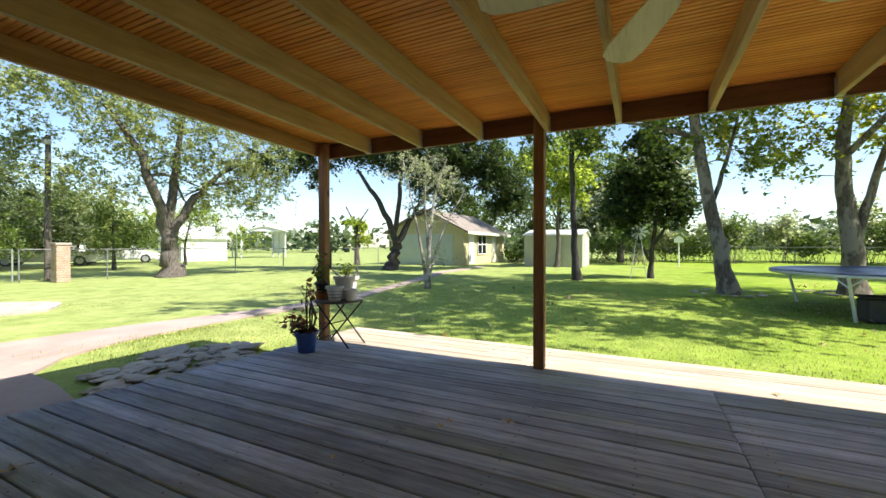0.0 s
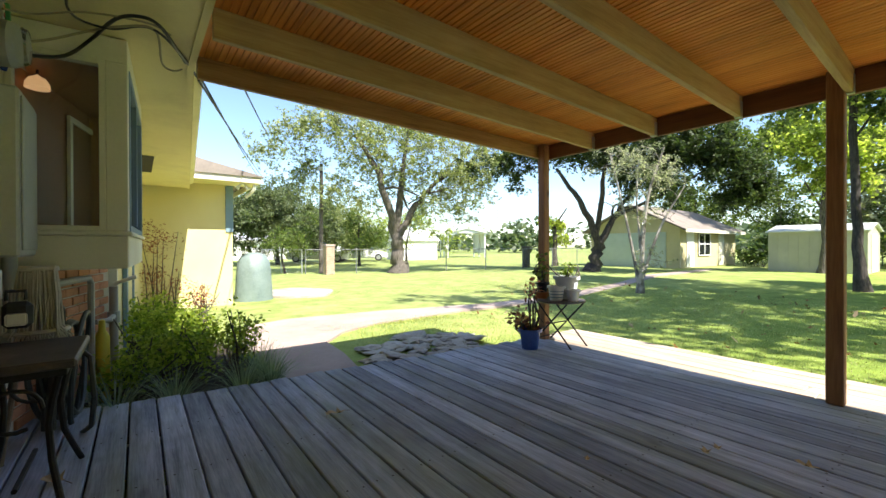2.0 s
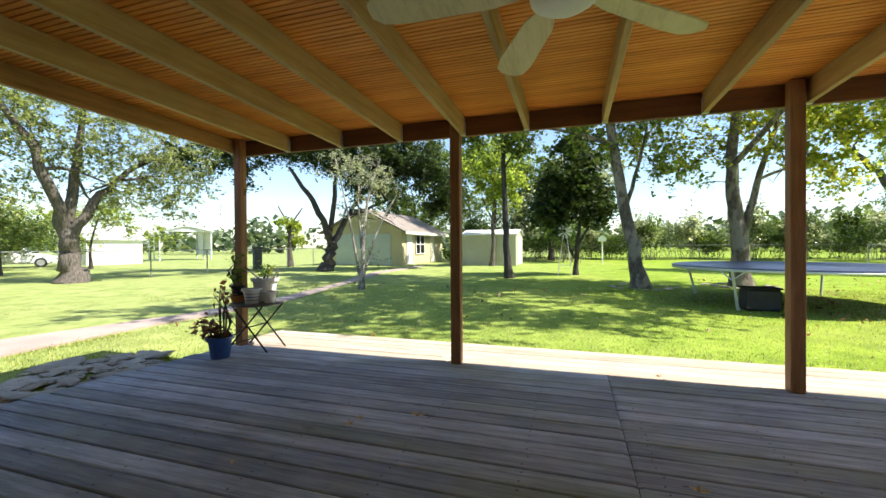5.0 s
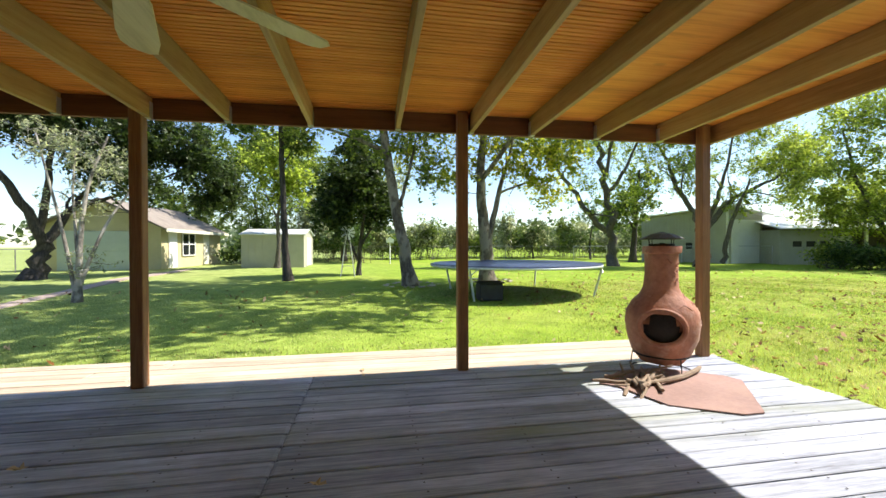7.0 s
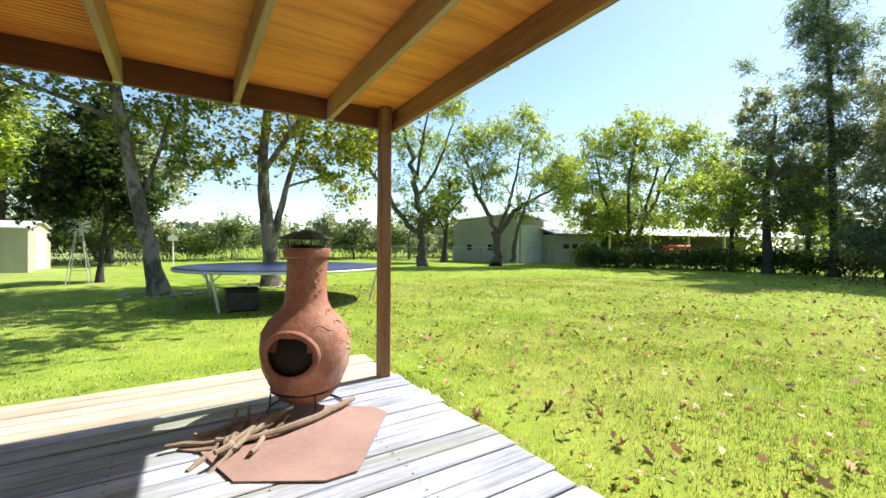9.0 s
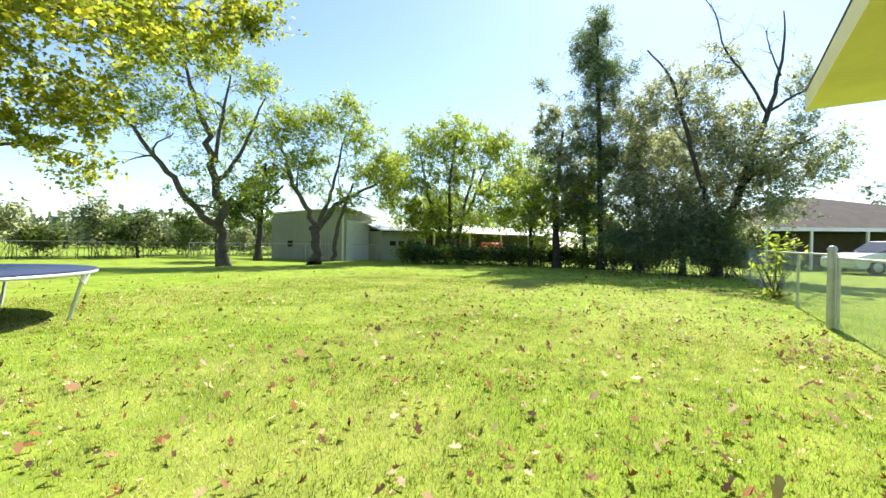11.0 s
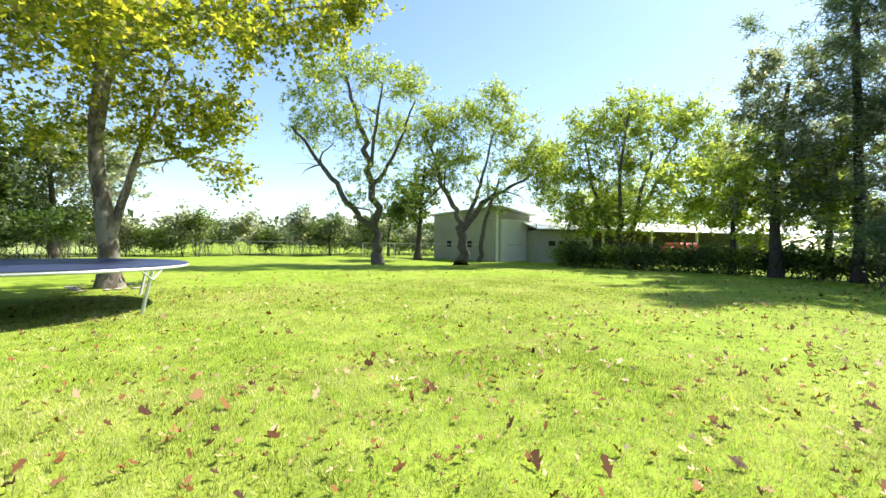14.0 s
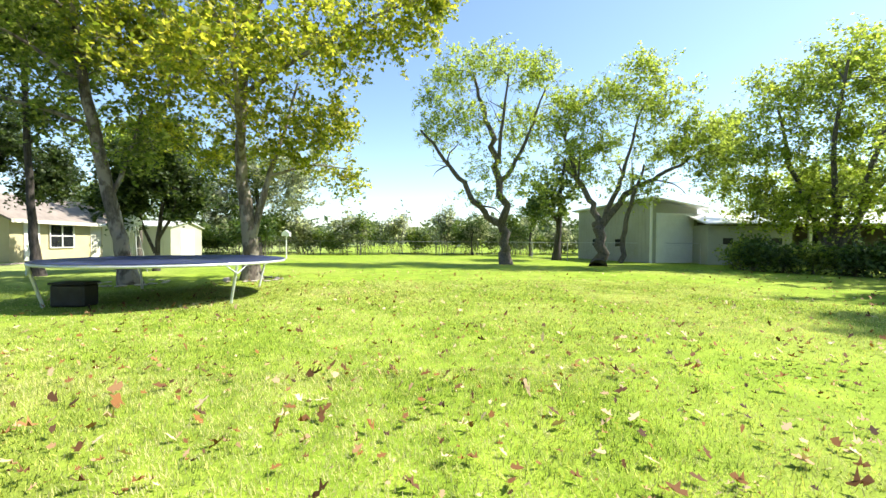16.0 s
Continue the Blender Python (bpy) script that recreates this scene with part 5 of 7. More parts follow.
# blue framed door and panelling in the recess next to the bricks
d = thing("door_side", (-6.0, -3.787, GROUND), "cream side door with dusty blue frame", "door", "", "structure")
d.rotation_euler = (0, 0, radians(-3.28))
part("leaf", box(-0.42, 0.42, 0.004, 0.03, 0.1, 2.15, 0.004), M_CREAM, d)
for x in (-0.48, 0.48):
    part("jamb", box(x - 0.055, x + 0.055, 0.004, 0.05, 0.0, 2.25, 0.004), M_BLUE, d)
part("head", box(-0.53, 0.53, 0.004, 0.052, 2.251, 2.34, 0.004), M_BLUE, d)
tagged(new("trim_corner", from_bm("trim_corner", box(-4.27, -4.155, -3.94, -3.82, GROUND, 2.24, 0.004), M_TRIM)), "cream corner board beside the brick base", "trim", "", "structure")

# wing: blue corner board, downspout, flood light, eave
tagged(new("trim_wing_corner", from_bm("trim_wing_corner", box(-9.299, -9.27, -2.14, -1.99, 1.38, 2.39, 0.004), M_BLUE)), "dusty blue board at the wing's corner", "trim", "", "structure")
tagged(new("trim_wing_soffit", from_bm("trim_wing_soffit", box(-9.299, -8.55, -3.35, -1.60, 2.395, 2.407), M_SOFFIT)), "pale yellow soffit of the wing", "soffit", "", "structure")
bm = box(-8.55, -8.52, -3.35, -1.57, 2.39, 2.51)
box(-16.4, -8.551, -1.60, -1.57, 2.39, 2.51, 0, bm)
tagged(new("trim_wing_fascia", from_bm("trim_wing_fascia", bm, M_TRIM)), "cream fascia of the wing's eave", "fascia", "", "structure")
ds = thing("downspout", (-8.62, -1.75, 2.39), "white bent downspout under the wing's eave", "downspout")
part("pipe", tube([(0.0, 0.05, -0.02), (0.0, 0.05, -0.12), (-0.1, 0.0, -0.2), (-0.22, -0.06, -0.26)], 0.035, 8), M_TRIM, ds, "", True)
fl = thing("flood_light", (-8.75, -1.9, 2.395), "white twin flood light under the eave", "lamp")
part("base", lathe([(0.05, 0), (0.05, -0.03), (0.001, -0.032)], 14), M_WHITE, fl)
for s in (-1, 1):
    h = part("lamp_head", lathe([(0.02, 0.0), (0.03, -0.05), (0.055, -0.11), (0.05, -0.115), (0.001, -0.10)], 14), M_WHITE, fl, "", True)
    h.matrix_local = Matrix.Translation((0, s * 0.04, -0.03)) @ Matrix.Rotation(radians(s * 40), 4, 'X')
v = thing("soffit_vent", (-6.6, -3.62, 2.245), "dark rectangular vent in the soffit", "vent")
part("frame", box(-0.75, 0.75, -0.16, 0.16, -0.006, 0.0), M_SOFFIT, v)
part("grille", box(-0.7, 0.7, -0.13, 0.13, -0.010, -0.0065), M_DARK, v)
gut = thing("gutter", (-2.6, -3.358, 0), "pale yellow gutter strip along the eave", "gutter")
gut.rotation_euler = (0, 0, radians(-4.73))
part("trough", prism([(0.004, 2.30), (0.058, 2.33), (0.073, 2.41), (0.004, 2.41)], "x", -6.3, -0.05), M_SOFFIT, gut)

# cables
cab = thing("wall_cables", (0, 0, 0), "loose black and tan cables looped under the eave", "cable")


def loose(points, per=6):
    """A soft curve through the points."""
    p = [Vector(q) for q in points]
    p = [p[0] * 2 - p[1]] + p + [p[-1] * 2 - p[-2]]
    out = []
    for a, b, c, d in zip(p, p[1:], p[2:], p[3:]):
        for k in range(per):
            u = k / per
            out.append(0.5 * (2 * b + (c - a) * u + (2 * a - 5 * b + 4 * c - d) * u * u + (3 * b - 3 * c + d - a) * u ** 3))
    return out + [p[-2]]


part("cable", tube(loose([(-2.00, -4.14, 1.93), (-2.15, -4.07, 1.97), (-2.25, -3.96, 2.04), (-2.35, -3.87, 2.19), (-2.01, -3.75, 2.19), (-1.91, -3.65, 2.19), (-1.96, -3.57, 2.19), (-2.20, -3.48, 2.19), (-2.90, -3.31, 2.31)]), 0.009, 6), M_CABLE, cab, "", True)
part("cable", tube(loose([(-1.88, -3.92, 2.19), (-2.03, -3.93, 2.19), (-2.13, -3.89, 2.19), (-2.14, -3.77, 2.19), (-2.01, -3.62, 2.19), (-2.17, -3.50, 2.19), (-2.88, -3.34, 2.31)]), 0.006, 6), M_CABLE, cab, "", True)
part("cable", tube(loose([(-2.00, -4.13, 1.95), (-2.15, -4.02, 2.06), (-2.24, -3.87, 2.19), (-2.10, -3.75, 2.19), (-2.02, -3.59, 2.19), (-2.47, -3.54, 2.19), (-2.54, -3.46, 2.19), (-2.90, -3.35, 2.40)]), 0.006, 6), M_CABLE_TAN, cab, "", True)
part("cable", tube(loose([(-2.00, -4.14, 2.10), (-2.10, -4.06, 2.15), (-2.02, -3.86, 2.19), (-1.96, -3.62, 2.19), (-2.03, -3.52, 2.19)]), 0.005, 6), M_CABLE_TAN, cab, "", True)
pole = thing("utility_pole", (-18.8, 3.5, GROUND), "tall brown wooden utility pole behind the fence", "utility pole")
part("shaft", tube([(0, 0, -0.1), (0.02, 0, 2.5), (0, 0.03, 5.35)], [0.11, 0.095, 0.08], 12), M_BARK, pole, "", True)
part("insulator", box(-0.1, 0.1, -0.1, 0.1, 5.0, 5.2, 0.02), M_GREYBOX, pole)
drop = thing("power_lines", (0, 0, 0), "thin black power lines running from the eave over the yard", "cable")
for a, b, sag, r in (((-2.9, -3.30, 2.29), (-40.0, 6.3, 7.4), 0.25, 0.010), ((-2.92, -3.28, 2.31), (-40.0, 6.0, 7.6), 0.4, 0.008), ((-3.2, -2.94, 2.42), (-40.0, 7.4, 10.0), 0.2, 0.008)):
    a, b = Vector(a), Vector(b)
    pts = [a.lerp(b, s / 14) - Vector((0, 0, sag * 4 * (s / 14) * (1 - s / 14))) for s in range(15)]
    part("line", tube(pts, r, 5), M_CABLE, drop)

# electric meter and boxes on the wall
em = thing("electric_meter", (-2.13, WALL_Y + 0.013, 1.0), "grey electric panel box with a round glass meter", "meter")
part("panel_box", box(-0.2, 0.17, 0.0, 0.17, 0.0, 0.76, 0.01), M_GREYBOX, em)
part("panel_door", box(-0.17, 0.14, 0.171, 0.18, 0.03, 0.73, 0.004), M_GREYBOX, em)
part("meter_socket", box(-0.06, 0.41, 0.0, 0.07, 0.761, 1.06, 0.01), M_GREYBOX, em)
mt = part("meter_glass", lathe([(0.105, 0.0), (0.108, 0.02), (0.098, 0.03), (0.092, 0.11), (0.07, 0.15), (0.001, 0.158)], 28), M_GLASS, em, "clear glass meter dome", True)
mt.matrix_local = Matrix.Translation((0.27, 0.071, 0.90)) @ Matrix.Rotation(radians(-90), 4, 'X')
mt.visible_shadow = False
md = part("meter_dial", lathe([(0.08, 0.0), (0.08, 0.09), (0.05, 0.11), (0.001, 0.112)], 20), M_GREYBOX, em)
md.matrix_local = Matrix.Translation((0.27, 0.072, 0.90)) @ Matrix.Rotation(radians(-90), 4, 'X')
mr = part("meter_ring", tube([(0.112 * math.cos(a), 0.0, 0.112 * math.sin(a)) for a in np.linspace(0, 2 * math.pi, 25)[:-1]], 0.012, 6, None, True), M_METAL, em, "", True)
mr.location = (0.27, 0.085, 0.90)
part("conduit", tube([(-0.05, 0.10, 0.0), (-0.05, 0.10, -0.35), (-0.05, 0.05, -0.5), (-0.05, 0.04, -0.95)], 0.03, 10), M_PVC, em, "", True)
sc = thing("service_conduit", (-2.06, WALL_Y + 0.013, 1.78), "grey service conduit with a white and red label and coloured straps", "conduit")
part("pipe", box(-0.045, 0.045, 0.02, 0.11, 0.285, 0.43, 0.012), M_PVC, sc)
part("pipe", tube([(0.0, 0.065, 0.29), (0.0, 0.065, 0.05), (0.0, 0.03, 0.0)], 0.03, 10), M_PVC, sc, "", True)
lp = part("label_plate", box(0.01, 0.035, 0.111, 0.115, 0.24, 0.36), M_WHITE, sc, "white label with red marks")
for z in (0.26, 0.30, 0.335):
    part("mark", box(0.013, 0.032, 0.1155, 0.117, z, z + 0.018), M_RED, lp)
part("strap", tube([(-0.05, 0.11, 0.36), (-0.05, 0.115, 0.2), (-0.04, 0.10, 0.08)], 0.012, 6), M_BLUEPOT, sc, "blue plastic strap", True)
part("strap", tube([(-0.02, 0.115, 0.38), (-0.025, 0.12, 0.26), (-0.02, 0.10, 0.18)], 0.011, 6), M_GREEN, sc, "green plastic strap", True)
nb = thing("outlet_box", (-1.95, WALL_Y + 0.013, 0.80), "small grey outdoor outlet box on the brick", "outlet")
part("body", box(-0.06, 0.06, 0.0, 0.09, 0.0, 0.16, 0.006), M_GREYBOX, nb)
part("cover", box(-0.05, 0.05, 0.091, 0.11, 0.015, 0.145, 0.004), M_WHITE, nb)
part("conduit", tube([(-0.02, 0.045, 0.0), (-0.02, 0.045, -0.15), (0.02, 0.05, -0.22), (0.1, 0.05, -0.24), (0.15, 0.045, -0.2)], 0.018, 8), M_PVC, nb, "", True)

# mop, clip light, hose, pipes
mop = thing("mop", (-2.22, -4.08, 0.95), "old cotton mop hanging head up against the bricks", "mop")
part("head_bar", box(-0.05, 0.05, -0.1, 0.09, -0.03, 0.0, 0.01), M_MOP, mop)
rm = np.random.default_rng(31)
paths = []
for k in range(150):
    y = rm.uniform(-0.09, 0.085)
    x = rm.uniform(-0.045, 0.05)
    L = rm.uniform(0.32, 0.40)
    paths.append((np.array([(x, y, -0.02), (x * 1.5 + rm.normal() * 0.006, y * 1.15, -0.14), (x * 1.5 + rm.normal() * 0.01, y * 1.2 + rm.normal() * 0.01, -0.3), (x * 2.1 + rm.normal() * 0.015, y * 1.5 + rm.normal() * 0.02, -L)]), (0.005, 0.005, 0.005, 0.003)))
vv, ff = tube_arrays(paths, 5)
st = new("yarn", raw_mesh("yarn", vv, ff, M_MOP))
st.parent = mop
tagged(st, "", "", "", "stuff")
part("binding", tube([(0.09 * math.cos(a), 0.125 * math.sin(a), -0.32) for a in np.linspace(0, 2 * math.pi, 17)[:-1]], 0.012, 6, None, True), M_MOP, mop)
part("handle", tube([(0, 0, -0.02), (0.0, -0.06, -0.5), (0.02, -0.12, -0.97)], 0.012, 8), M_STICK, mop)
clip = thing("work_light", (-2.0, -4.10, 0.66), "black and white clip-on work light on the wall", "lamp")
part("body", box(-0.03, 0.03, -0.05, 0.05, 0.02, 0.14, 0.02), M_RUBBER, clip)
part("lens", box(0.031, 0.04, -0.036, 0.036, 0.035, 0.09, 0.008), M_WHITE, clip)
part("grip", tube([(0.03, -0.03, 0.15), (0.035, -0.03, 0.19), (0.035, 0.03, 0.19), (0.03, 0.03, 0.15)], 0.008, 6), M_RUBBER, clip)
hose = thing("garden_hose", (-2.72, -4.08, 0.33), "coiled dark garden hose hanging on the brick wall", "hose")
rh = np.random.default_rng(8)
for k in range(12):
    rx, rz, oy = 0.28 + rh.uniform(-0.06, 0.06), 0.30 + rh.uniform(-0.06, 0.07), rh.uniform(-0.06, 0.14)
    ring = [(rx * math.cos(a) + 0.05 * math.sin(2 * a), oy + 0.03 * math.sin(a + k), -0.02 + rz * math.sin(a) - 0.04 * math.cos(a)) for a in np.linspace(0, 2 * math.pi, 33)[:-1]]
    part("coil", tube(ring, 0.014, 7, None, True), M_HOSE, hose, "", True)
part("nozzle_end", tube([(0.2, 0.12, 0.15), (0.34, 0.2, 0.1), (0.42, 0.22, -0.1), (0.34, 0.2, -0.28), (0.2, 0.12, -0.38)], 0.014, 7), M_HOSE, hose, "", True)
pp = thing("water_pipe", (-3.6, -3.97, 0.0), "bent grey water pipe on the brick wall", "pipe")
part("pipe", tube([(0.9, -0.18, 0.80), (0.4, -0.06, 0.81), (0.1, 0.0, 0.81), (0.04, 0.01, 0.77), (0.03, 0.01, 0.4), (0.03, 0.01, -0.2)], 0.022, 8), M_PVC, pp, "", True)
sp = thing("standpipe", (-4.0, -3.84, GROUND), "grey standpipe with a tap and side branch", "pipe")
part("riser", tube([(0, 0, 0), (0, 0, 0.92)], 0.032, 10), M_PVC, sp, "", True)
part("branch", tube([(0, 0, 0.66), (0.25, -0.02, 0.66), (0.3, -0.1, 0.66)], 0.022, 8), M_PVC, sp, "", True)
part("tap", tube([(-0.02, 0, 0.94), (0.0, 0.16, 1.0)], 0.018, 8), M_TRIM, sp)
part("collar", lathe([(0.045, 0.6), (0.045, 0.7)], 12), M_PVC, sp)
wand = thing("spray_bottle", (-3.62, -3.90, GROUND), "yellow plastic spray tank behind the hose", "sprayer")
part("tank", lathe([(0.05, 0.0), (0.055, 0.03), (0.05, 0.55), (0.025, 0.6), (0.02, 0.68), (0.001, 0.69)], 14), M_YELLOW, wand, "", True)

# iron side table by the wall
tb = thing("side_table", (-1.785, -4.03, 0), "worn dark side table with curved wrought iron legs", "table")
part("tabletop", box(-0.275, 0.275, -0.2, 0.17, 0.575, 0.61, 0.008), M_TABLE, tb)
part("apron", box(-0.25, 0.25, -0.17, 0.14, 0.545, 0.574, 0.004), M_IRON, tb)
for sx in (-1, 1):
    for sy in (-1, 1):
        pts = [(sx * 0.235, sy * 0.13 - 0.015, 0.545), (sx * 0.22, sy * 0.11 - 0.015, 0.46), (sx * 0.16, sy * 0.09 - 0.015, 0.34), (sx * 0.17, sy * 0.10 - 0.015, 0.2), (sx * 0.24, sy * 0.13 - 0.015, 0.08), (sx * 0.29, sy * 0.15 - 0.015, 0.0)]
        part("leg", tube(pts, 0.012, 8), M_IRON, tb, "", True)
    part("scroll", tube([(sx * 0.2, -0.015 + 0.08 * math.cos(a), 0.42 + 0.08 * math.sin(a)) for a in np.linspace(0, 5.2, 14)], 0.008, 6), M_IRON, tb, "", True)
part("stretcher", tube([(-0.2, -0.015, 0.12), (0.2, -0.015, 0.12)], 0.010, 6), M_IRON, tb)

# ---- plant stand with pots ----
stand = thing("folding_table", (-2.10, -0.06, 0), "small round folding table with crossed metal legs", "table")
part("tabletop", lathe([(0.001, 0.455), (0.25, 0.455), (0.262, 0.462), (0.262, 0.474), (0.25, 0.478), (0.001, 0.478)], 32), M_TABLE, stand, "", True)
for y in (-0.15, 0.15):
    part("leg", tube([(-0.24, y, 0.0), (0.20, y, 0.455)], 0.009, 6), M_IRON, stand)
    part("leg", tube([(0.24, y * 0.9, 0.0), (-0.20, y * 0.9, 0.455)], 0.009, 6), M_IRON, stand)
part("brace", tube([(0.0, -0.15, 0.235), (0.0, 0.15, 0.235)], 0.006, 6), M_IRON, stand)
part("brace", tube([(-0.2, -0.15, 0.05), (-0.2, 0.15, 0.05)], 0.006, 6), M_IRON, stand)


def pot(at, r, hgt, mat, label, group="pots on the folding table", rim=0.012, stripes=None):
    p = thing("plant_pot", at, label, "plant pot", group)
    part("body", lathe([(r * 0.72, 0), (r * 0.95, hgt * 0.85), (r + rim, hgt * 0.86), (r + rim, hgt), (r - 0.008, hgt), (r * 0.9, hgt * 0.86)], 24), mat, p, "", True)
    part("soil", lathe([(r * 0.90, hgt * 0.86), (r * 0.5, hgt * 0.89), (0.001, hgt * 0.9)], 16), M_SOIL, p)
    if stripes:
        for k in range(3):
            z = hgt * (0.2 + 0.2 * k)
            part("stripe", lathe([(r * (0.735 + 0.05 * (k + 0.9)), z), (r * (0.735 + 0.05 * (k + 1.5)), z + hgt * 0.08)], 24), stripes, p)
    return p


pot((-2.27, -0.14, 0.479), 0.075, 0.07, M_ORANGEPOT, "orange clay saucer pot under a black pot")
pot((-2.27, -0.14, 0.551), 0.068, 0.10, M_BLACKPOT, "black plastic nursery pot with a prickly plant")
pot((-2.06, -0.17, 0.479), 0.085, 0.15, M_WHITEPOT, "white pot with blue painted bands", stripes=M_BLUE)
pot((-1.92, -0.08, 0.479), 0.07, 0.115, M_WHITEPOT, "small round white ceramic pot")
pot((-2.10, 0.06, 0.479), 0.13, 0.24, M_WHITEPOT, "large white pot with yellow-green foliage")
pot((-2.16, -0.47, 0.0), 0.11, 0.205, M_BLUEPOT, "cobalt blue glazed pot with a reddish plant", "pots on the deck")
bush("pot_plant", "spiky grey green cactus-like plant in a black pot", (-2.27, -0.14, 0.63), [(0, 0, 0.12, 0.06, 0.06, 0.13, 60), (-0.05, 0.02, 0.26, 0.04, 0.04, 0.06, 24)], 0.055, M_LEAF_OAK, 41, "oval", 4, "plant")
bush("pot_plant", "yellow-green leafy plant in the large white pot", (-2.10, 0.06, 0.69), [(0, 0, 0.09, 0.15, 0.13, 0.11, 150)], 0.05, M_BED_LEAF, 42, "long", 6, "plant")
bush("pot_plant", "reddish leafy plant with one tall bare stem", (-2.16, -0.47, 0.17), [(-0.07, 0, 0.10, 0.2, 0.16, 0.1, 130), (0.02, 0.02, 0.42, 0.08, 0.07, 0.08, 24)], 0.065, M_RED_LEAF, 43, "oval", 7, "plant")

# ---- chiminea ----
ch = thing("chiminea", (4.17, -0.33, 0.0), "round terracotta clay chimney stove on a wire stand", "chiminea")


def chiminea_body():
    prof = [(0.12, 0.075), (0.165, 0.085), (0.225, 0.17), (0.268, 0.28), (0.285, 0.41), (0.272, 0.51), (0.225, 0.59), (0.165, 0.645), (0.136, 0.70), (0.128, 0.76), (0.125, 0.88), (0.127, 0.96), (0.13, 0.985), (0.147, 0.995), (0.150, 1.035), (0.144, 1.05), (0.125, 1.05), (0.11, 1.03), (0.105, 0.9), (0.11, 0.72), (0.2, 0.58), (0.255, 0.42), (0.2, 0.22), (0.001, 0.2)]
    bm = lathe(prof, 56)
    mouth = Vector((-0.60, -0.80, 0)).normalized()
    for v in bm.verts:
        a = math.atan2(v.co.y, v.co.x)
        d = 0.004 * math.sin(3 * a + v.co.z * 9) + 0.003 * math.sin(7 * a - v.co.z * 23)
        r = math.hypot(v.co.x, v.co.y)
        if r > 0.05:
            v.co.x *= 1 + d / r
            v.co.y *= 1 + d / r
    gone = [f for f in bm.faces if (lambda c: (Vector((c.x, c.y, 0)).dot(mouth) > 0) and ((Vector((c.x, c.y, 0)).cross(mouth).z / 0.155) ** 2 + ((c.z - 0.40) / 0.125) ** 2 < 1) and math.hypot(c.x, c.y) > 0.1)(f.calc_center_median())]
    bmesh.ops.delete(bm, geom=gone, context='FACES')
    return bm, mouth


bm, mouth = chiminea_body()
body = part("body", bm, M_CLAY, ch, "", True)
side_v = Vector((-mouth.y, mouth.x, 0))
ring = []
for a in np.linspace(0, 2 * math.pi, 41)[:-1]:
    s, z = 0.164 * math.cos(a), 0.138 * math.sin(a)
    depth = math.sqrt(max(0.283 ** 2 - s * s, 0)) - 0.02 - 0.25 * z * z / 0.133 * 0.8
    ring.append(mouth * (depth + 0.018) + side_v * s + Vector((0, 0, 0.40 + z)))
part("mouth_lip", tube(ring, 0.022, 8, None, True), M_CLAY, ch, "raised clay lip round the mouth", True)
part("ash_bowl", lathe([(0.001, 0.215), (0.19, 0.225), (0.235, 0.33), (0.242, 0.42), (0.19, 0.55), (0.11, 0.62)], 32), M_SOOT, ch, "sooty black inside", True)
for k, (a0, z0, s) in enumerate(((-95, 0.56, 1.0), (-60, 0.45, 1.2), (-40, 0.50, 0.9), (-75, 0.90, 0.8), (-70, 0.64, 0.9), (-20, 0.40, 1.0), (-50, 0.53, 0.8), (-45, 0.40, 0.7), (-35, 0.35, 0.8), (-85, 0.84, 0.9), (-80, 0.77, 1.0), (-95, 0.80, 0.7), (-60, 0.58, 0.7), (-30, 0.46, 0.6), (-110, 0.93, 0.9))):
    pts = []
    for u in np.linspace(0, 1, 9):
        a = radians(a0 + 28 * s * u)
        z = z0 + 0.018 * s * math.sin(u * 5 + k)
        zz = [0.075, 0.17, 0.28, 0.41, 0.51, 0.59, 0.645, 0.70, 0.78, 1.0]
        rr = [0.12, 0.225, 0.268, 0.285, 0.272, 0.225, 0.165, 0.136, 0.127, 0.13]
        r = float(np.interp(z, zz, rr)) + 0.001
        pts.append((r * math.cos(a), r * math.sin(a), z))
    part("relief", tube(pts, [0.002] + [0.006] * 7 + [0.002], 6), M_CLAY, ch, "", True)
st = part("stand", tube([(0.215 * math.cos(a), 0.215 * math.sin(a), 0.15) for a in np.linspace(0, 2 * math.pi, 33)[:-1]], 0.007, 6, None, True), M_IRON, ch, "thin black wire stand", True)
for a in (30, 150, 270):
    c, s = math.cos(radians(a)), math.sin(radians(a))
    part("stand_leg", tube([(0.22 * c, 0.22 * s, 0.15), (0.23 * c, 0.23 * s, 0.08), (0.235 * c, 0.235 * s, 0.0)], 0.005, 6), M_IRON, ch)
part("stand_foot_ring", tube([(0.236 * math.cos(a), 0.236 * math.sin(a), 0.008) for a in np.linspace(0, 2 * math.pi, 33)[:-1]], 0.006, 6, None, True), M_IRON, ch)
part("spark_screen", lathe([(0.098, 1.045), (0.1, 1.06), (0.1, 1.068), (0.09, 1.07)], 20), M_IRON, ch)
cap = part("rain_cap", lathe([(0.17, 1.105), (0.173, 1.112), (0.09, 1.15), (0.001, 1.172)], 8), M_IRON, ch, "small pointed metal rain cap")
for a in (0, 90, 180, 270):
    part("cap_leg", tube([(0.11 * math.cos(radians(a)), 0.11 * math.sin(radians(a)), 1.04), (0.12 * math.cos(radians(a)), 0.12 * math.sin(radians(a)), 1.11)], 0.004, 5), M_IRON, ch)
hm = thing("hearth_mat", (4.08, -0.72, 0.004), "rusty brown hearth mat with cut corners", "mat")
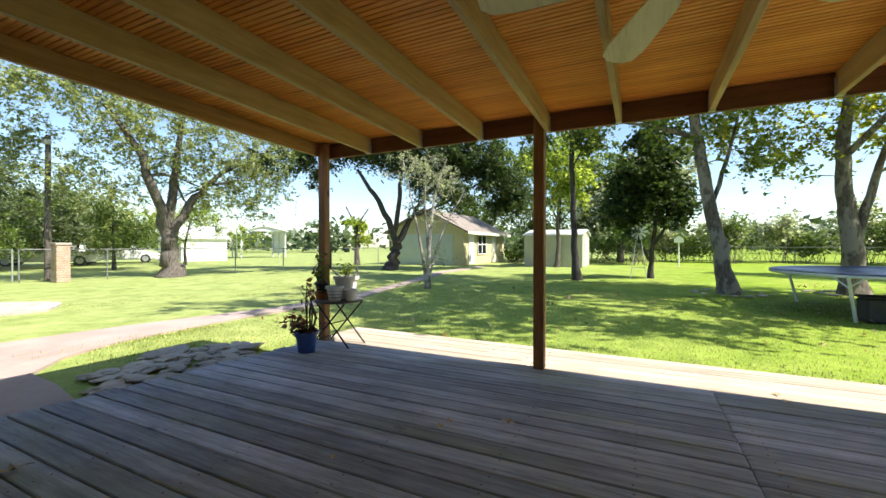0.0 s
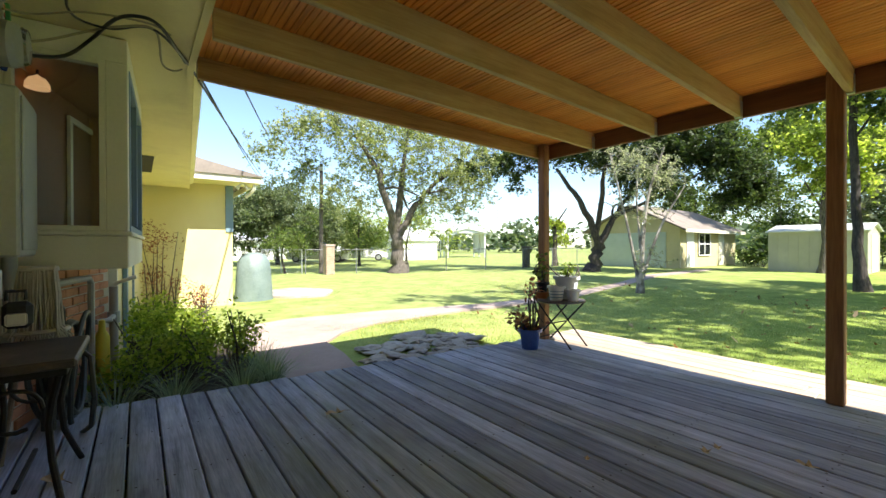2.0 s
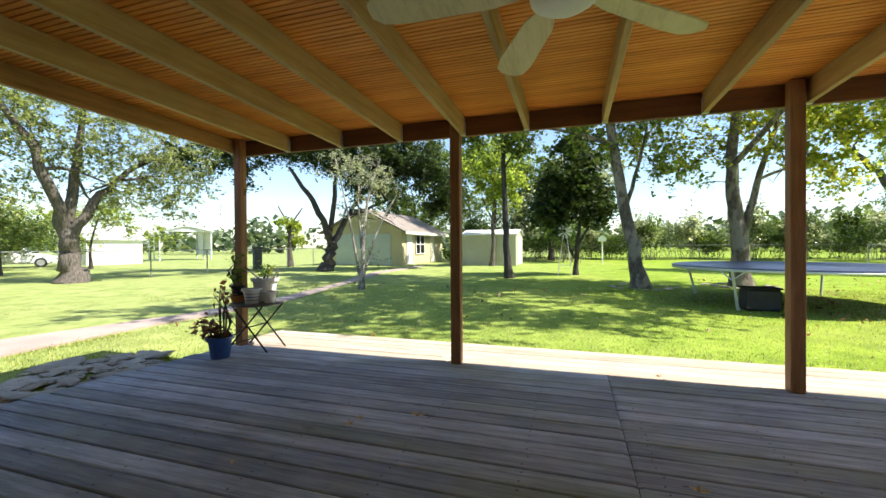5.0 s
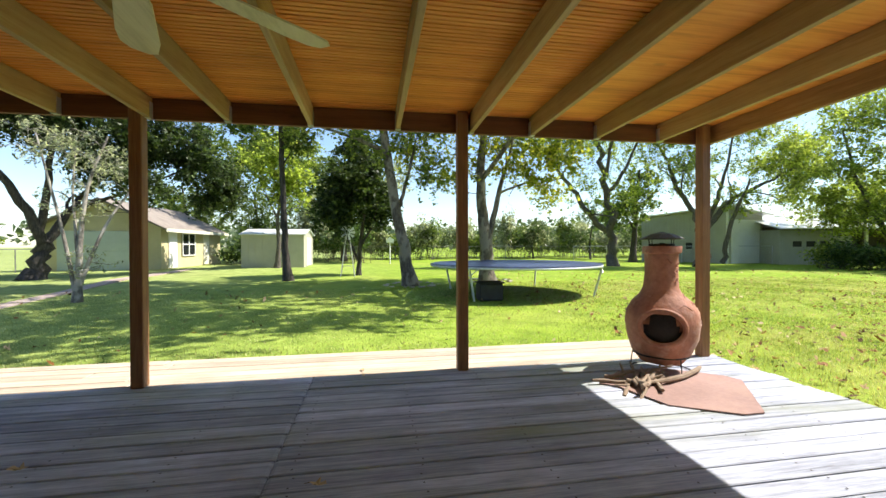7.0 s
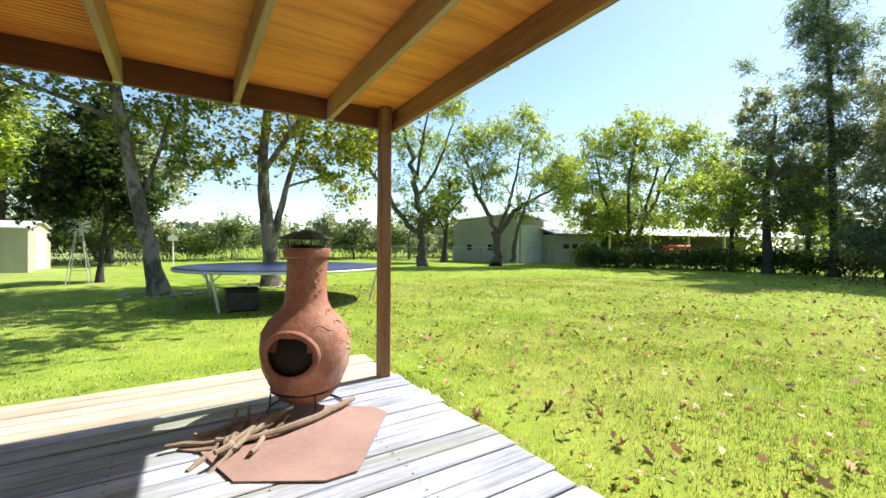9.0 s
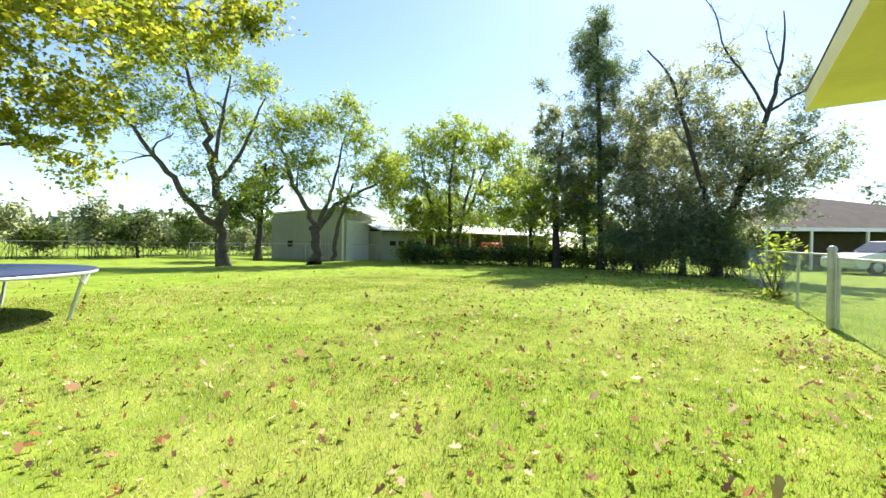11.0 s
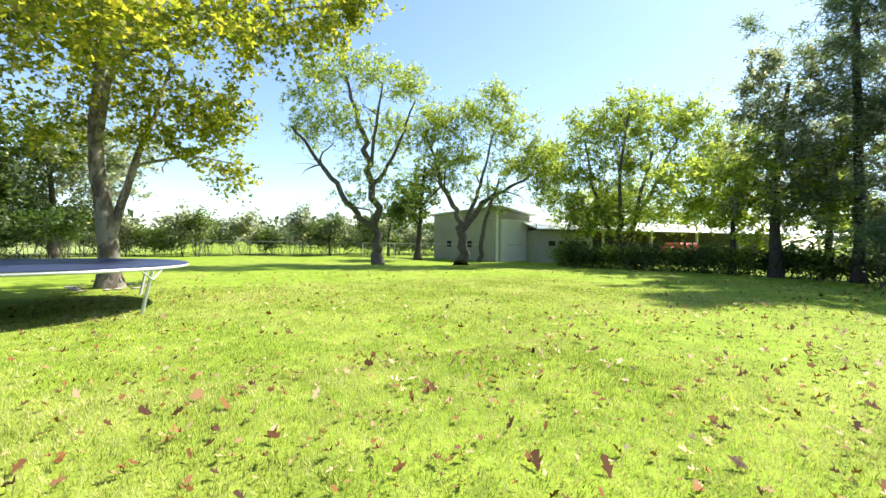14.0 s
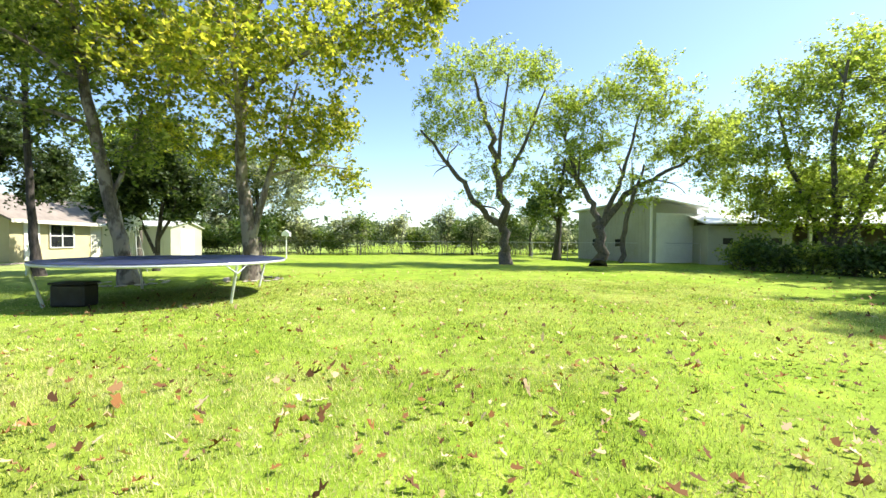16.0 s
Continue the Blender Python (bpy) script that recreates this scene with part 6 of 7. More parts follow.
bm = prism([(-0.62, 0.16), (-0.52, 0.08), (-0.40, -0.31), (-0.05, -0.52), (0.10, -0.52), (0.17, -0.43), (0.50, 0.02), (0.46, 0.14), (0.1, 0.42), (-0.3, 0.4)], "z", 0.0, 0.008)
part("sheet", bm, M_MAT, hm)
rs = np.random.default_rng(77)
first = None
for k in range(15):
    s = thing("stick", (3.76 + rs.uniform(-0.14, 0.18), -0.60 + rs.uniform(-0.12, 0.16), 0.03 + 0.012 * (k % 4)), "dry bent firewood stick lying on the mat", "stick", "pile of sticks")
    L = rs.uniform(0.25, 0.55)
    pts = [(u * L - L / 2, 0.05 * math.sin(u * 4 + k) * rs.uniform(0.4, 1.2), 0.02 * math.sin(u * 5 + 2 * k)) for u in np.linspace(0, 1, 7)]
    part("wood", tube(pts, [0.012, 0.016, 0.014, 0.015, 0.012, 0.010, 0.006], 7), M_STICK, s, "", True)
    s.rotation_euler = (0, rs.uniform(-0.25, 0.1), rs.uniform(-0.3, 1.5))
s = thing("stick", (4.16, -0.62, 0.035), "long pale dry branch lying on the mat", "stick", "pile of sticks")
part("wood", tube([(-0.42, -0.07, 0.0), (-0.2, -0.06, 0.01), (0.0, 0.02, 0.0), (0.2, 0.12, 0.005), (0.3, 0.2, 0.0)], [0.012, 0.02, 0.022, 0.02, 0.016], 8), M_STICK, s, "", True)

# ---- flower bed, rocks, paths ----
bed = tagged(new("ground_bed", from_bm("ground_bed", prism([(-2.62, -4.3), (-2.6, -2.35), (-3.3, -2.55), (-4.6, -2.75), (-9.2, -3.3), (-9.2, -4.3)], "z", GROUND - 0.05, GROUND + 0.035), M_SOIL)), "dark soil of the flower bed", "flower bed", "", "structure")
walk_bm = prism([(-2.6, -2.0), (-3.20, -1.87), (-3.88, -1.75), (-4.51, -1.71), (-4.99, -1.28), (-5.30, -0.56), (-5.43, 1.34), (-5.3, 4.6), (-6.25, 9.0), (-7.6, 14.0), (-7.8, 20.6), (-8.3, 20.6), (-8.1, 14.0), (-6.7, 9.0), (-5.8, 4.6), (-5.85, 2.48), (-6.40, 0.01), (-6.57, -1.61), (-6.29, -2.36), (-4.6, -2.74), (-3.3, -2.54), (-2.6, -2.34)], "z", GROUND - 0.05, GROUND + 0.03)
tagged(new("pavement", from_bm("pavement", walk_bm, M_CONCRETE)), "worn brownish concrete garden path", "path", "", "structure")


def rock(rng, s):
    bm = bmesh.new()
    bmesh.ops.create_icosphere(bm, subdivisions=2, radius=1.0)
    ph = rng.uniform(0, 9, 3)
    for v in bm.verts:
        n = noise.noise(v.co * 1.3 + Vector(ph)) * 0.7 + noise.noise(v.co * 3.1 + Vector(ph)) * 0.15
        v.co *= 1 + n
        v.co = Vector((v.co.x * s[0], v.co.y * s[1], max(v.co.z, -0.5) * s[2]))
    return bm


rr = np.random.default_rng(12)
rock_meshes = [from_bm("rock", rock(rr, (rr.uniform(0.12, 0.20), rr.uniform(0.09, 0.15), rr.uniform(0.02, 0.036))), M_ROCK) for _ in range(9)]
for me in rock_meshes:
    me.polygons.foreach_set("use_smooth", [k % 3 != 0 for k in range(len(me.polygons))])
for k in range(105):
    for _ in range(20):
        x, y = rr.uniform(-4.35, -2.62), rr.uniform(-1.85, 0.0)
        if ((x + 3.45) / 0.8) ** 2 + ((y + 0.85) / 0.8) ** 2 < 1 and x < -2.75 + 0.1 * y:
            break
    ob = new("rock", rock_meshes[k % 9])
    ob.location = (x, y, GROUND + rr.uniform(0.02, 0.045))
    ob.rotation_euler = (rr.uniform(-0.18, 0.18), rr.uniform(-0.18, 0.18), rr.uniform(0, 6.28))
    q = rr.uniform(0.45, 1.1)
    ob.scale = (q, q, q)
    tagged(ob, "rough grey tan garden rock beside the deck", "rock", "rock bed")

bush("shrub", "low yellow-green leafy shrub in the flower bed", (-3.75, -3.4, GROUND), [(0, 0, 0.35, 0.5, 0.4, 0.3, 1500), (-0.7, 0.1, 0.38, 0.5, 0.45, 0.32, 1500), (0.3, -0.35, 0.3, 0.35, 0.3, 0.26, 800)], 0.045, M_BED_LEAF, 51, "oval", 14)
bush("shrub", "green flowering shrub in the flower bed", (-4.9, -3.4, GROUND), [(0, 0, 0.38, 0.6, 0.45, 0.34, 1400), (-0.9, -0.2, 0.4, 0.6, 0.5, 0.36, 1300), (0.55, 0.25, 0.32, 0.4, 0.3, 0.3, 800)], 0.05, M_BED_LEAF, 52, "oval", 12)
bush("shrub", "twiggy shrub with small leaves by the path", (-3.6, -2.85, GROUND), [(0, 0, 0.36, 0.35, 0.22, 0.32, 420), (-0.5, 0.0, 0.36, 0.35, 0.25, 0.34, 420)], 0.045, M_BED_LEAF, 53, "oval", 16)
bush("shrub", "tall thin nandina with reddish sparse leaves", (-8.6, -3.5, GROUND), [(0, 0, 0.7, 0.5, 0.45, 0.5, 420), (0.1, 0.1, 1.4, 0.5, 0.45, 0.6, 460), (0.6, 0.3, 0.6, 0.55, 0.4, 0.4, 260)], 0.06, M_RED_LEAF, 54, "long", 5)
bush("shrub", "reddish nandina against the sunlit wing wall", (-8.3, -2.75, GROUND), [(0, 0, 0.4, 0.5, 0.35, 0.35, 160), (1.2, -0.1, 0.35, 0.5, 0.3, 0.3, 140)], 0.07, M_RED_LEAF, 55, "long", 10)


def strap_clump(at, n, L, seed):
    r = np.random.default_rng(seed)
    root = thing("grass_clump", at, "arching strap-leaved ornamental grass clump", "grass", "ornamental grasses")
    vs, fs = [], []
    for k in range(n):
        a, lean, l = r.uniform(0, 6.28), r.uniform(0.25, 0.95), L * r.uniform(0.6, 1.1)
        d, w = np.array((math.cos(a), math.sin(a), 0)), np.array((-math.sin(a), math.cos(a), 0)) * 0.006
        o = d * r.uniform(0, 0.06)
        b = len(vs)
        for i in range(5):
            u = i / 4
            c = o + d * l * lean * u ** 1.5 + np.array((0, 0, l * (u - 0.55 * lean * u * u)))
            t = 1 - 0.85 * u
            vs += [c - w * t, c + w * t]
        for i in range(4):
            fs.append((b + 2 * i, b + 2 * i + 1, b + 2 * i + 3, b + 2 * i + 2))
    me = raw_mesh("blades", vs, fs, M_BLADE)
    ob = new("foliage", me)
    ob.parent = root
    tagged(ob, "", "", "", "stuff")
    return root


for k, (x, y) in enumerate(((-3.1, -2.75), (-2.95, -3.0), (-3.05, -3.45), (-2.95, -3.8), (-3.5, -2.75))):
    strap_clump((x, y, GROUND + 0.03), 130, 0.42, 60 + k)

tagged(new("pavement_patch", from_bm("pavement_patch", prism([(-10.6 + (1.15 + 0.09 * math.sin(3 * a)) * math.cos(a), -0.25 + (0.95 + 0.08 * math.cos(4 * a)) * math.sin(a)) for a in np.linspace(0, 2 * math.pi, 25)[:-1]], "z", GROUND - 0.05, GROUND + 0.05), M_ROCK)), "low round grey stone patch beside the covered grill", "stone patch", "", "structure")
cover = thing("covered_grill", (-9.9, -1.45, GROUND), "tall object under a grey green vinyl cover", "cover")
bm = bmesh.new()
bmesh.ops.create_grid(bm, x_segments=2, y_segments=2, size=0.1)
bm.clear()
secs = []
for z, sx, sy in ((0.0, 0.36, 0.42), (0.3, 0.355, 0.40), (0.7, 0.34, 0.38), (0.95, 0.30, 0.34), (1.08, 0.22, 0.26), (1.14, 0.08, 0.1)):
    secs.append([bm.verts.new((sx * math.cos(a) * (1 + 0.05 * math.sin(6 * a + z * 4)), sy * math.sin(a) * (1 + 0.04 * math.cos(5 * a)), z)) for a in np.linspace(0, 2 * math.pi, 29)[:-1]])
for a, b in zip(secs, secs[1:]):
    for k in range(28):
        bm.faces.new((a[k], a[(k + 1) % 28], b[(k + 1) % 28], b[k]))
bm.faces.new(secs[-1])
part("cover", bm, M_COVER, cover, "", True)


# ---- trampoline ----
M_BLUEPAD = painted("dark blue vinyl pad", (0.014, 0.02, 0.06), (0.03, 0.042, 0.12), 0.45, 4, 50, 0.2)
M_NET = painted("black woven mat", (0.008, 0.008, 0.010), (0.02, 0.02, 0.022), 0.42)
M_STEEL = painted("white galvanised tube", (0.55, 0.57, 0.6), (0.72, 0.73, 0.75), 0.4, 5, 60, 0.1, 0.3)
TR = Vector((5.5, 7.0, GROUND))
TR_R, TR_H = 2.22, 0.80
tr = thing("trampoline", TR, "large round trampoline with dark blue pad and steel legs", "trampoline")
ringp = lambda r, z, n=48: [(r * math.cos(a), r * math.sin(a), z) for a in np.linspace(0, 2 * math.pi, n + 1)[:-1]]
part("frame_ring", tube(ringp(TR_R, TR_H - 0.035), 0.028, 8, None, True), M_STEEL, tr, "", True)
part("safety_pad", lathe([(TR_R - 0.34, TR_H), (TR_R - 0.30, TR_H + 0.014), (TR_R - 0.02, TR_H + 0.014), (TR_R + 0.02, TR_H + 0.004), (TR_R + 0.02, TR_H - 0.004), (TR_R - 0.34, TR_H - 0.004)], 48), M_BLUEPAD, tr, "", True)
part("jumping_mat", lathe([(TR_R - 0.35, TR_H - 0.01), (TR_R * 0.5, TR_H - 0.03), (0.001, TR_H - 0.04)], 48), M_NET, tr)
for k, deg in enumerate((224, 324, 52, 136, 275, 185)):
    a = radians(deg)
    x, y = TR_R * math.cos(a), TR_R * math.sin(a)
    if k < 4:
        part("leg", tube([(x, y, TR_H - 0.05), (x * 0.91, y * 0.91, 0.0)], 0.027, 8), M_STEEL, tr, "", True)
        for s in (-1, 1):
            part("brace", tube([(x, y, TR_H - 0.22), (TR_R * math.cos(a + s * 0.1), TR_R * math.sin(a + s * 0.1), TR_H - 0.05)], 0.013, 6), M_STEEL, tr)
crate = thing("storage_box", (4.45, 5.75, GROUND), "black plastic box standing under the trampoline", "box")
part("body", box(-0.28, 0.28, -0.2, 0.2, 0.0, 0.40, 0.03), M_RUBBER, crate)
part("lid", box(-0.3, 0.3, -0.22, 0.22, 0.401, 0.44, 0.015), M_RUBBER, crate)


# ---- fences ----
def chain_link(name, label, a, b, height, step, mat, mesh_pitch=0.09, wire=0.0011):
    """Posts, a top rail and woven wire between two points."""
    a, b = Vector((*a, GROUND)), Vector((*b, GROUND))
    f = thing(name, a, label, "fence")
    d = b - a
    L = d.length
    d.normalize()
    n = max(1, round(L / step))
    for k in range(n + 1):
        p = d * (L * k / n)
        part("post", tube([p - Vector((0, 0, 0.1)), p + Vector((0, 0, height))], 0.026, 8), mat, f)
    part("top_rail", tube([Vector((0, 0, height)), d * L + Vector((0, 0, height))], 0.02, 8), mat, f)
    vs, fs = [], []
    m = int((L + height) / mesh_pitch)
    for s in (1, -1):
        for k in range(m + 1):
            x0 = k * mesh_pitch - (height if s > 0 else 0)
            z0, z1, x1 = 0.03, height, x0 + height * s if s > 0 else x0 - height
            pa, pb = (x0, z0), (x1, z1)
            t0, t1 = 0.0, 1.0
            dx = pb[0] - pa[0]
            lo, hi = sorted(((0 - pa[0]) / dx, (L - pa[0]) / dx))
            t0, t1 = max(t0, lo), min(t1, hi)
            if t1 - t0 < 0.01:
                continue
            q = [(pa[0] + dx * t, pa[1] + (pb[1] - pa[1]) * t) for t in (t0, t1)]
            i = len(vs)
            for (x, z) in q:
                c = d * x
                nx = Vector((-d.y, d.x, 0)) * wire
                vs += [tuple(c + Vector((0, 0, z - wire * 1.4)) - nx), tuple(c + Vector((0, 0, z + wire * 1.4)) - nx), tuple(c + Vector((0, 0, z)) + nx)]
            for e in range(3):
                g = (e + 1) % 3
                fs.append((i + e, i + g, i + 3 + g, i + 3 + e))
    w = new("wire_mesh", raw_mesh("wire_mesh", vs, fs, mat))
    w.parent = f
    tagged(w, "woven wire mesh", "", "", "stuff")
    return f


M_FENCE = painted("weathered dark galvanised steel", (0.12, 0.125, 0.12), (0.24, 0.245, 0.24), 0.6, 6, 80, 0.1, 0.2)
chain_link("fence", "grey chain-link fence running from the house", (14.4, -4.3), (27.5, -3.4), 1.2, 2.9, M_METAL, 0.07)
chain_link("fence", "grey chain-link fence beside the house corner", (9.5, -4.5), (14.25, -4.31), 1.15, 4.7, M_METAL, 0.06)
gp = thing("fence_post", (14.33, -4.24, GROUND), "thick round galvanised fence end post", "post")
part("shaft", tube([(0, 0, -0.05), (0, 0, 1.28)], 0.06, 14), M_METAL, gp, "", True)
part("cap", lathe([(0.068, 1.27), (0.068, 1.3), (0.04, 1.34), (0.001, 1.35)], 14), M_METAL, gp, "", True)
for z in (0.3, 0.7, 1.05):
    part("band", lathe([(0.064, z), (0.064, z + 0.03)], 14), M_METAL, gp)
chain_link("fence", "chain-link fence in front of the barn", (18.0, 27.5), (27.5, 19.0), 1.2, 2.8, M_METAL, 0.12)
chain_link("fence", "low chain-link fence at the far side of the yard", (-18.4, 2.6), (-15.2, 14.0), 1.15, 2.4, M_FENCE, 0.12)
chain_link("fence", "low chain-link fence beyond the oak", (-15.2, 14.1), (-16.5, 34.0), 1.15, 3.0, M_FENCE, 0.15)
chain_link("fence", "back chain-link fence before the thicket", (-16.5, 34.2), (24.0, 32.0), 1.2, 3.4, M_FENCE, 0.18, 0.002)
chain_link("fence", "chain-link gate fence beside the brick pillar", (-21.5, 1.4), (-18.6, 2.5), 1.15, 1.5, M_METAL, 0.1)

M_TANBRICK = painted("pale tan brick", (0.36, 0.23, 0.165), (0.55, 0.42, 0.33), 0.9, 5, 70, 0.4)
pil = thing("brick_pillar", (-17.4, 3.35, GROUND), "square pale tan brick gate pillar with stone cap", "pillar")
pil.scale = (0.72, 0.72, 1.0)
core = part("core", box(-0.24, 0.24, -0.24, 0.24, 0, 1.30), M_MORTAR, pil)
ub = from_bm("brick", box(-0.125, 0.125, -0.06, 0.06, 0, 0.068, 0.006), M_TANBRICK)
for r in range(16):
    for side in range(4):
        for k in range(2):
            ob = new("brick", ub)
            ob.parent = core
            ang = side * math.pi / 2
            off = -0.13 + 0.262 * k + (0.02 if r % 2 else -0.02)
            ob.matrix_local = Matrix.Rotation(ang, 4, 'Z') @ Matrix.Translation((off, -0.2, 0.015 + r * 0.08))
part("cap", box(-0.31, 0.31, -0.31, 0.31, 1.301, 1.39, 0.015), M_CONCRETE, pil)
bp = thing("stone_post", (-15.75, 14.95, GROUND), "short dark stone gate post", "post")
part("shaft", box(-0.17, 0.17, -0.17, 0.17, 0, 1.2, 0.03), M_BARK, bp)
part("cap", box(-0.21, 0.21, -0.21, 0.21, 1.201, 1.3, 0.02), M_BARK, bp)

# ---- garden ornaments ----
wm = thing("garden_windmill", (0.75, 13.6, GROUND), "small white metal ornamental windmill", "windmill")
for sx in (-1, 1):
    for sy in (-1, 1):
        part("leg", tube([(sx * 0.28, sy * 0.28, 0), (sx * 0.06, sy * 0.06, 1.75)], 0.014, 6), M_GREYBOX, wm)
for z in (0.45, 0.9, 1.35):
    w = 0.28 - 0.22 * z / 1.75
    part("rung", tube([(-w, -w, z), (w, -w, z), (w, w, z), (-w, w, z)], 0.008, 5, None, True), M_GREYBOX, wm)
for k in range(10):
    a = 2 * math.pi * k / 10
    b = part("vane", prism([(0.06, -0.02), (0.3, -0.06), (0.3, 0.06), (0.06, 0.02)], "y", -0.004, 0.004), M_WHITE, wm)
    b.matrix_local = Matrix.Translation((0, -0.12, 1.82)) @ Matrix.Rotation(a, 4, 'Y') @ Matrix.Rotation(0.4, 4, 'X')
part("tail", prism([(0.0, 1.78), (0.45, 1.7), (0.45, 1.95), (0.0, 1.85)], "x", -0.005, 0.005), M_WHITE, wm)
bh = thing("bird_house", (2.95, 25.5, GROUND), "white bird house on a thin white pole", "bird house")
part("pole", tube([(0, 0, 0), (0, 0, 1.5)], 0.04, 8), M_WHITE, bh)
part("box", prism([(-0.25, 1.5), (0.25, 1.5), (0.25, 1.72), (0.0, 1.9), (-0.25, 1.72)], "y", -0.2, 0.2), M_WHITE, bh)
rr2 = np.random.default_rng(3)
for cx, cy in ((2.98, 9.74), (5.84, 10.72)):
    for k in range(16):
        a = 2 * math.pi * k / 16 + rr2.uniform(-0.1, 0.1)
        ob = new("border_rock", rock_meshes[k % 9])
        q = rr2.uniform(0.5, 0.9)
        rad = rr2.uniform(0.7, 0.95)
        ob.location, ob.rotation_euler, ob.scale = (cx + rad * math.cos(a), cy + rad * math.sin(a), GROUND + 0.02), (0, 0, a * 3), (q, q, q)
        tagged(ob, "small grey rock of the ring round a tree", "rock", "tree ring rocks")

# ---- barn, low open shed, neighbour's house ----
# dark brown carries the shade under the shed and carport roofs
M_SHADE_WALL = painted("wall with shade in its colour", (0.10, 0.085, 0.07), (0.2, 0.17, 0.14), 0.8, 1.5, 25, 0.3)
lo = thing("open_shed", (27.6, 18.6, GROUND), "long low open shed with a white metal roof", "shed")
lo.rotation_euler = (0, 0, radians(-17))
part("back_wall", box(0.0, 26.0, 5.0, 5.15, 0, 2.6), M_SHADE_WALL, lo)
part("end_wall", box(0.0, 0.12, 0.0, 4.99, 0, 2.25), M_BARN, lo)
part("front_panel", box(0.13, 4.2, 0.05, 0.15, 0, 2.2), M_BARN, lo)
part("roof", prism([(-0.7, 2.25), (2.6, 3.0), (5.6, 2.5), (5.6, 2.58), (2.6, 3.08), (-0.7, 2.31)], "x", -0.4, 26.5), M_ROOF_METAL, lo, "white metal roof")
for k in range(6):
    part("pillar", box(5.0 + k * 4.0, 5.14 + k * 4.0, 0.05, 0.19, 0, 2.3), M_TRIM, lo)
for k in range(4):
    part("opening", box(0.8 + k * 0.8, 1.3 + k * 0.8, 0.02, 0.049, 1.15, 1.5), M_DARK, lo)
ma = thing("farm_machine", (37.0, 14.2, GROUND), "red farm machine parked in the open shed", "machine")
part("body", box(-1.2, 1.2, -0.6, 0.6, 0.6, 1.5, 0.12), M_RED, ma)
part("hood", box(-1.9, -1.21, -0.4, 0.4, 0.7, 1.2, 0.1), M_RED, ma)
for x in (-1.3, 1.0):
    w = part("wheel", lathe([(0.001, -0.12), (0.3, -0.12), (0.42, -0.1), (0.45, 0.0), (0.42, 0.1), (0.3, 0.12), (0.001, 0.12)], 20), M_RUBBER, ma, "", True)
    w.matrix_local = Matrix.Translation((x, -0.7, 0.45)) @ Matrix.Rotation(radians(90), 4, 'X')

nh = thing("neighbour_house", (43.6, -14.6, GROUND), "brown-roofed house with an open carport", "house")
nh.rotation_euler = (0, 0, radians(121))
part("wall", box(-6.8, 11.2, -9.0, -4.5, 0, 2.39), M_SHADE_WALL, nh)
bm = bmesh.new()
low = [bm.verts.new((x, y, z)) for z in (2.4, 2.55) for x, y in ((-7.6, 0.8), (12.2, 0.8), (12.2, -9.5), (-7.6, -9.5))]
ridge = [bm.verts.new((5.4, -4.35, 5.0)), bm.verts.new((7.2, -4.35, 5.0))]
bm.faces.new(low[:4])
for k in range(4):
    bm.faces.new((low[k], low[(k + 1) % 4], low[4 + (k + 1) % 4], low[4 + k]))
for f in ((low[4], low[5], ridge[1], ridge[0]), (low[5], low[6], ridge[1]), (low[6], low[7], ridge[0], ridge[1]), (low[7], low[4], ridge[0])):
    bm.faces.new(f)
part("roof", bm, M_SHINGLE_DARK, nh, "brown hipped shingle roof")
part("fascia", box(-7.6, 12.2, 0.801, 0.83, 2.36, 2.58), M_WHITE, nh)
for x in (-6.8, -3.6, -0.4, 2.8, 6.0, 9.2, 11.8):
    part("pillar", box(x - 0.06, x + 0.06, 0.55, 0.67, 0, 2.39), M_WHITE, nh)


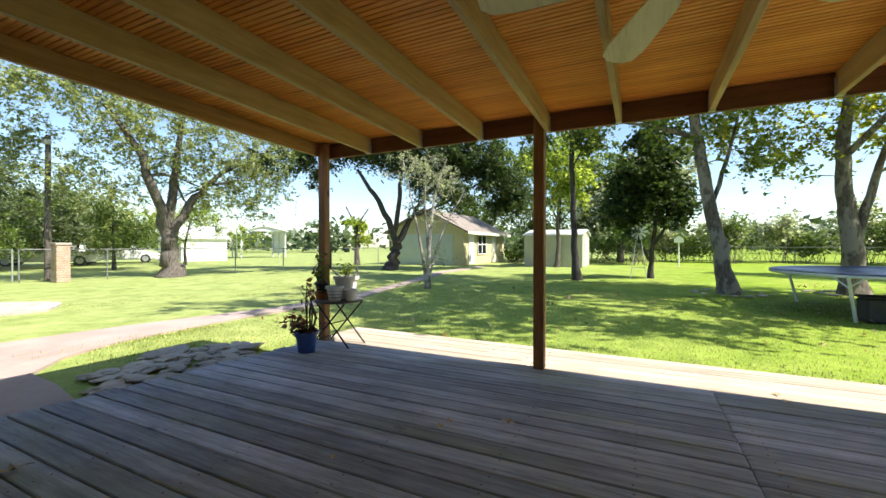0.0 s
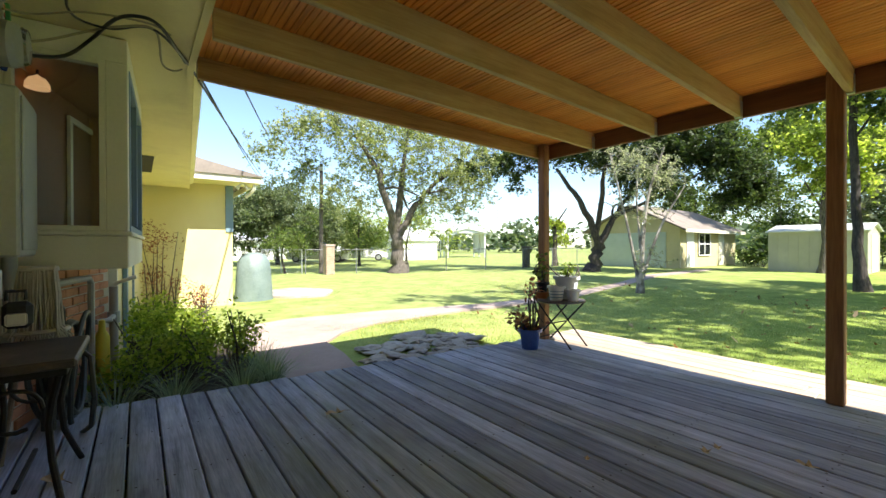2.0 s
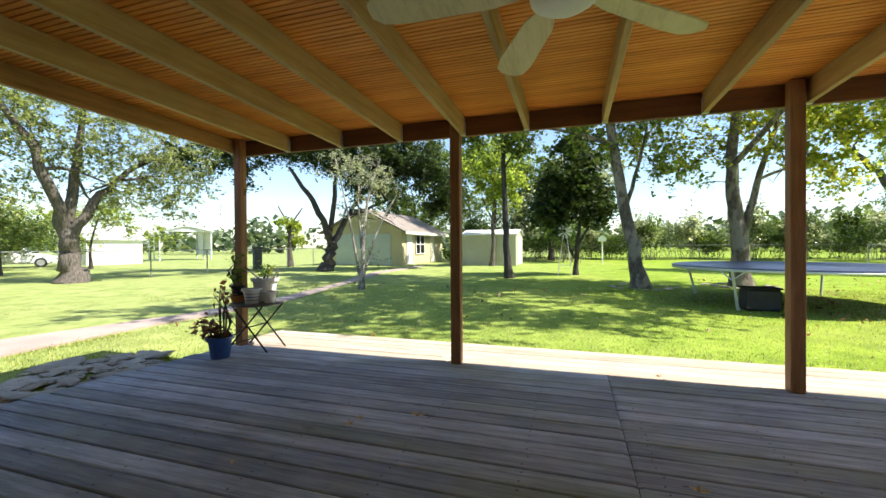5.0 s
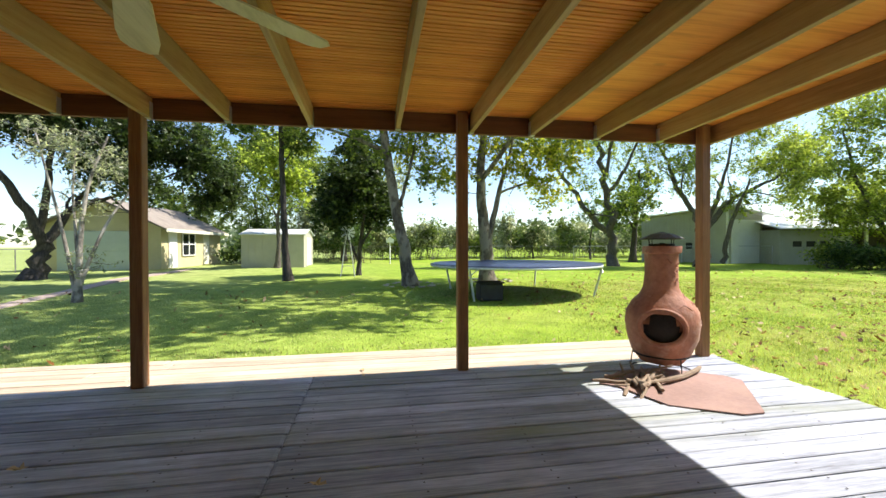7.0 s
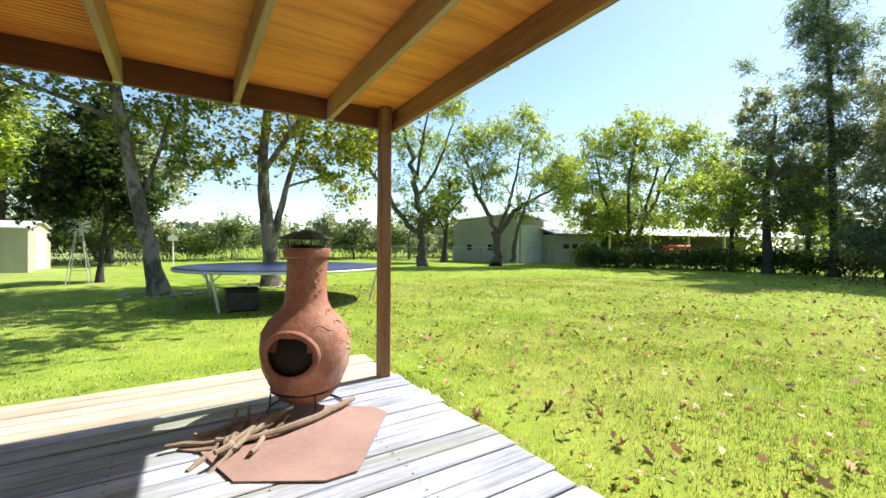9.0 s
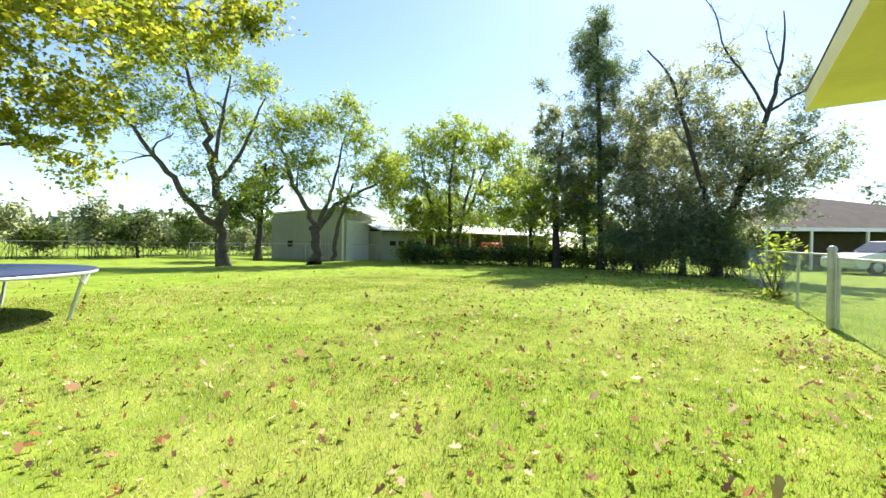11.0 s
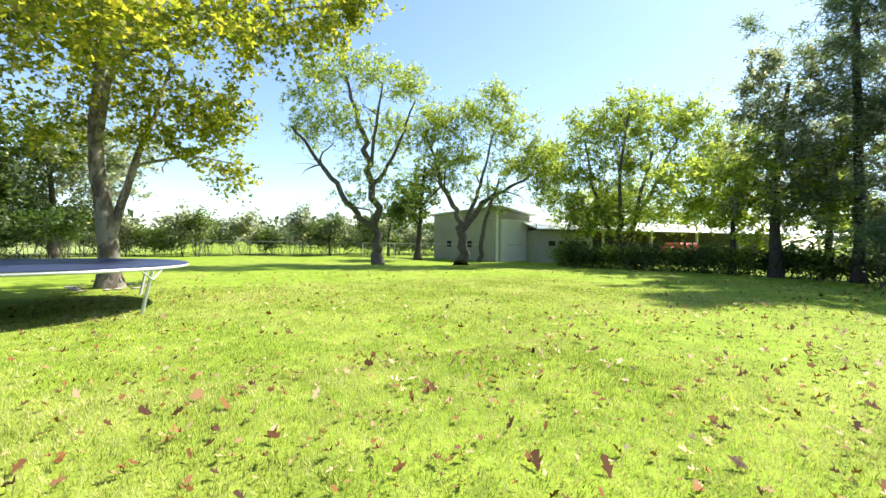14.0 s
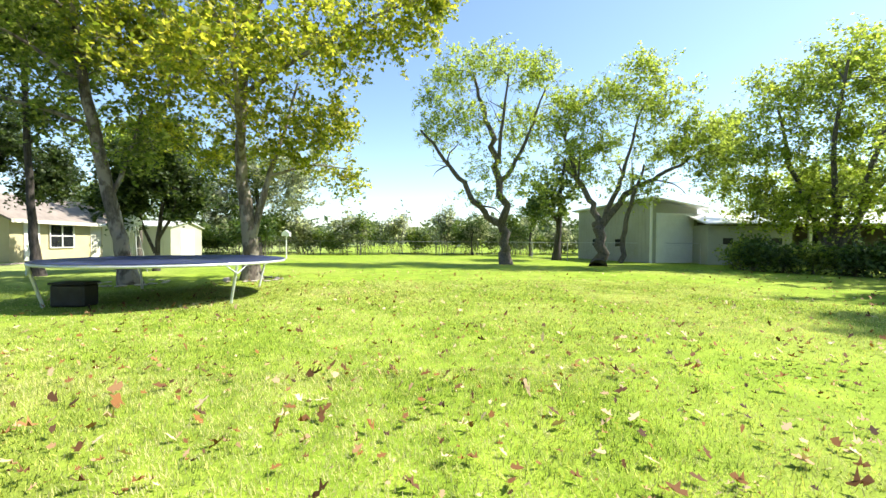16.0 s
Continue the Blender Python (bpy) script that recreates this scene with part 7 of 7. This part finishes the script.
def car(name, at, yaw, label, paint, L=4.6, Hc=1.45):
    c = thing(name, at, label, "car")
    c.rotation_euler = (0, 0, radians(yaw))
    h = L / 2
    low = [(-h, 0.35), (-h + 0.05, 0.85), (-h + 0.9, 0.95), (h - 0.9, 0.93), (h - 0.05, 0.72), (h, 0.4), (h - 0.1, 0.25), (-h + 0.1, 0.25)]
    bm = prism(low, "y", -0.85, 0.85)
    bmesh.ops.bevel(bm, geom=bm.edges[:], offset=0.06, segments=2, affect='EDGES')
    body = part("body", bm, paint, c, "", True)
    cab = [(-h + 0.55, 0.93), (-h + 1.0, Hc - 0.06), (-h + 1.5, Hc), (0.25, Hc), (h - 1.35, 0.93)]
    bm = prism(cab, "y", -0.72, 0.72)
    bmesh.ops.bevel(bm, geom=bm.edges[:], offset=0.05, segments=2, affect='EDGES')
    part("cabin", bm, paint, c, "", True)
    for s in (-1, 1):
        for x0, x1 in ((-h + 1.05, -0.45), (-0.37, 0.55)):
            part("window", box(x0, x1, min(s * 0.722, s * 0.727), max(s * 0.722, s * 0.727), 0.98, Hc - 0.1, 0.0), M_DARK_GLASS, c)
        for x in (-h + 0.85, h - 0.9):
            w = part("wheel", lathe([(0.001, -0.1), (0.2, -0.1), (0.31, -0.09), (0.33, 0.0), (0.31, 0.09), (0.2, 0.1), (0.001, 0.1)], 22), M_RUBBER, c, "", True)
            w.matrix_local = Matrix.Translation((x, s * 0.80, 0.33)) @ Matrix.Rotation(radians(90), 4, 'X')
            r = part("rim", lathe([(0.001, -0.02), (0.12, -0.02), (0.2, 0.0), (0.001, 0.02)], 16), M_METAL, w, "", True)
            r.location = (0, 0, 0.1 * -s)
    part("windscreen", prism([(0.30, Hc - 0.03), (h - 1.3, 0.98), (h - 1.29, 0.98), (0.31, Hc - 0.03)], "y", -0.66, 0.66), M_DARK_GLASS, c)
    for s in (-1, 1):
        part("headlight", box(h - 0.12, h + 0.005, s * 0.65 - 0.13, s * 0.65 + 0.13, 0.58, 0.7, 0.02), M_WHITE, c)
    return c


M_CARWHITE = painted("white car paint", (0.7, 0.7, 0.7), (0.78, 0.78, 0.78), 0.2, 1, 10, 0.0)
car("car", (36.1, -9.85, GROUND), 123, "white car parked in front of the carport", M_CARWHITE).scale = (1.2, 1.2, 1.2)
car("car", (-33.5, 8.8, GROUND), 55, "white pickup parked beyond the far fence", M_CARWHITE, 5.2, 1.7)
car("car", (-34.5, 13.2, GROUND), 60, "white van parked beyond the far fence", M_CARWHITE, 5.0, 1.9)

# things beyond the far fence
ws = thing("shed", (-34.0, 18.5, GROUND), "white shed with a pale gable roof beyond the fence", "shed")
part("wall", prism([(-1.6, 0), (1.6, 0), (1.6, 2.0), (0, 2.9), (-1.6, 2.0)], "y", -2.0, 2.0), M_WHITE, ws)
for s in (-1, 1):
    part("roof", prism([(0, 2.91), (s * 1.85, 1.88), (s * 1.85, 1.95), (0, 3.0)], "y", -2.2, 2.2), M_ROOF_METAL, ws)
cp = thing("carport", (-37.9, 28.3, GROUND), "white metal carport with open front beyond the fence", "carport")
cp.rotation_euler = (0, 0, radians(62))
for x in (-2.2, 2.2):
    for y in (-2.8, 0.0, 2.8):
        part("pillar", box(x - 0.06, x + 0.06, y - 0.06, y + 0.06, 0, 2.85), M_STEEL, cp)
for s in (-1, 1):
    part("roof", prism([(0, 3.4), (s * 2.45, 2.86), (s * 2.45, 2.93), (0, 3.48)], "y", -3.1, 3.1), M_ROOF_METAL, cp)
part("gable", prism([(-2.2, 2.86), (2.2, 2.86), (0, 3.38)], "y", -2.9, -2.86), M_ROOF_METAL, cp)
part("side_panel", box(2.262, 2.3, -2.8, 2.8, 0.5, 2.85), M_ROOF_METAL, cp)
ph = thing("long_house", (-45.0, 6.0, GROUND), "long low pale building beyond the field", "house")
part("wall", box(-1.5, 1.5, -12, 9, 0, 2.0), M_WHITE, ph)
part("roof", prism([(-2, 1.95), (0, 2.7), (2, 1.95), (2, 2.05), (0, 2.8), (-2, 2.05)], "y", -12.5, 9.5), M_ROOF_METAL, ph)

# ---- hedge, thickets and far woods ----
M_LEAF_FAROAK = leafy("far oak leaves", (0.06, 0.09, 0.04), (0.13, 0.17, 0.08), (0.26, 0.30, 0.16), 0.45)
rg = np.random.default_rng(21)
for k in range(17):
    u = k / 16
    x, y = 25.9 + (30.2 - 25.9) * u + rg.uniform(-0.3, 0.3), 14.6 + (0.4 - 14.6) * u
    hh = rg.uniform(0.72, 1.0)
    bush("hedge_bush", "dark green clipped hedge bush", (x, y, GROUND), [(0, 0, hh * 0.85, 0.9, 1.0, hh, 950), (rg.uniform(-0.3, 0.3), 0.5, hh * 0.8, 0.7, 0.8, hh * 0.9, 700)], 0.15, M_LEAF_DARK if k % 3 else M_LEAF_YG, 100 + k, "oval", 7, "hedge")
juniper = bush("juniper_bush", "large dark spreading evergreen bush under the oak", (26.5, -1.6, GROUND), [(0, 0, 1.4, 2.0, 2.2, 1.2, 4000), (-0.2, 2.4, 1.6, 1.8, 1.9, 1.0, 3400), (0.3, -1.7, 1.4, 1.6, 1.5, 1.2, 2600), (-0.3, 1.0, 2.5, 1.5, 1.8, 0.9, 2800), (0.2, 3.8, 2.0, 1.5, 1.6, 0.9, 2400), (0.3, -0.6, 2.7, 1.6, 1.6, 0.9, 2600)], 0.34, M_LEAF_PINE, 120, "needle", 16)
juniper.scale = (0.83, 0.83, 0.83)
bush("sapling", "young bright green sapling by the fence", (19.0, -3.9, GROUND), [(0, 0, 1.25, 0.55, 0.55, 0.55, 170), (0, 0, 0.75, 0.6, 0.6, 0.3, 60), (0, 0, 0.12, 0.6, 0.5, 0.12, 150)], 0.19, M_LEAF_LIME, 121, "long", 9)


def thicket(label, spots, leaf, mat, seed, n_leaf):
    for k, (x, y, h, w) in enumerate(spots):
        r = np.random.default_rng(seed + k)
        bl = [(r.uniform(-0.4, 0.4) * w, r.uniform(-0.4, 0.4) * w, h * r.uniform(0.35, 0.8), w * r.uniform(0.35, 0.65), w * r.uniform(0.35, 0.65), h * r.uniform(0.18, 0.34), n_leaf // 5) for _ in range(5)]
        bush("thicket_bush", label, (x, y, GROUND), bl, leaf, mat, seed * 3 + k, "oval", 3, "bush")


back = []
for k in range(26):
    x = -8 + k * 2.0 + rg.uniform(-0.6, 0.6)
    back.append((x, 33.5 + rg.uniform(0, 3), rg.choice([1.9, 2.6, 3.2, 4.0, 4.8]), rg.uniform(1.6, 3.0)))
thicket("wild green bush behind the back fence", back[::2], 0.24, M_LEAF_OAK, 300, 1700)
thicket("wild olive green bush behind the back fence", back[1::2], 0.24, M_LEAF_GREY, 340, 1700)
row = [(-10 + k * 2.4 + rg.uniform(-0.7, 0.7), 37.5 + rg.uniform(0, 3), rg.uniform(2.2, 3.6), rg.uniform(2.6, 4.0)) for k in range(21)]
thicket("wild green hedgerow bush beyond the back fence", row, 0.26, M_LEAF_FAROAK, 420, 1600)
thicket("dark bush beside the garden shed", [(0.5, 27.5, 3.4, 2.8), (-8.0, 31.0, 3.0, 2.5), (-1.0, 29.0, 4.2, 3.0), (-6.5, 32.0, 4.6, 3.2), (-7.6, 26.5, 1.4, 1.3)], 0.22, M_LEAF_DARK, 380, 1500)


def far_tree(x, y, h, w, mat, seed, label, leaves=2600, size=0.0, dome=False):
    r = np.random.default_rng(seed)
    limbs = [[(0, 0, 0, 0.02 * h), (r.uniform(-0.2, 0.2), r.uniform(-0.2, 0.2), h * 0.35, 0.015 * h), (r.uniform(-0.5, 0.5), r.uniform(-0.5, 0.5), h * 0.75, 0.007 * h)]]
    bl = [(r.normal() * w * 0.3, r.normal() * w * 0.3, h * r.uniform(0.34, 0.8), w * r.uniform(0.25, 0.42), w * r.uniform(0.25, 0.42), h * r.uniform(0.13, 0.22), 14) for _ in range(9)]
    if dome:
        bl = [(w * 0.33 * math.cos(a), w * 0.33 * math.sin(a), h * z, w * 0.2, w * 0.2, h * 0.2, 14) for a, z in zip(np.linspace(0, 12.0, 11), (0.32, 0.5, 0.36, 0.6, 0.34, 0.52, 0.38, 0.62, 0.33, 0.5, 0.6))] + [(0, 0, h * 0.74, w * 0.28, w * 0.28, h * 0.2, 30)]
    tree("background_tree", label, (x, y, GROUND), limbs, bl, size or 0.018 * h + 0.05, int(leaves * 1.5) // 126, M_BARK_DARK, mat, seed, "oval", 0.07 * w + 0.1, "tree", h * 0.2)


M_LEAF_FAR = leafy("distant hazy leaves", (0.05, 0.085, 0.04), (0.10, 0.14, 0.07), (0.17, 0.21, 0.11), 0.35)
far_tree(-30.3, 4.5, 6.4, 9.0, M_LEAF_FAROAK, 401, "wide rounded oak beyond the fence", 26000, 0.16, True)
far_tree(-33.0, 10.0, 5.6, 6.5, M_LEAF_PALE, 402, "pale green oak beyond the fence", 11000, 0.15, True)
far_tree(-26.0, -3.6, 5.4, 4.0, M_LEAF_GREY, 403, "pale tree behind the wing roof", 3000)
far_tree(-24.0, 8.0, 4.4, 4.5, M_LEAF_OAK, 404, "light green tree beyond the fence", 5000)
far_tree(-27.0, 13.5, 4.5, 5.5, M_LEAF_LIME, 405, "light green tree beyond the fence", 5000)
far_tree(-19.5, 2.0, 2.6, 2.2, M_LEAF_OAK, 406, "small leafy tree beside the pole", 2500)
far_tree(-4.8, 28.5, 10.5, 7.5, M_LEAF_OAK, 407, "tall tree behind the garden shed", 9000)
far_tree(-0.6, 31.0, 10.5, 8.0, M_LEAF_GREY, 408, "tree behind the garden shed", 9000)
far_tree(-13.5, 33.0, 8.5, 7.5, M_LEAF_OAK, 419, "tree behind the garage", 6000)
far_tree(-8.0, 34.0, 8.0, 7, M_LEAF_OAK, 409, "tree behind the garage", 5000)
far_tree(21.5, 31.0, 5.0, 4.5, M_LEAF_DARK, 410, "dark tree behind the pecans", 4500)
far_tree(17.0, 33.5, 4.2, 4.0, M_LEAF_DARK, 411, "dark tree behind the pecans", 4000)
far_tree(36.0, 20.0, 8.0, 7.0, M_LEAF_LIME, 412, "tree behind the open shed", 5000)
far_tree(58.0, -26.0, 10.5, 7.0, M_LEAF_FAR, 413, "tall tree behind the neighbouring house", 5000)
far_tree(62.0, -18.0, 9.0, 6.0, M_LEAF_FAR, 414, "tall tree behind the neighbouring house", 5000)
far_tree(28.2, 6.8, 6.6, 4.6, M_LEAF_LIME, 415, "light green tree by the hedge", 6000)
far_tree(30.6, 4.4, 7.0, 4.6, M_LEAF_LIME, 417, "light green tree beyond the hedge", 5000)
far_tree(29.8, 1.2, 10.8, 6.0, M_LEAF_GREY, 416, "grey green tree by the hedge", 16000, 0.125)
far_tree(28.4, 5.3, 10.8, 4.4, M_LEAF_GREY, 420, "tall grey green tree beside the pine", 15000, 0.125)
far_tree(29.4, -1.0, 6.2, 4.6, M_LEAF_GREY, 418, "grey green tree behind the oak", 11000, 0.125)


def far_woods():
    """A ring of distant woodland."""
    r = np.random.default_rng(90)
    cs = []
    for k in range(420):
        a = r.uniform(0, 2 * math.pi)
        d = r.uniform(75, 130)
        h, w = r.uniform(3.5, 7.5), r.uniform(3, 7)
        n = 70
        q = r.normal(size=(n, 3))
        q /= np.linalg.norm(q, axis=1)[:, None]
        q *= r.uniform(0.3, 1, n)[:, None] ** 0.4
        c = np.array((d * math.cos(a), 5 + d * math.sin(a), h * 0.52)) + q * (w, w, h * 0.5)
        cs.append(c)
    v, f = leaf_arrays(r, np.concatenate(cs), 1.6)
    ob = new("backdrop_woods", raw_mesh("backdrop_woods", v, f, M_LEAF_FAR))
    tagged(ob, "hazy line of distant woods", "woods", "", "stuff")


far_woods()


# ---- grass blades and fallen leaves ----
M_GRASS = leafy("grass blades", (0.04, 0.075, 0.009), (0.23, 0.315, 0.03), (0.66, 0.64, 0.18), 0.4, 0.7)

# paler blades, the glare of the overexposed lawn mixed into their colour
M_GRASS_GLARE = leafy("grass blades with glare in their colour", (0.09, 0.125, 0.03), (0.31, 0.37, 0.11), (0.68, 0.68, 0.36), 0.45, 0.7)

def add_straw(mat, colour, most):
    """Dry straw-coloured patches over the blades."""
    nt = mat.node_tree
    p = position(nt)
    k = ramp(nt, mix(nt, 0.5, noise_tex(nt, p, 0.55, 4), noise_tex(nt, p, 5.0, 4, 0.7)), [(0.46, (0, 0, 0)), (0.58, (most,) * 3)])
    old = [n for n in nt.nodes if n.bl_idname == "ShaderNodeValToRGB"][0]
    out = [l.to_socket for l in old.outputs[0].links]
    col = mix(nt, k, old.outputs[0], colour)
    for sock in out:
        nt.links.new(col, sock)


add_straw(M_GRASS, (0.74, 0.66, 0.36), 0.62)
add_straw(M_GRASS_GLARE, (0.60, 0.55, 0.30), 0.5)


def allowed(p):
    """Points of the lawn that lie on neither deck, house, path nor bed."""
    x, y = p[:, 0], p[:, 1]
    ok = ~((x > -2.95) & (x < 5.04) & (y < 0.76) & (y > -4.5))
    ok &= ~((y < -4.3) & (x < 9.5))
    ok &= ~((x < -2.5) & (y < -1.55))
    ok &= ~((((x + 3.45) / 0.75) ** 2 + ((y + 0.85) / 0.75) ** 2) < 1)
    ok &= ~((x < -5.5) & (x > -9.2) & (y < 3.5))
    return ok


def grass(name, label, area, count, length, width, seed, mat=M_GRASS):
    r = np.random.default_rng(seed)
    x0, x1, y0, y1 = area
    p = np.stack([r.uniform(x0, x1, count), r.uniform(y0, y1, count)], 1)
    p = p[allowed(p)]
    edge = np.minimum(np.minimum(p[:, 0] - x0, x1 - p[:, 0]), np.minimum(p[:, 1] - y0, y1 - p[:, 1]))
    p = p[(edge > r.uniform(0, 2.0, len(p))) | ((p[:, 0] < x0 + 0.5) & (p[:, 1] < 0.9))]
    n = len(p)
    a, lean = r.uniform(0, 2 * np.pi, n), r.uniform(0.2, 1.05, n)
    L = length * r.uniform(0.5, 1.25, n)
    w = width * r.uniform(0.6, 1.2, n)
    d = np.stack([np.cos(a), np.sin(a), np.zeros(n)], 1)
    s = np.stack([-np.sin(a), np.cos(a), np.zeros(n)], 1)
    base = np.concatenate([p, np.full((n, 1), GROUND - 0.008)], 1)
    base[:, 2] += 0.025 * np.sin(base[:, 0] * 0.35 + 1.0) * np.cos(base[:, 1] * 0.41) * (base[:, 1] > 1.5)
    tip = base + d * (L * lean)[:, None]
    tip[:, 2] += L * np.sqrt(1 - 0.8 * lean ** 2)
    v = np.stack([base - s * w[:, None], base + s * w[:, None], tip], 1).reshape(-1, 3)
    ob = new(name, raw_mesh(name, v, np.arange(3 * n).reshape(n, 3), mat))
    tagged(ob, label, "grass", "", "stuff")


grass("grass", "short bright green lawn grass blades near the deck", (4.9, 13.5, -6.3, 3.2), 330000, 0.052, 0.0036, 1)
grass("grass", "short bright green lawn grass blades in mid lawn", (4.9, 20.0, 1.2, 10.5), 200000, 0.048, 0.006, 2)
grass("grass", "short bright green lawn grass blades by the fence", (11.5, 21.0, -6.3, 3.2), 80000, 0.036, 0.006, 3)
grass("grass", "short lawn grass blades in front of the deck", (-10.5, 7.0, -1.2, 9.5), 150000, 0.036, 0.006, 4, M_GRASS_GLARE)
grass("grass", "short lawn grass blades beside the rocks", (-5.6, -2.5, -1.6, 0.8), 16000, 0.06, 0.005, 5)


def fallen_leaves():
    r = np.random.default_rng(33)
    pts = []
    while len(pts) < 6000:
        x, y = r.uniform(5.1, 26), r.uniform(-4.2, 14)
        dens = 1.0 if y < 2 else 0.55 if y < 6 else 0.3
        if x > 15:
            dens *= 0.6
        if y < -2.5 and 8 < x < 14:
            dens = 1.0
        if r.uniform() < dens:
            pts.append((x, y))
    for _ in range(260):
        pts.append((r.uniform(-8, 5), r.uniform(0.9, 9)))
    for _ in range(60):
        pts.append((5.05 + abs(r.normal()) * 0.25, r.uniform(-4.2, 0.7)))
    for _ in range(110):
        pts.append((11.8 + r.normal() * 1.0, -3.7 + r.normal() * 0.3))
    many = len(pts)
    for _ in range(2600):
        pts.append((r.uniform(5.1, 22), r.uniform(-4.2, 10)))
    pts = np.array(pts)
    small = np.arange(len(pts)) >= many
    small = small[allowed(pts)]
    pts = pts[allowed(pts)]
    n = len(pts)
    outline = [(-0.5, 0.0), (-0.34, 0.3), (-0.05, 0.2), (0.02, 0.48), (0.2, 0.2), (0.5, 0.06), (0.5, -0.06), (0.2, -0.2), (0.02, -0.48), (-0.05, -0.2), (-0.34, -0.3)]
    k = len(outline)
    a = r.uniform(0, 2 * np.pi, n)
    s = np.clip(r.lognormal(-2.92, 0.36, n), 0.03, 0.105)
    s[small] *= 0.45
    curl = r.uniform(0.1, 2.0, n)
    tx, ty = r.normal(size=n) * 0.45, r.normal(size=n) * 0.45
    v = np.empty((n, k, 3))
    for i, (u, w) in enumerate(outline):
        lx, ly = u * s, w * s * (1 - 0.22 * np.abs(curl))
        lz = curl * s * (w * w * 1.5 + 0.4 * u * u) + tx * lx + ty * ly
        v[:, i, 0] = pts[:, 0] + lx * np.cos(a) - ly * np.sin(a)
        v[:, i, 1] = pts[:, 1] + lx * np.sin(a) + ly * np.cos(a)
        v[:, i, 2] = GROUND + 0.024 + s * 0.2 + lz
    ob = new("fallen_leaves", raw_mesh("fallen_leaves", v.reshape(-1, 3), np.arange(n * k).reshape(n, k), M_DEAD_LEAF))
    tagged(ob, "scattered dry brown and tan sycamore leaves on the lawn", "leaves", "", "stuff")


fallen_leaves()


def dry_leaf(at, size, yaw):
    t = thing("dry_leaf", at, "curled dry brown leaf lying on the deck", "leaf", "leaves on the deck")
    outline = [(-0.5, 0.0), (-0.34, 0.3), (-0.05, 0.2), (0.02, 0.48), (0.2, 0.2), (0.5, 0.04), (0.5, -0.04), (0.2, -0.2), (0.02, -0.48), (-0.05, -0.2), (-0.34, -0.3)]
    bm = bmesh.new()
    c = bm.verts.new((0, 0, 0.004))
    ring = [bm.verts.new((u * size, w * size * 0.75, 0.004 + size * (1.1 * w * w + 0.5 * u * u))) for u, w in outline]
    for i in range(len(ring)):
        bm.faces.new((c, ring[i], ring[(i + 1) % len(ring)]))
    part("blade", bm, M_DEAD_LEAF, t)
    part("leaf_stalk", tube([(0.48 * size, 0, 0.004 + size * 0.1), (0.8 * size, 0.05 * size, 0.006)], 0.0015, 5), M_STICK, t)
    t.rotation_euler = (0, 0, yaw)
dry_leaf((-0.20, -1.31, 0.003), 0.07, 2.1)
dry_leaf((0.12, -1.17, 0.003), 0.09, 0.0)
dry_leaf((-0.54, -1.93, 0.003), 0.05, 2.1)
dry_leaf((-1.80, -2.68, 0.003), 0.10, 1.4)
dry_leaf((1.53, -1.54, 0.003), 0.08, 2.8)
dry_leaf((-1.82, -2.73, 0.003), 0.07, 5.6)
dry_leaf((-0.22, -1.40, 0.003), 0.08, 2.1)
dry_leaf((1.68, 0.10, 0.003), 0.06, 4.9)
dry_leaf((-1.86, -3.97, 0.003), 0.12, 0.7)
dry_leaf((1.69, -0.05, 0.003), 0.06, 4.9)
